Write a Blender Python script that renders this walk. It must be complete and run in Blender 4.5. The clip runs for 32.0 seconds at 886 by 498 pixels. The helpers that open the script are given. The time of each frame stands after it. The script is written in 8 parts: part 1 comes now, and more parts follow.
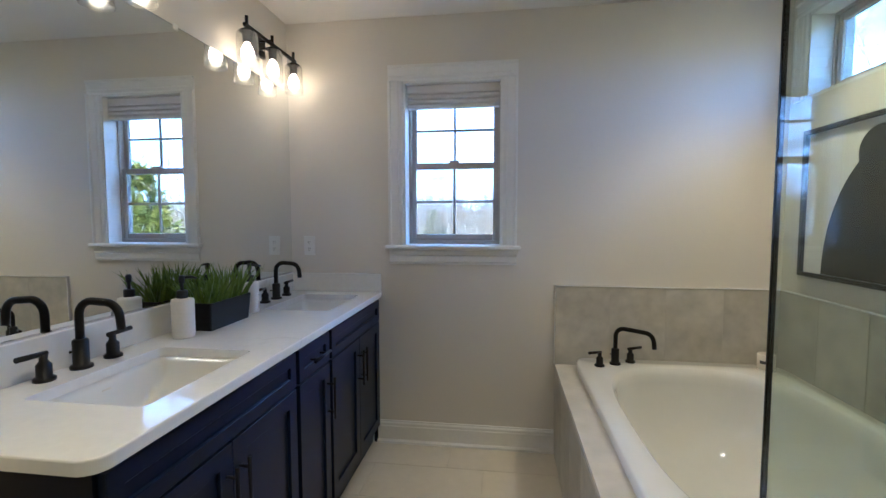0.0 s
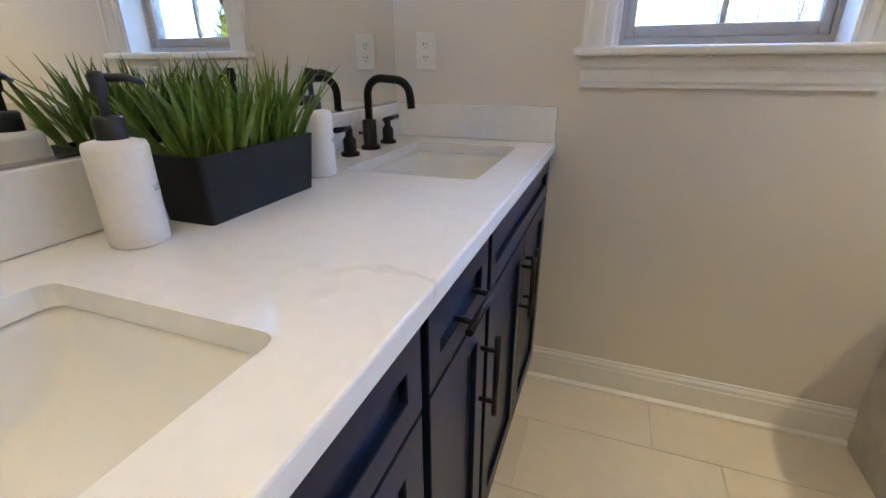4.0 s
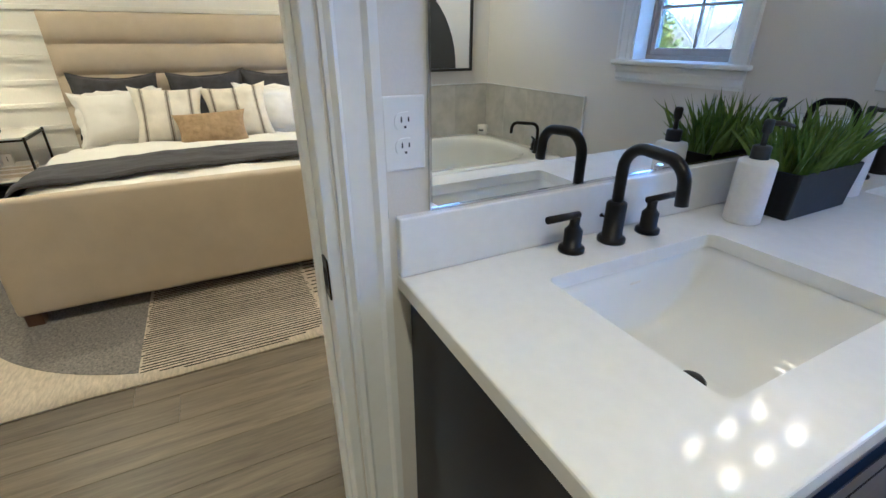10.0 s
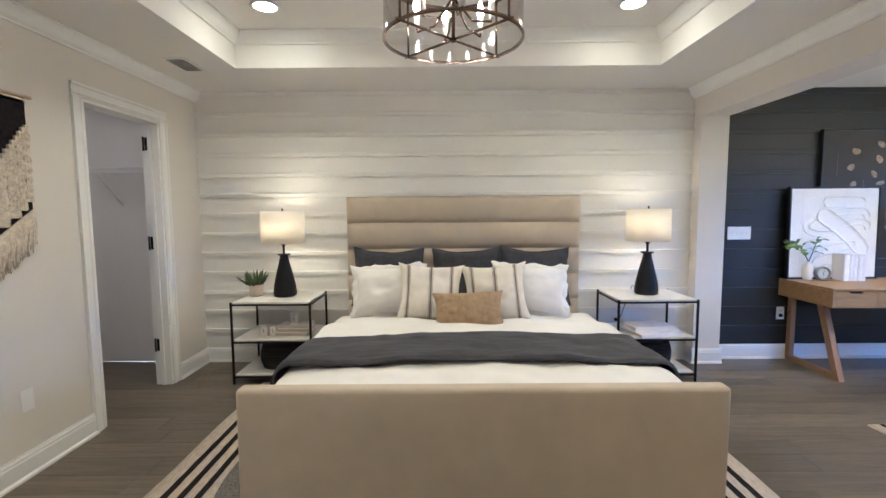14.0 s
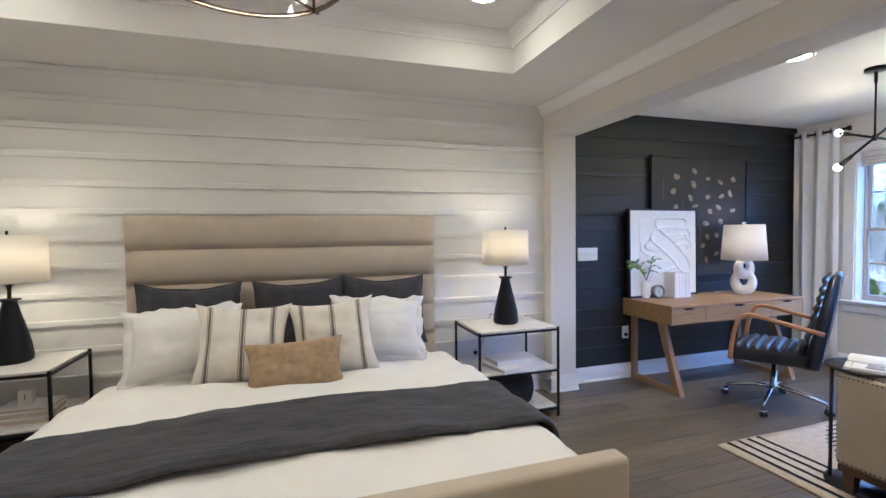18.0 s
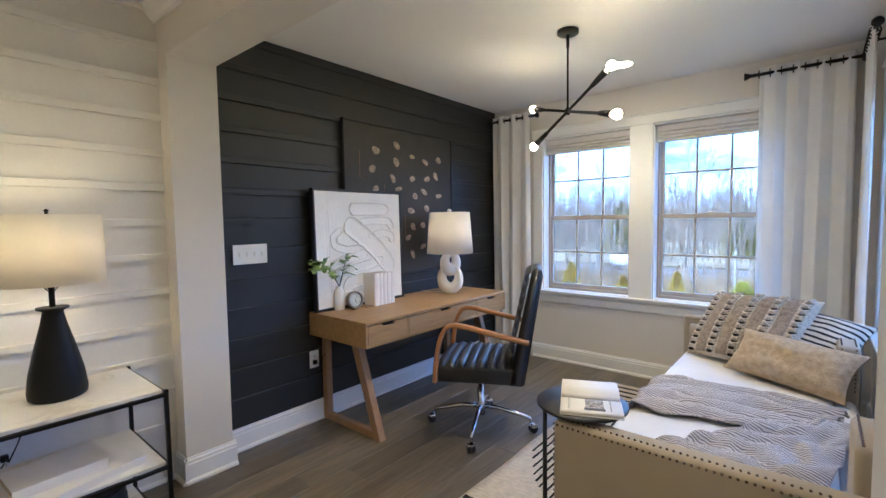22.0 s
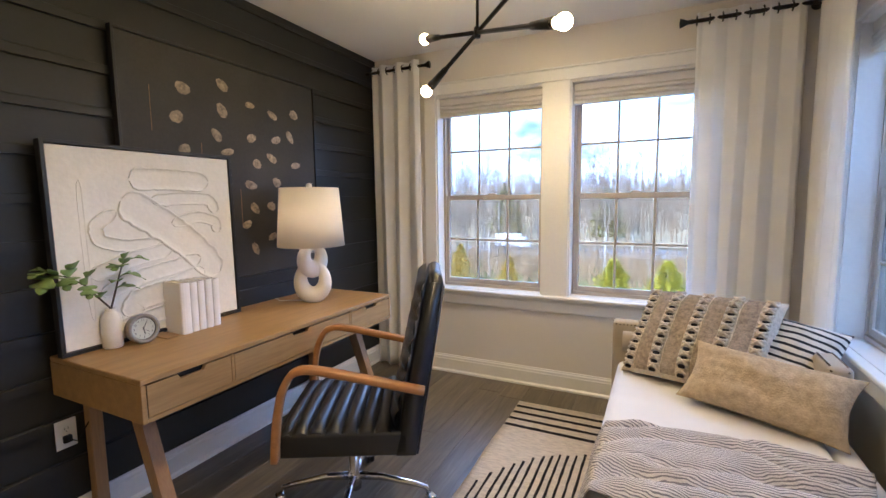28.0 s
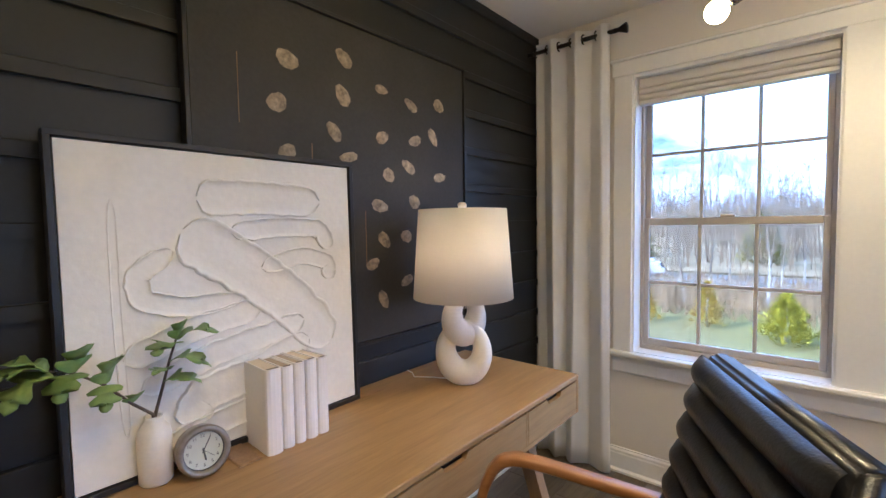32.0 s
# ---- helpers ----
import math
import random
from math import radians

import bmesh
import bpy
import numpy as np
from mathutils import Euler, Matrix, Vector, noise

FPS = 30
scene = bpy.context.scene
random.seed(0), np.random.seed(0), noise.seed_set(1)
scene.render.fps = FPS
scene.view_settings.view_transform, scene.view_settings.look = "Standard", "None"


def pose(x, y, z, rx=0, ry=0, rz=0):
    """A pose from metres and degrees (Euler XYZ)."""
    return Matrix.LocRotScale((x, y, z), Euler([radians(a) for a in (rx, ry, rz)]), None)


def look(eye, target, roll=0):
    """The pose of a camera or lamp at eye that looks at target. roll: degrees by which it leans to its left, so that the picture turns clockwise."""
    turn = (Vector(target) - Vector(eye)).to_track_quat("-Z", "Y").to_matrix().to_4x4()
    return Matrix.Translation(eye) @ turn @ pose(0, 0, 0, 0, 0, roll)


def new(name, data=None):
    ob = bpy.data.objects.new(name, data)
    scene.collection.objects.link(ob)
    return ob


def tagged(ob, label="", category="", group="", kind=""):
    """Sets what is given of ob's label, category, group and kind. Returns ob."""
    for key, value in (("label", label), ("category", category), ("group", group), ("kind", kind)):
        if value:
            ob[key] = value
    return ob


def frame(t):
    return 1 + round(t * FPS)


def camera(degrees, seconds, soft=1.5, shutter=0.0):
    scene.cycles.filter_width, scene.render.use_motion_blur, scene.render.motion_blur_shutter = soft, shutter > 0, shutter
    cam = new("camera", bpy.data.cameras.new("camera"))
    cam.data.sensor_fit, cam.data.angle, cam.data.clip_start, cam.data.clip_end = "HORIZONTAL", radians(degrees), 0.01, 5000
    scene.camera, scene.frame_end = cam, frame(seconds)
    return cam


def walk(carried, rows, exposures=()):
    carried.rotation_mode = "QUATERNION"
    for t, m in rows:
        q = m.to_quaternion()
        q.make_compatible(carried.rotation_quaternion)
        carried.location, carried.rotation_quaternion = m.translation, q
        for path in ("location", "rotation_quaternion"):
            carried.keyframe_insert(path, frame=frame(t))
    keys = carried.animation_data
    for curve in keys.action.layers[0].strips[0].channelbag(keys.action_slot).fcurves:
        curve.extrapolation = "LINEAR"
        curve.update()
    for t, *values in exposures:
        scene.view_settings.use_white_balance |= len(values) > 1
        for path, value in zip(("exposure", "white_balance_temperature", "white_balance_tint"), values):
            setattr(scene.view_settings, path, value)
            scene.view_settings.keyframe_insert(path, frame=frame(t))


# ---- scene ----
cam = camera(89.4, 32.0)
METRES, EYE, TILT, LEAN, TURN = 7.2, 1.36, 0.0, 0.0, 7.8
ROWS = [
    (0.0, 0.0, 0.0, 0.0, -0.01, -3.81, 0.09),
    (0.5, -0.0004, 0.0135, 0.0013, -0.08, -4.18, 0.26),
    (1.0, 0.0004, 0.0408, 0.0037, 0.21, -4.55, 0.05),
    (1.5, -0.0056, 0.0626, 0.0033, 0.92, -4.72, -0.04),
    (2.0, -0.0194, 0.084, 0.0034, 1.86, -4.93, -0.01),
    (2.5, -0.0333, 0.1074, -0.0013, 2.43, -5.24, 0.05),
    (3.0, -0.0461, 0.1318, -0.0124, 4.23, -6.98, 0.04),
    (3.5, -0.0528, 0.1519, -0.0211, 9.05, -14.32, 0.12),
    (4.0, -0.0563, 0.1594, -0.0276, 12.5, -22.46, 0.13),
    (4.5, -0.0549, 0.1544, -0.0307, 14.94, -26.59, 0.21),
    (6.5, -0.0573, 0.1166, -0.0313, 19.67, -32.34, 0.06),
    (7.0, -0.0583, 0.1081, -0.0305, 22.45, -32.6, -0.19),
    (7.5, -0.0601, 0.0997, -0.0314, 26.23, -32.57, -0.18),
    (8.0, -0.0626, 0.0925, -0.0323, 30.74, -32.75, -0.24),
    (8.5, -0.0663, 0.0858, -0.0293, 35.64, -33.09, -0.22),
    (9.0, -0.0718, 0.0791, -0.0267, 41.36, -32.96, -0.26),
    (9.5, -0.0761, 0.0756, -0.0162, 48.67, -31.52, -0.13),
    (10.0, -0.0778, 0.0714, -0.0074, 55.22, -24.99, 0.04),
    (10.5, -0.0845, 0.0657, -0.0032, 62.62, -18.17, -0.01),
    (11.0, -0.0957, 0.0662, 0.0003, 71.97, -14.07, 0.2),
    (11.5, -0.1081, 0.0662, 0.0032, 79.99, -12.42, 0.39),
    (12.0, -0.1272, 0.0641, 0.0046, 85.13, -11.11, 0.49),
    (12.5, -0.1478, 0.0654, 0.0049, 86.26, -9.08, 0.5),
    (13.0, -0.1656, 0.0684, 0.0051, 86.08, -7.17, 0.49),
    (13.5, -0.1783, 0.0669, 0.0045, 85.41, -5.96, 0.52),
    (14.0, -0.1897, 0.0659, 0.0041, 82.33, -4.9, 0.4),
    (14.5, -0.2027, 0.0709, 0.0047, 79.59, -4.04, 0.42),
    (16.5, -0.2285, 0.0692, 0.004, 76.88, -3.02, 0.5),
    (17.0, -0.2416, 0.081, 0.0044, 72.91, -2.75, 0.62),
    (17.5, -0.2559, 0.0929, 0.003, 69.31, -2.16, 0.61),
    (18.0, -0.2738, 0.1033, 0.0021, 64.09, -2.05, 0.68),
    (18.5, -0.2881, 0.1172, -0.0001, 56.09, -2.23, 0.65),
    (19.0, -0.3019, 0.1397, 0.0015, 49.44, -2.35, 0.71),
    (19.5, -0.3155, 0.1605, 0.0006, 46.99, -2.42, 0.84),
    (20.0, -0.3299, 0.1806, -0.0004, 44.04, -2.76, 0.81),
    (20.5, -0.339, 0.2068, 0.0, 38.75, -2.97, 0.83),
    (21.0, -0.3466, 0.2312, 0.0001, 36.31, -3.1, 0.84),
    (21.5, -0.3586, 0.2552, -0.0012, 35.03, -3.31, 0.86),
    (22.0, -0.366, 0.2824, -0.0021, 32.18, -3.5, 0.83),
    (22.5, -0.3695, 0.3029, -0.0019, 30.57, -3.68, 0.89),
    (23.0, -0.376, 0.3171, -0.0009, 29.31, -3.88, 0.94),
    (23.5, -0.3796, 0.3278, -0.0011, 26.28, -3.91, 0.81),
    (24.0, -0.3804, 0.3385, -0.0014, 22.71, -3.85, 0.77),
    (24.5, -0.3804, 0.3449, -0.0016, 20.11, -4.05, 0.8),
    (25.0, -0.3802, 0.348, -0.0017, 17.95, -4.41, 0.78),
    (25.5, -0.3811, 0.3496, -0.0014, 16.58, -4.72, 0.72),
    (27.5, -0.4061, 0.3909, -0.0031, 18.03, -5.97, 0.64),
    (28.0, -0.4174, 0.4083, -0.0038, 18.13, -6.01, 0.6),
    (28.5, -0.425, 0.4307, -0.0021, 17.87, -6.02, 0.68),
    (29.0, -0.4369, 0.4499, -0.0011, 17.9, -6.0, 0.78),
    (29.5, -0.4546, 0.4658, 0.0, 17.41, -5.79, 0.71),
    (30.0, -0.4664, 0.4802, 0.0005, 15.66, -5.03, 0.63),
    (30.5, -0.4717, 0.4938, 0.0017, 15.82, -4.43, 0.63),
    (31.0, -0.4791, 0.5048, 0.0014, 21.61, -3.9, 0.74),
    (31.5, -0.4972, 0.5101, 0.0011, 27.15, -3.63, 0.77),
    (32.0, -0.5129, 0.5151, 0.0005, 32.74, -3.13, 0.82),
]
walk(cam, [(t, pose(0, 0, EYE, TILT, LEAN, TURN) @ pose(METRES * x, METRES * y, METRES * z, 90 + pitch, roll, yaw)) for t, x, y, z, yaw, pitch, roll in ROWS],
     exposures=[(0.0, 3.62, 4600, 10), (1.0, 3.65, 4680, 12), (2.0, 3.7, 4900, 12), (3.0, 3.75, 4900, 11), (4.0, 4.2, 5150, 13), (7.0, 4.25, 4650, 10), (8.0, 4.25, 4430, 11), (9.0, 4.28, 4350, 10), (10.0, 3.9, 4250, 10), (11.0, 3.75, 4050, 14), (12.5, 3.7, 4050, 18), (14.5, 3.65, 4120, 17), (17.0, 3.5, 4080, 18), (20.0, 3.2, 4070, 17), (22.0, 3.1, 4480, 14), (23.0, 3.12, 4950, 12), (24.0, 3.15, 5130, 10), (25.5, 3.15, 5130, 11), (28.5, 3.02, 5220, 18), (31.0, 2.92, 5060, 15), (32.0, 3.0, 4950, 17)])

# ---- light and air ----
world = bpy.data.worlds.new("sky")
scene.world = world
world.use_nodes = True
sky = world.node_tree.nodes.new("ShaderNodeTexSky")
sky.sky_type, sky.sun_disc = "NISHITA", False
SUN_EL, SUN_AZ = radians(38), radians(215)
sky.sun_elevation, sky.sun_rotation = SUN_EL, SUN_AZ
sky.ozone_density, sky.dust_density = 2.0, 1.0
# fair-weather clouds, spread evenly over the whole sky
_n, _l = world.node_tree.nodes, world.node_tree.links
_tc, _sp, _ad, _dv = _n.new("ShaderNodeTexCoord"), _n.new("ShaderNodeSeparateXYZ"), _n.new("ShaderNodeMath"), _n.new("ShaderNodeVectorMath")
_l.new(_tc.outputs["Generated"], _sp.inputs[0])
_ad.operation, _ad.inputs[1].default_value = "ADD", 0.22
_mx0 = _n.new("ShaderNodeMath")
_mx0.operation, _mx0.inputs[1].default_value = "MAXIMUM", 0.0
_l.new(_sp.outputs[2], _mx0.inputs[0])
_l.new(_mx0.outputs[0], _ad.inputs[0])
_dv.operation = "DIVIDE"
_l.new(_tc.outputs["Generated"], _dv.inputs[0])
_l.new(_ad.outputs[0], _dv.inputs[1])
_cn, _cr, _cm = _n.new("ShaderNodeTexNoise"), _n.new("ShaderNodeMapRange"), _n.new("ShaderNodeMix")
_cn.inputs["Scale"].default_value, _cn.inputs["Detail"].default_value, _cn.inputs["Roughness"].default_value = 1.7, 7, 0.58
_l.new(_dv.outputs[0], _cn.inputs["Vector"])
_cr.inputs[1].default_value, _cr.inputs[2].default_value, _cr.inputs[4].default_value = 0.34, 0.58, 0.95
_l.new(_cn.outputs[0], _cr.inputs[0])
_cm.data_type = "RGBA"
_cm.inputs[7].default_value = (17.0, 24.0, 35.0, 1)
_l.new(_cr.outputs[0], _cm.inputs[0])
_l.new(sky.outputs[0], _cm.inputs[6])
_l.new(_cm.outputs[2], _n["Background"].inputs[0])
world.node_tree.nodes["Background"].inputs[1].default_value = 0.15
sun = new("sun", bpy.data.lights.new("sun", "SUN"))
sun.data.energy, sun.data.angle, sun.data.color = 5.0, radians(0.5), (1.0, 0.95, 0.87)
sun_from = Vector((math.sin(SUN_AZ) * math.cos(SUN_EL), math.cos(SUN_AZ) * math.cos(SUN_EL), math.sin(SUN_EL)))
sun.matrix_world = look(sun_from * 60, (0, 0, 0))


# ---- materials ----
def mat(name, color, rough=0.6, metal=0.0, vary=0.06, scale=6.0, fine=60.0, bump=0.0, bump_scale=None, piece=0.0, spec=0.5, coat=0.0, color2=None, stretch=(1, 1, 1), sheen=0.0):
    """A surface with a colour that drifts at two scales, some relief and gloss that drifts with it."""
    m = bpy.data.materials.new(name)
    m.use_nodes = True
    n, l = m.node_tree.nodes, m.node_tree.links
    p = n["Principled BSDF"]
    p.inputs["Roughness"].default_value, p.inputs["Metallic"].default_value = rough, metal
    p.inputs["Specular IOR Level"].default_value, p.inputs["Coat Weight"].default_value = spec, coat
    p.inputs["Sheen Weight"].default_value = sheen
    tc, mp = n.new("ShaderNodeTexCoord"), n.new("ShaderNodeMapping")
    mp.inputs["Scale"].default_value = stretch
    l.new(tc.outputs["Object"], mp.inputs[0])
    src = mp.outputs[0]
    if piece:
        oi, ad, mu = n.new("ShaderNodeObjectInfo"), n.new("ShaderNodeVectorMath"), n.new("ShaderNodeMath")
        mu.operation, mu.inputs[1].default_value = "MULTIPLY", 40.0
        l.new(oi.outputs["Random"], mu.inputs[0])
        l.new(mp.outputs[0], ad.inputs[0])
        l.new(mu.outputs[0], ad.inputs[1])
        src = ad.outputs[0]
    big, small = n.new("ShaderNodeTexNoise"), n.new("ShaderNodeTexNoise")
    big.inputs["Scale"].default_value, small.inputs["Scale"].default_value = scale, fine
    big.inputs["Detail"].default_value, small.inputs["Detail"].default_value = 3, 3
    l.new(src, big.inputs["Vector"])
    l.new(src, small.inputs["Vector"])
    ramp = n.new("ShaderNodeMix")
    ramp.data_type = "FLOAT"
    ramp.inputs[0].default_value = 0.4
    l.new(big.outputs[0], ramp.inputs[2])
    l.new(small.outputs[0], ramp.inputs[3])
    val = ramp.outputs[0]
    mix = n.new("ShaderNodeMix")
    mix.data_type = "RGBA"
    c2 = color2 or tuple(max(0.0, c * (1 - 2.2 * vary)) for c in color)
    c1 = color if color2 else tuple(min(1.0, c * (1 + 1.6 * vary)) for c in color)
    mix.inputs[6].default_value, mix.inputs[7].default_value = (*c2, 1), (*c1, 1)
    rng = n.new("ShaderNodeMapRange")
    rng.inputs[1].default_value, rng.inputs[2].default_value = 0.32, 0.68
    l.new(val, rng.inputs[0])
    l.new(rng.outputs[0], mix.inputs[0])
    out = mix.outputs[2]
    if piece:
        hs = n.new("ShaderNodeHueSaturation")
        r2 = n.new("ShaderNodeMapRange")
        r2.inputs[3].default_value, r2.inputs[4].default_value = 1 - piece, 1 + piece
        l.new(oi.outputs["Random"], r2.inputs[0])
        l.new(r2.outputs[0], hs.inputs["Value"])
        l.new(out, hs.inputs["Color"])
        out = hs.outputs[0]
    l.new(out, p.inputs["Base Color"])
    rr = n.new("ShaderNodeMapRange")
    rr.inputs[3].default_value, rr.inputs[4].default_value = max(0.02, rough * 0.85), min(1, rough * 1.15)
    l.new(val, rr.inputs[0])
    l.new(rr.outputs[0], p.inputs["Roughness"])
    if bump:
        bt = small
        if bump_scale:
            bt = n.new("ShaderNodeTexNoise")
            bt.inputs["Scale"].default_value, bt.inputs["Detail"].default_value = bump_scale, 4
            l.new(src, bt.inputs["Vector"])
        b = n.new("ShaderNodeBump")
        b.inputs["Strength"].default_value, b.inputs["Distance"].default_value = bump, 0.004
        l.new(bt.outputs[0], b.inputs["Height"])
        l.new(b.outputs[0], p.inputs["Normal"])
    return m


def glow(name, color, strength):
    m = bpy.data.materials.new(name)
    m.use_nodes = True
    p = m.node_tree.nodes["Principled BSDF"]
    p.inputs["Base Color"].default_value = (*color, 1)
    p.inputs["Emission Color"].default_value, p.inputs["Emission Strength"].default_value = (*color, 1), strength
    return m


def clear(name, tint=(0.97, 0.98, 0.98), rough=0.0, ior=1.45):
    """Thin glass: it lets the view through and mirrors by its gloss."""
    m = bpy.data.materials.new(name)
    m.use_nodes = True
    n, l = m.node_tree.nodes, m.node_tree.links
    n.remove(n["Principled BSDF"])
    t, g, f, mx = n.new("ShaderNodeBsdfTransparent"), n.new("ShaderNodeBsdfGlossy"), n.new("ShaderNodeLayerWeight"), n.new("ShaderNodeMixShader")
    t.inputs[0].default_value, g.inputs["Roughness"].default_value = (*tint, 1), rough
    f.inputs[0].default_value = 0.5
    pw, ma = n.new("ShaderNodeMath"), n.new("ShaderNodeMath")
    pw.operation, pw.inputs[1].default_value = "POWER", 4.0
    ma.operation, ma.inputs[1].default_value, ma.inputs[2].default_value = "MULTIPLY_ADD", 0.7, ((ior - 1) / (ior + 1)) ** 2
    l.new(f.outputs["Facing"], pw.inputs[0])
    l.new(pw.outputs[0], ma.inputs[0])
    l.new(ma.outputs[0], mx.inputs[0])
    l.new(t.outputs[0], mx.inputs[1])
    l.new(g.outputs[0], mx.inputs[2])
    l.new(mx.outputs[0], n["Material Output"].inputs[0])
    return m


def veil(name, color, through_part=0.5, scale=300.0, bump=0.15):
    """Cloth that lets some light through."""
    m = mat(name, color, 0.9, vary=0.03, scale=8, fine=scale, bump=bump, spec=0.1)
    n, l = m.node_tree.nodes, m.node_tree.links
    tr, mx = n.new("ShaderNodeBsdfTranslucent"), n.new("ShaderNodeMixShader")
    tr.inputs[0].default_value = (*color, 1)
    mx.inputs[0].default_value = through_part
    l.new(n["Principled BSDF"].outputs[0], mx.inputs[1])
    l.new(tr.outputs[0], mx.inputs[2])
    l.new(mx.outputs[0], n["Material Output"].inputs[0])
    return m


def wood(name, color, dark, rough=0.45, along=0, piece=0.0, grain=1.0, bump=0.15):
    s = [14.0, 14.0, 14.0]
    s[along] = 1.0
    return mat(name, color, rough, vary=0.1, scale=2.2 * grain, fine=9 * grain, bump=bump, bump_scale=12 * grain, piece=piece, color2=dark, stretch=tuple(s))


def veined(name, color, vein, rough=0.2, scale=1.6, width=0.03, amount=0.5):
    m = mat(name, color, rough, vary=0.025, scale=3, fine=40, spec=0.5)
    n, l = m.node_tree.nodes, m.node_tree.links
    p = n["Principled BSDF"]
    base = p.inputs["Base Color"].links[0].from_socket
    tc, no, wv = n.new("ShaderNodeTexCoord"), n.new("ShaderNodeTexNoise"), n.new("ShaderNodeTexNoise")
    no.inputs["Scale"].default_value, no.inputs["Detail"].default_value, no.inputs["Distortion"].default_value = scale, 5, 0.6
    l.new(tc.outputs["Object"], no.inputs["Vector"])
    wv.inputs["Scale"].default_value = scale * 0.7
    l.new(tc.outputs["Object"], wv.inputs["Vector"])
    sub, ab, rg = n.new("ShaderNodeMath"), n.new("ShaderNodeMath"), n.new("ShaderNodeMapRange")
    sub.operation, sub.inputs[1].default_value, ab.operation = "SUBTRACT", 0.5, "ABSOLUTE"
    rg.inputs[1].default_value, rg.inputs[2].default_value, rg.inputs[3].default_value, rg.inputs[4].default_value = 0.0, width, amount, 0.0
    l.new(no.outputs[0], sub.inputs[0])
    l.new(sub.outputs[0], ab.inputs[0])
    l.new(ab.outputs[0], rg.inputs[0])
    gate, mu = n.new("ShaderNodeMapRange"), n.new("ShaderNodeMath")
    gate.inputs[1].default_value, gate.inputs[2].default_value = 0.45, 0.62
    mu.operation = "MULTIPLY"
    l.new(wv.outputs[0], gate.inputs[0])
    l.new(gate.outputs[0], mu.inputs[0])
    l.new(rg.outputs[0], mu.inputs[1])
    mix = n.new("ShaderNodeMix")
    mix.data_type = "RGBA"
    mix.inputs[7].default_value = (*vein, 1)
    l.new(base, mix.inputs[6])
    l.new(mu.outputs[0], mix.inputs[0])
    l.new(mix.outputs[2], p.inputs["Base Color"])
    return m


def striped(name, base, line, period, width, axis=0, rough=0.9, offset=0.0, wobble=0.0, bump=0.3):
    """Woven cloth with lines of another colour, every period metres along one axis."""
    m = mat(name, base, rough, vary=0.08, scale=12, fine=220, bump=bump, spec=0.1)
    n, l = m.node_tree.nodes, m.node_tree.links
    p = n["Principled BSDF"]
    old = p.inputs["Base Color"].links[0].from_socket
    tc, sp = n.new("ShaderNodeTexCoord"), n.new("ShaderNodeSeparateXYZ")
    l.new(tc.outputs["Object"], sp.inputs[0])
    ad, pp, cm = n.new("ShaderNodeMath"), n.new("ShaderNodeMath"), n.new("ShaderNodeMath")
    ad.inputs[1].default_value = offset
    pp.operation, pp.inputs[1].default_value = "WRAP", period
    pp.inputs[2].default_value = 0.0
    cm.operation, cm.inputs[1].default_value = "LESS_THAN", width
    src = sp.outputs[axis]
    if wobble:
        no, w1, w2 = n.new("ShaderNodeTexNoise"), n.new("ShaderNodeMath"), n.new("ShaderNodeMath")
        no.inputs["Scale"].default_value = 14
        l.new(tc.outputs["Object"], no.inputs["Vector"])
        w1.operation, w1.inputs[1].default_value = "MULTIPLY", wobble
        l.new(no.outputs[0], w1.inputs[0])
        l.new(w1.outputs[0], w2.inputs[1])
        l.new(src, w2.inputs[0])
        src = w2.outputs[0]
    l.new(src, ad.inputs[0])
    l.new(ad.outputs[0], pp.inputs[0])
    l.new(pp.outputs[0], cm.inputs[0])
    mix = n.new("ShaderNodeMix")
    mix.data_type = "RGBA"
    mix.inputs[7].default_value = (*line, 1)
    l.new(old, mix.inputs[6])
    l.new(cm.outputs[0], mix.inputs[0])
    l.new(mix.outputs[2], p.inputs["Base Color"])
    return m


M_WALL = mat("wall_paint", (0.72, 0.68, 0.62), 0.75, vary=0.02, scale=1.2, fine=180, bump=0.06, spec=0.25)
M_CEIL = mat("ceiling_paint", (0.80, 0.78, 0.75), 0.85, vary=0.015, scale=1.0, fine=160, bump=0.05, spec=0.2)
M_TRIM = mat("white_trim_paint", (0.82, 0.81, 0.79), 0.35, vary=0.02, scale=2, fine=50, bump=0.02)
M_SHIP = mat("white_panel_paint", (0.80, 0.78, 0.74), 0.45, vary=0.02, scale=2, fine=60, bump=0.03)
M_DARK = mat("charcoal_panel_paint", (0.0185, 0.0188, 0.0190), 0.46, vary=0.1, scale=2, fine=70, bump=0.05, spec=0.5)
M_NAVY = mat("navy_cabinet_paint", (0.0045, 0.0085, 0.024), 0.30, spec=0.2, vary=0.08, scale=3, fine=60, bump=0.01)
M_QUARTZ = veined("white_quartz", (0.80, 0.79, 0.77), (0.36, 0.34, 0.33), 0.07, 0.9, 0.005, 0.55)
M_MARBLE = veined("pale_marble", (0.78, 0.75, 0.70), (0.52, 0.45, 0.36), 0.3, 5.0, 0.05, 0.5)
M_PORC = mat("white_porcelain", (0.80, 0.79, 0.76), 0.05, vary=0.01, scale=2, fine=20, coat=0.5)
M_BLACK = mat("matte_black_metal", (0.012, 0.011, 0.011), 0.35, metal=0.6, vary=0.1, scale=10, fine=90)
M_BLKPAINT = mat("black_paint", (0.014, 0.014, 0.016), 0.4, vary=0.1, scale=6, fine=80, bump=0.02)
M_TILE_F = mat("floor_tile", (0.71, 0.655, 0.56), 0.24, vary=0.025, scale=2.5, fine=22, bump=0.03, piece=0.05)
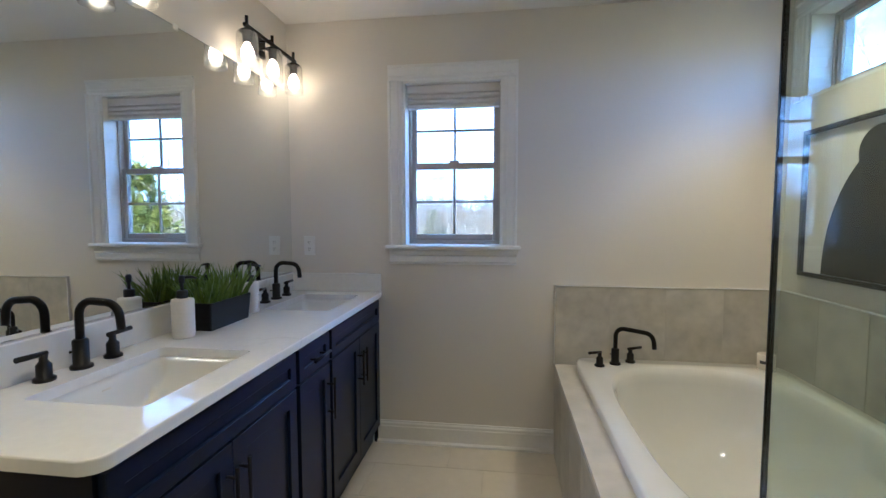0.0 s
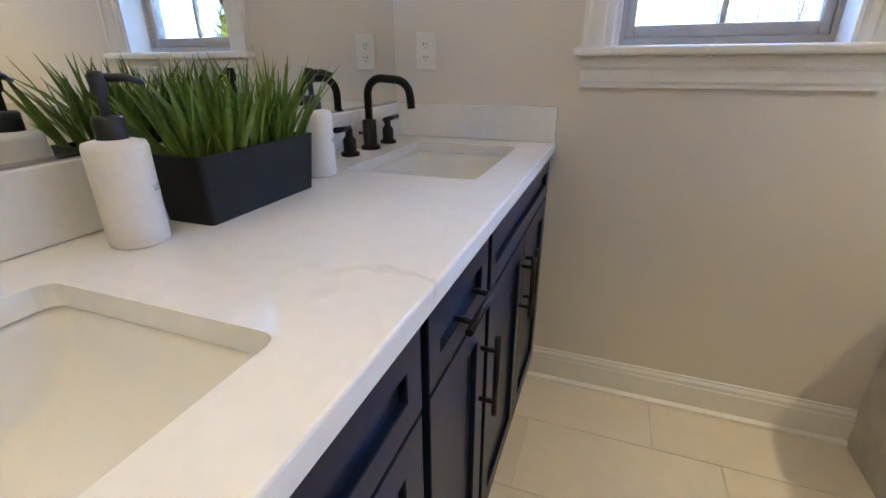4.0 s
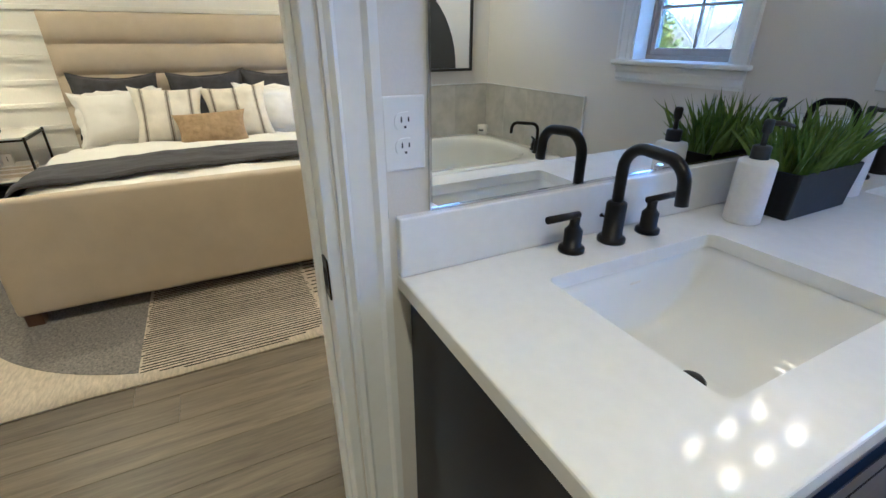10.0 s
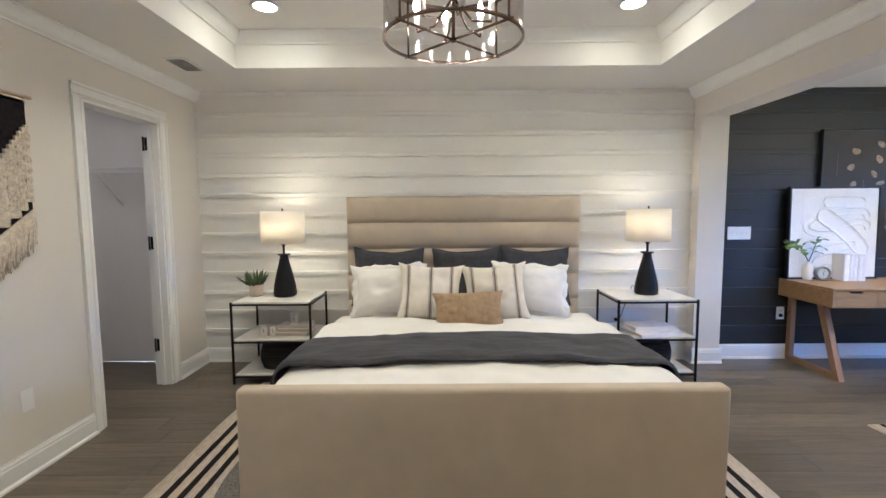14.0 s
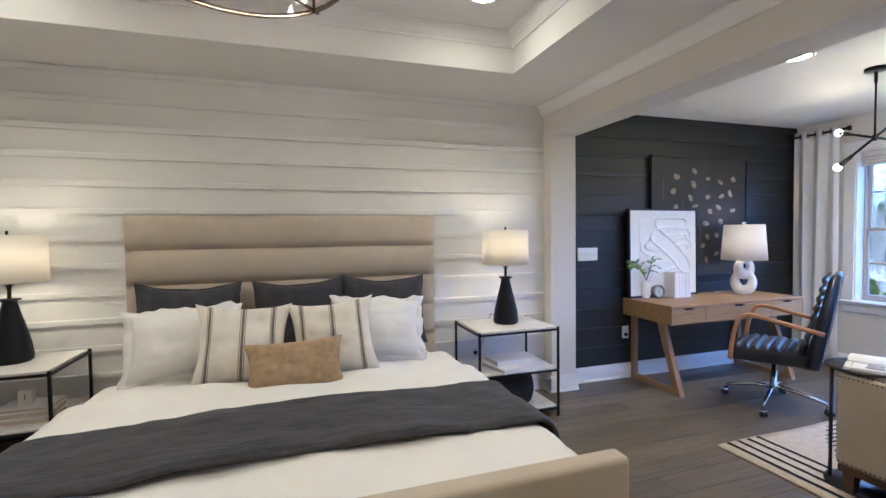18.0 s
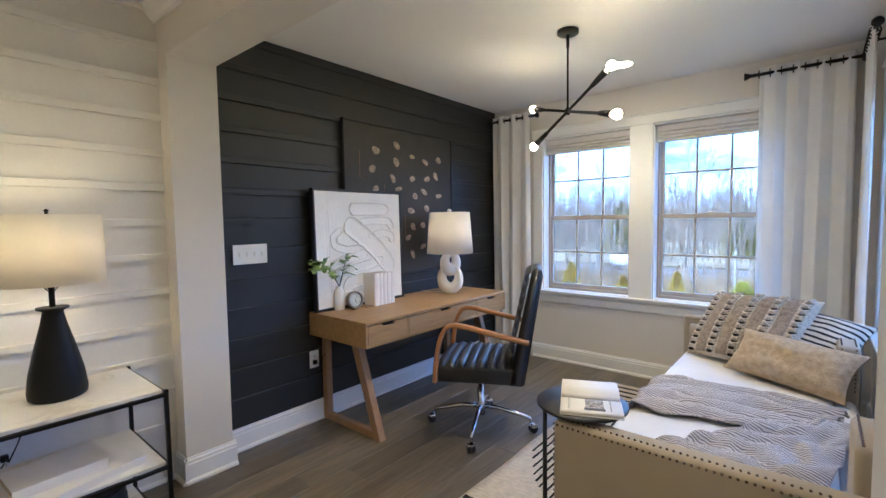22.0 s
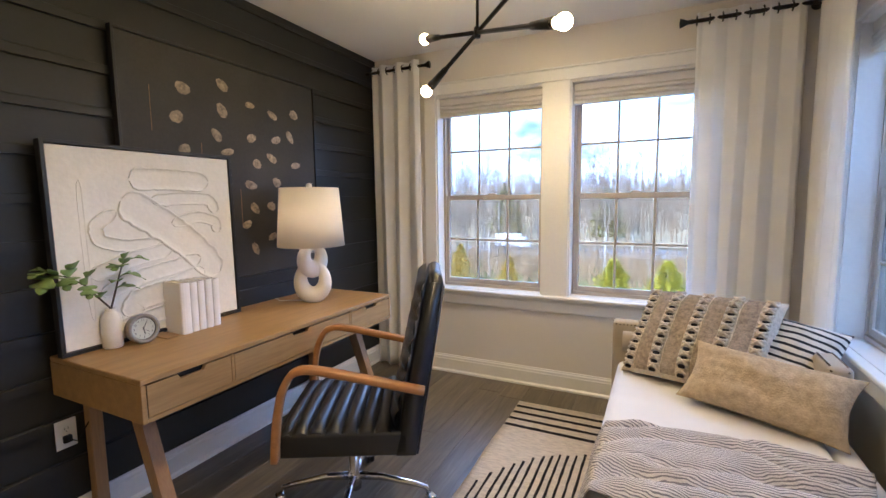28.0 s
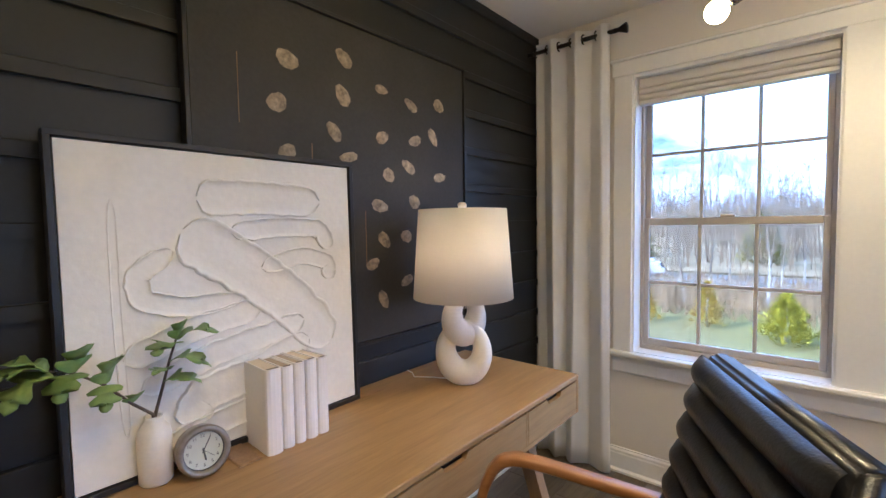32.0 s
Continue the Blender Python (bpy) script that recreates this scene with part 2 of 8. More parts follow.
M_TILE_W = mat("wall_tile", (0.53, 0.50, 0.445), 0.33, vary=0.11, scale=4.5, fine=16, bump=0.03, piece=0.03)
M_TILE_D = mat("deck_stone", (0.62, 0.58, 0.51), 0.3, vary=0.07, scale=4.5, fine=16, bump=0.02)
M_GROUT_W = mat("wall_tile_grout", (0.50, 0.47, 0.42), 0.85, vary=0.06, scale=8, fine=120, bump=0.08)
M_GROUT = mat("grout", (0.72, 0.67, 0.585), 0.9, vary=0.08, scale=8, fine=120, bump=0.1)
M_PLANK = wood("oak_floor_plank", (0.182, 0.150, 0.105), (0.082, 0.066, 0.047), 0.36, along=1, piece=0.2, grain=0.75)
for _nd in M_PLANK.node_tree.nodes:
    if _nd.type == "TEX_NOISE":
        _nd.inputs["Distortion"].default_value = 1.1
M_GAP = mat("floor_gap", (0.07, 0.055, 0.043), 0.8, vary=0.1)
M_OAK = wood("weathered_oak", (0.38, 0.235, 0.095), (0.25, 0.15, 0.056), 0.42, along=1)
M_OAKX = wood("weathered_oak_cross", (0.35, 0.21, 0.10), (0.24, 0.14, 0.066), 0.42, along=2)
M_ARM = wood("honey_oak", (0.40, 0.19, 0.065), (0.30, 0.13, 0.04), 0.35, along=0)
M_DRESS = wood("pale_oak", (0.40, 0.32, 0.22), (0.30, 0.23, 0.155), 0.5, along=1)
M_WALNUT = wood("dark_walnut", (0.085, 0.045, 0.025), (0.05, 0.025, 0.014), 0.4, along=2)
M_LINEN = mat("oatmeal_linen", (0.53, 0.452, 0.34), 0.92, vary=0.05, scale=5, fine=420, bump=0.35, spec=0.1, sheen=0.15)
M_CREAM = mat("cream_upholstery", (0.425, 0.36, 0.27), 0.9, vary=0.04, scale=5, fine=420, bump=0.3, spec=0.1, sheen=0.1)
M_SHEET = mat("white_cotton", (0.80, 0.775, 0.735), 0.9, vary=0.02, scale=6, fine=300, bump=0.2, spec=0.1, sheen=0.1)
M_DAYSHEET = mat("pale_grey_cotton", (0.74, 0.72, 0.70), 0.9, vary=0.03, scale=6, fine=300, bump=0.25, spec=0.1)
M_CHAR = mat("charcoal_linen", (0.062, 0.060, 0.066), 0.9, vary=0.12, scale=20, fine=260, bump=0.5, spec=0.1, sheen=0.1)
M_TAN = mat("tan_weave", (0.375, 0.27, 0.15), 0.9, vary=0.12, scale=30, fine=200, bump=0.7, spec=0.1)
M_FLAX = mat("flax_weave", (0.47, 0.365, 0.235), 0.95, vary=0.12, scale=40, fine=140, bump=0.8, spec=0.1)
M_RUG = mat("wool_rug", (0.62, 0.54, 0.43), 0.95, vary=0.12, scale=25, fine=180, bump=0.8, spec=0.05, stretch=(1, 4, 1))
M_RUGBLK = mat("black_wool", (0.025, 0.022, 0.024), 0.95, vary=0.2, scale=40, fine=180, bump=0.8, spec=0.05)
M_TWEED = mat("grey_tweed_wool", (0.30, 0.275, 0.25), 0.95, vary=0.3, scale=90, fine=160, bump=0.9, spec=0.05, color2=(0.10, 0.095, 0.095))
M_CURTAIN = veil("white_curtain_cloth", (0.95, 0.94, 0.92), 0.38)
M_SHADE = veil("lamp_shade_linen", (0.84, 0.80, 0.72), 0.36, 250)
M_BLIND = mat("pleated_shade_cloth", (0.72, 0.69, 0.66), 0.85, vary=0.03, scale=8, fine=200, bump=0.1)
M_SASH = mat("taupe_sash", (0.47, 0.43, 0.38), 0.45, vary=0.04, scale=4, fine=60)
# the grey tint is added to darken the bright outdoor view
M_GLASS = clear("dimmed_window_glass", (0.41, 0.42, 0.43))
M_CUP = clear("lamp_glass", (0.975, 0.975, 0.97), 0.04, 2.0)
M_SMOKE = clear("smoky_glass", (0.80, 0.78, 0.76), 0.02, 1.5)
M_SHOWER = clear("shower_glass", (0.86, 0.92, 0.90), 0.0, 1.5)
M_MIRROR = mat("mirror_silver", (0.86, 0.88, 0.87), 0.005, metal=1.0, vary=0.002)
M_MIRROR.node_tree.nodes["Principled BSDF"].inputs["Roughness"].default_value = 0.0
for _l in list(M_MIRROR.node_tree.links):
    if _l.to_socket.name == "Roughness":
        M_MIRROR.node_tree.links.remove(_l)
M_CHROME = mat("chrome", (0.62, 0.62, 0.63), 0.12, metal=1.0, vary=0.02)
M_BRONZE = mat("polished_bronze", (0.20, 0.15, 0.11), 0.22, metal=1.0, vary=0.05)
M_LEATHER = mat("black_leather", (0.011, 0.012, 0.015), 0.34, coat=0.2, vary=0.15, scale=9, fine=120, bump=0.25, bump_scale=160)
M_CERAMIC = mat("white_ceramic", (0.80, 0.76, 0.70), 0.55, vary=0.03, scale=8, fine=120, bump=0.1)
M_BLKCER = mat("black_ceramic", (0.009, 0.009, 0.010), 0.45, spec=0.25, vary=0.15, scale=10, fine=100, bump=0.06)
M_PAPER = mat("white_paper", (0.82, 0.79, 0.77), 0.8, vary=0.02, scale=6, fine=100, bump=0.03)
M_PAGES = striped("page_edges", (0.66, 0.58, 0.46), (0.42, 0.35, 0.27), 0.0022, 0.0009, 2)
M_INK = mat("printed_ink", (0.10, 0.10, 0.11), 0.8, vary=0.1)
M_PLASTIC = mat("white_plastic", (0.80, 0.79, 0.76), 0.35, vary=0.01)
M_SLOT = mat("dark_slot", (0.02, 0.02, 0.02), 0.7, vary=0.1)
M_BULB = glow("vanity_bulb_glow", (1.0, 0.69, 0.36), 1.9)
M_BULB_P = glow("pendant_bulb_glow", (1.0, 0.67, 0.26), 18.5)
M_BULB_C = glow("candle_bulb_glow", (1.0, 0.69, 0.31), 13.0)
M_BULB_L = glow("table_lamp_glow", (1.0, 0.685, 0.28), 4.2)
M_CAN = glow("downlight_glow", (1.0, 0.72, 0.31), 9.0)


# ---- builders ----
def bm_box(x0, x1, y0, y1, z0, z1, bevel=0.0, seg=2, bm=None):
    own = bm is None
    b = bmesh.new()
    bmesh.ops.create_cube(b, size=1)
    for v in b.verts:
        v.co = Vector((x0 + (v.co.x + 0.5) * (x1 - x0), y0 + (v.co.y + 0.5) * (y1 - y0), z0 + (v.co.z + 0.5) * (z1 - z0)))
    if bevel:
        bmesh.ops.bevel(b, geom=list(b.edges), offset=bevel, segments=seg, affect="EDGES", profile=0.5)
    if own:
        return b
    return join(bm, b)


def join(bm, other, m=None):
    """Adds a second bmesh to the first, moved by m."""
    if m is not None:
        other.transform(m)
    keep = {}
    for v in other.verts:
        keep[v] = bm.verts.new(v.co)
    for f in other.faces:
        try:
            nf = bm.faces.new([keep[v] for v in f.verts])
            nf.smooth = f.smooth
        except ValueError:
            pass
    other.free()
    return bm


def bm_lathe(profile, n=32, bm=None, at=(0, 0, 0), smooth=True):
    """A turned shape from (radius, height) pairs."""
    bm = bm or bmesh.new()
    rings = []
    for r, z in profile:
        if r < 1e-5:
            rings.append([bm.verts.new((at[0], at[1], at[2] + z))])
        else:
            rings.append([bm.verts.new((at[0] + r * math.cos(2 * math.pi * k / n), at[1] + r * math.sin(2 * math.pi * k / n), at[2] + z)) for k in range(n)])
    for a, b in zip(rings, rings[1:]):
        for k in range(n):
            q = [a[k % len(a)], a[(k + 1) % len(a)], b[(k + 1) % len(b)], b[k % len(b)]]
            q = list(dict.fromkeys(q))
            if len(q) > 2:
                bm.faces.new(q).smooth = smooth
    return bm


def bm_tube(points, radius, n=10, bm=None, closed=False, cap=True):
    """A round bar along points; radius is a number or one for each point."""
    bm = bm or bmesh.new()
    pts = [Vector(p) for p in points]
    rad = radius if isinstance(radius, (list, tuple)) else [radius] * len(pts)
    rings, side = [], None
    for i, p in enumerate(pts):
        a = pts[i - 1] if i or closed else p
        b = pts[(i + 1) % len(pts)] if i < len(pts) - 1 or closed else p
        d = (b - a).normalized()
        if side is None:
            side = d.orthogonal().normalized()
        side = (side - d * side.dot(d)).normalized()
        up = d.cross(side)
        rings.append([bm.verts.new(p + rad[i] * (math.cos(2 * math.pi * k / n) * side + math.sin(2 * math.pi * k / n) * up)) for k in range(n)])
    pairs = list(zip(rings, rings[1:])) + ([(rings[-1], rings[0])] if closed else [])
    for a, b in pairs:
        for k in range(n):
            bm.faces.new((a[k], a[(k + 1) % n], b[(k + 1) % n], b[k])).smooth = True
    if cap and not closed:
        bm.faces.new(rings[0][::-1])
        bm.faces.new(rings[-1])
    return bm


def bm_prism(outline, lo, hi, axis="z", bm=None):
    """A flat outline given depth along an axis."""
    bm = bm or bmesh.new()

    def put(u, v, w):
        return {"z": (u, v, w), "y": (u, w, v), "x": (w, u, v)}[axis]
    a = [bm.verts.new(put(u, v, lo)) for u, v in outline]
    b = [bm.verts.new(put(u, v, hi)) for u, v in outline]
    bm.faces.new(a)
    bm.faces.new(b[::-1])
    for k in range(len(a)):
        bm.faces.new((a[k], b[k], b[(k + 1) % len(a)], a[(k + 1) % len(a)]))
    return bm


def rounded(cx, cy, w, h, r, n=6):
    """The outline of a rectangle with round corners."""
    out = []
    for k, (sx, sy) in enumerate(((1, 1), (-1, 1), (-1, -1), (1, -1))):
        for i in range(n + 1):
            a = math.pi / 2 * (k + i / n)
            out.append((cx + sx * (w / 2 - r) + r * math.cos(a), cy + sy * (h / 2 - r) + r * math.sin(a)))
    return out


def bm_grid(nu, nv, place, bm=None, smooth=True):
    bm = bm or bmesh.new()
    vs = [[bm.verts.new(place(i / nu, j / nv)) for j in range(nv + 1)] for i in range(nu + 1)]
    for i in range(nu):
        for j in range(nv):
            bm.faces.new((vs[i][j], vs[i + 1][j], vs[i + 1][j + 1], vs[i][j + 1])).smooth = smooth
    return bm


def part(name, bm, material, parent=None, label="", smooth=None):
    me = bpy.data.meshes.new(name)
    bmesh.ops.recalc_face_normals(bm, faces=list(bm.faces))
    if smooth is not None:
        for f in bm.faces:
            f.smooth = smooth
    bm.to_mesh(me)
    bm.free()
    me.materials.append(material)
    ob = new(name, me)
    if parent is not None:
        ob.parent = parent
    return tagged(ob, label)


def thing(name, x, y, z, rz, label, category, group=""):
    e = new(name)
    e.empty_display_size = 0.1
    e.matrix_world = pose(x, y, z, 0, 0, rz)
    return tagged(e, label, category, group)


def setting(name, bm, material, label, category):
    return tagged(part(name, bm, material), label, category, kind="structure")


def piece(name, mesh, parent, m):
    ob = new(name, mesh)
    ob.parent = parent
    ob.matrix_basis = m
    return ob


def mesh_of(bm, material, name="piece"):
    me = bpy.data.meshes.new(name)
    bmesh.ops.recalc_face_normals(bm, faces=list(bm.faces))
    bm.to_mesh(me)
    bm.free()
    me.materials.append(material)
    return me


def wall_boxes(axis, lo, hi, u0, u1, z0, z1, holes=()):
    """A wall across an axis with rectangular openings (u0, u1, z0, z1)."""
    bm = bmesh.new()
    us = sorted({u0, u1, *[h[0] for h in holes], *[h[1] for h in holes]})
    for a, b in zip(us, us[1:]):
        cuts = sorted((h[2], h[3]) for h in holes if h[0] <= a + 1e-6 and h[1] >= b - 1e-6)
        z = z0
        for c, d in cuts + [(z1, z1)]:
            if c > z + 1e-6:
                if axis == "x":
                    bm_box(lo, hi, a, b, z, c, bm=bm)
                else:
                    bm_box(a, b, lo, hi, z, c, bm=bm)
            z = d
    return bm


def moulding(profile, a, b, up=(0, 0, 1), inward=(0, 1, 0)):
    """A strip from a to b with a cross-section of (out from the wall, up) pairs."""
    a, b, inward, up = Vector(a), Vector(b), Vector(inward), Vector(up)
    bm = bmesh.new()
    r = [[bm.verts.new(p + inward * o + up * h) for o, h in profile] for p in (a, b)]
    n = len(profile)
    for k in range(n):
        bm.faces.new((r[0][k], r[0][(k + 1) % n], r[1][(k + 1) % n], r[1][k]))
    bm.faces.new(r[0][::-1])
    bm.faces.new(r[1])
    return bm


BASE_PROFILE = [(0, 0), (0.028, 0), (0.028, 0.012), (0.016, 0.022), (0.016, 0.10), (0.013, 0.106), (0.013, 0.118), (0.007, 0.128), (0.007, 0.135), (0, 0.135)]
CROWN_PROFILE = [(0, 0), (0, -0.085), (0.012, -0.085), (0.014, -0.074), (0.03, -0.06), (0.05, -0.03), (0.062, -0.016), (0.066, -0.010), (0.074, -0.010), (0.074, 0)]
CASING_PROFILE = [(0, 0), (0.020, 0), (0.020, 0.014), (0.013, 0.022), (0.013, 0.058), (0.017, 0.064), (0.010, 0.072), (0.010, 0.078), (0, 0.078)]
baseboards = []


def baseboard(a, b, inward):
    ob = setting("baseboard", moulding(BASE_PROFILE, (*a, 0), (*b, 0), inward=(*inward, 0)), M_TRIM, "white painted baseboard with a stepped top along the wall", "baseboard")
    baseboards.append(ob)


def crown(a, b, z, inward):
    setting("trim", moulding(CROWN_PROFILE, (*a, z), (*b, z), inward=(*inward, 0)), M_TRIM, "white painted crown moulding under the ceiling", "crown moulding")


# ---- the rooms: walls, floors, ceilings ----
WX, SY, STUB0, STUB1, NY, EX, BX, VX, BN, BE, BZ = -5.50, -1.93, 2.52, 2.76, 5.61, -2.60, -1.42, -1.30, 2.60, 1.47, 2.52
CEIL, TRAY = 2.45, 2.70
W1, W2, WZ0, WZ1 = (-4.94, -4.115), (-3.945, -3.12), 0.66, 2.12
EW1, EW2 = (4.40, 5.225), (3.405, 4.23)
BW = (-0.592, -0.012, 1.195, 2.16)
BEW = (1.25, 2.475, 1.945, 2.36)
DOOR_B = (-0.15, 0.582, 0.0, 2.05)
DOOR_C = (-4.955, -4.215, 0.0, 2.09)

wall_west = setting("wall_west", wall_boxes("x", WX - 0.15, WX, SY - 1.6, STUB0 + 0.1, 0, 2.9), M_SHIP, "white painted bedroom wall behind the bed with horizontal battens", "wall")
wall_dark = setting("wall_dark", wall_boxes("x", WX - 0.15, WX, STUB0 + 0.1, NY + 0.15, 0, 2.9), M_DARK, "charcoal painted wall with horizontal battens behind the desk", "wall")
setting("wall_south", wall_boxes("y", SY - 0.12, SY, WX, BX, 0, 2.9, [DOOR_C]), M_WALL, "warm white painted bedroom wall with a closet opening", "wall")
setting("wall_bath_west", wall_boxes("x", BX, VX, SY - 0.12, BN, 0, 2.9, [DOOR_B]), M_WALL, "painted wall between bathroom and bedroom with a doorway", "wall")
opening_w, opening_e, opening_z = WX + 0.125, -2.80, 2.19
hdr = bmesh.new()
bm_box(WX, opening_w, STUB0, STUB1, 0, 2.9, bm=hdr)
bm_box(opening_w, opening_e, STUB0, STUB1, opening_z, 2.9, bm=hdr)
bm_box(opening_e, BX + 0.06, STUB0, STUB1, 0, 2.9, bm=hdr)
setting("wall_opening", hdr, M_WALL, "painted wall with a wide cased opening into the sitting area", "wall")
setting("wall_north", wall_boxes("y", NY, NY + 0.22, WX, EX + 0.22, 0, 2.9, [(W1[0], W1[1], WZ0, WZ1), (W2[0], W2[1], WZ0, WZ1)]), M_WALL, "painted outer wall with a pair of windows", "wall")
setting("wall_east", wall_boxes("x", EX, EX + 0.22, STUB1, NY, 0, 2.9, [(EW1[0], EW1[1], WZ0, WZ1), (EW2[0], EW2[1], WZ0, WZ1)]), M_WALL, "painted outer wall with two windows beside the daybed", "wall")
setting("wall_bath_north", wall_boxes("y", BN, BN + 0.2, VX - 0.12, BE + 0.2, 0, 2.9, [BW]), M_WALL, "warm white bathroom wall with a small window", "wall")
setting("wall_bath_east", wall_boxes("x", BE, BE + 0.2, SY - 0.12, BN, 0, 2.9, [BEW]), M_WALL, "warm white bathroom wall above the tub with a high window", "wall")
setting("wall_bath_south", wall_boxes("y", SY - 0.12, SY, VX, BE + 0.2, 0, 2.9), M_WALL, "plain bathroom wall", "wall")
clo = bmesh.new()
bm_box(WX, BX, SY - 1.72, SY - 1.6, 0, 2.9, bm=clo)
bm_box(-3.2, -3.08, SY - 1.6, SY - 0.12, 0, 2.9, bm=clo)
setting("wall_closet", clo, M_WALL, "plain painted closet wall", "wall")
# ceilings
cb = bmesh.new()
TX0, TX1, TY0, TY1 = -4.83, -2.05, -1.25, 1.89
bm_box(WX, TX0, SY - 1.6, STUB0, CEIL, TRAY + 0.25, bm=cb)
bm_box(TX1, BX, SY - 1.6, STUB0, CEIL, TRAY + 0.25, bm=cb)
bm_box(TX0, TX1, SY - 1.6, TY0, CEIL, TRAY + 0.25, bm=cb)
bm_box(TX0, TX1, TY1, STUB0, CEIL, TRAY + 0.25, bm=cb)
bm_box(TX0, TX1, TY0, TY1, TRAY, TRAY + 0.25, bm=cb)
setting("ceiling", cb, M_CEIL, "white bedroom tray ceiling with a lowered border", "ceiling")
setting("ceiling_sitting", bm_box(WX, EX, STUB1, NY, CEIL, CEIL + 0.4), M_CEIL, "white flat ceiling of the sitting area", "ceiling")
setting("ceiling_bath", bm_box(VX, BE, SY, BN, BZ, BZ + 0.35), M_CEIL, "white flat bathroom ceiling", "ceiling")
# unseen slab, added to keep sunlight from entering over the walls
roof_bm = bm_box(WX - 0.25, EX + 0.3, SY - 2.0, NY + 0.3, 2.91, 3.1)
bm_box(EX + 0.3, BE + 0.3, SY - 2.0, BN + 0.3, 2.91, 3.1, bm=roof_bm)
setting("roof", roof_bm, M_GROUT, "unseen plain slab added over the house to block the sun", "roof")
for a, b, i in (((TX0, TY0), (TX0, TY1), (1, 0)), ((TX1, TY0), (TX1, TY1), (-1, 0)), ((TX0, TY0), (TX1, TY0), (0, 1)), ((TX0, TY1), (TX1, TY1), (0, -1))):
    crown(a, b, TRAY, i)
crown((WX, STUB0), (BX, STUB0), CEIL, (0, -1))
crown((WX, SY), (BX, SY), CEIL, (0, 1))
crown((BX, SY), (BX, STUB0), CEIL, (-1, 0))
# floors
floor = setting("floor", bm_box(WX, EX, SY - 1.6, NY, -0.2, -0.006), M_GAP, "grey-brown oak plank floor", "floor")
setting("floor_side", bm_box(EX, BX, SY - 1.6, STUB0, -0.2, -0.006), M_GAP, "oak floor beside the bathroom wall", "floor")
bath_floor = setting("floor_bath", bm_box(BX, BE, SY, BN, -0.2, -0.004), M_GROUT, "bathroom floor of large pale tiles", "floor")
# battens on the two panelled walls
for k in range(13):
    z = 0.277 + 0.178 * k
    top = z + 0.036
    if top > CEIL:
        top = CEIL
    bt = [(0, 0), (0.019, 0), (0.019, top - z - 0.003), (0.016, top - z), (0, top - z)]
    part("batten", moulding(bt, (WX, SY, z), (WX, STUB0, z), inward=(1, 0, 0)), M_SHIP, wall_west)
    part("batten", moulding(bt, (WX, STUB1, z), (WX, NY, z), inward=(1, 0, 0)), M_DARK, wall_dark)
part("top_board", bm_box(WX, WX + 0.016, STUB1, NY, CEIL - 0.05, CEIL), M_DARK, wall_dark)
# baseboards
baseboard((WX, SY), (WX, STUB0), (1, 0))
baseboard((WX, STUB1), (WX, NY), (1, 0))
baseboard((WX, STUB0), (opening_w + 0.02, STUB0), (0, -1))
baseboard((opening_w, STUB0 - 0.016), (opening_w, STUB1 + 0.016), (1, 0))
baseboard((opening_e, STUB0 - 0.016), (opening_e, STUB1 + 0.016), (-1, 0))
baseboard((opening_e - 0.02, STUB0), (BX, STUB0), (0, -1))
baseboard((WX, NY), (EX, NY), (0, -1))
baseboard((EX, STUB1), (EX, NY), (-1, 0))
baseboard((WX, SY), (DOOR_C[0] - 0.08, SY), (0, 1))
baseboard((DOOR_C[1] + 0.08, SY), (BX, SY), (0, 1))
baseboard((BX, DOOR_B[1] + 0.09), (BX, STUB0), (-1, 0))
baseboard((BX, SY), (BX, DOOR_B[0] - 0.09), (-1, 0))
baseboard((-0.76, BN), (0.295, BN), (0, -1))
baseboard((VX, 0.668), (VX, 0.703), (1, 0))
baseboard((VX, SY), (VX, DOOR_B[0] - 0.09), (1, 0))
baseboard((WX, SY - 1.6), (-3.2, SY - 1.6), (0, 1))
baseboard((-3.2, SY - 1.6), (-3.2, SY - 0.12), (-1, 0))


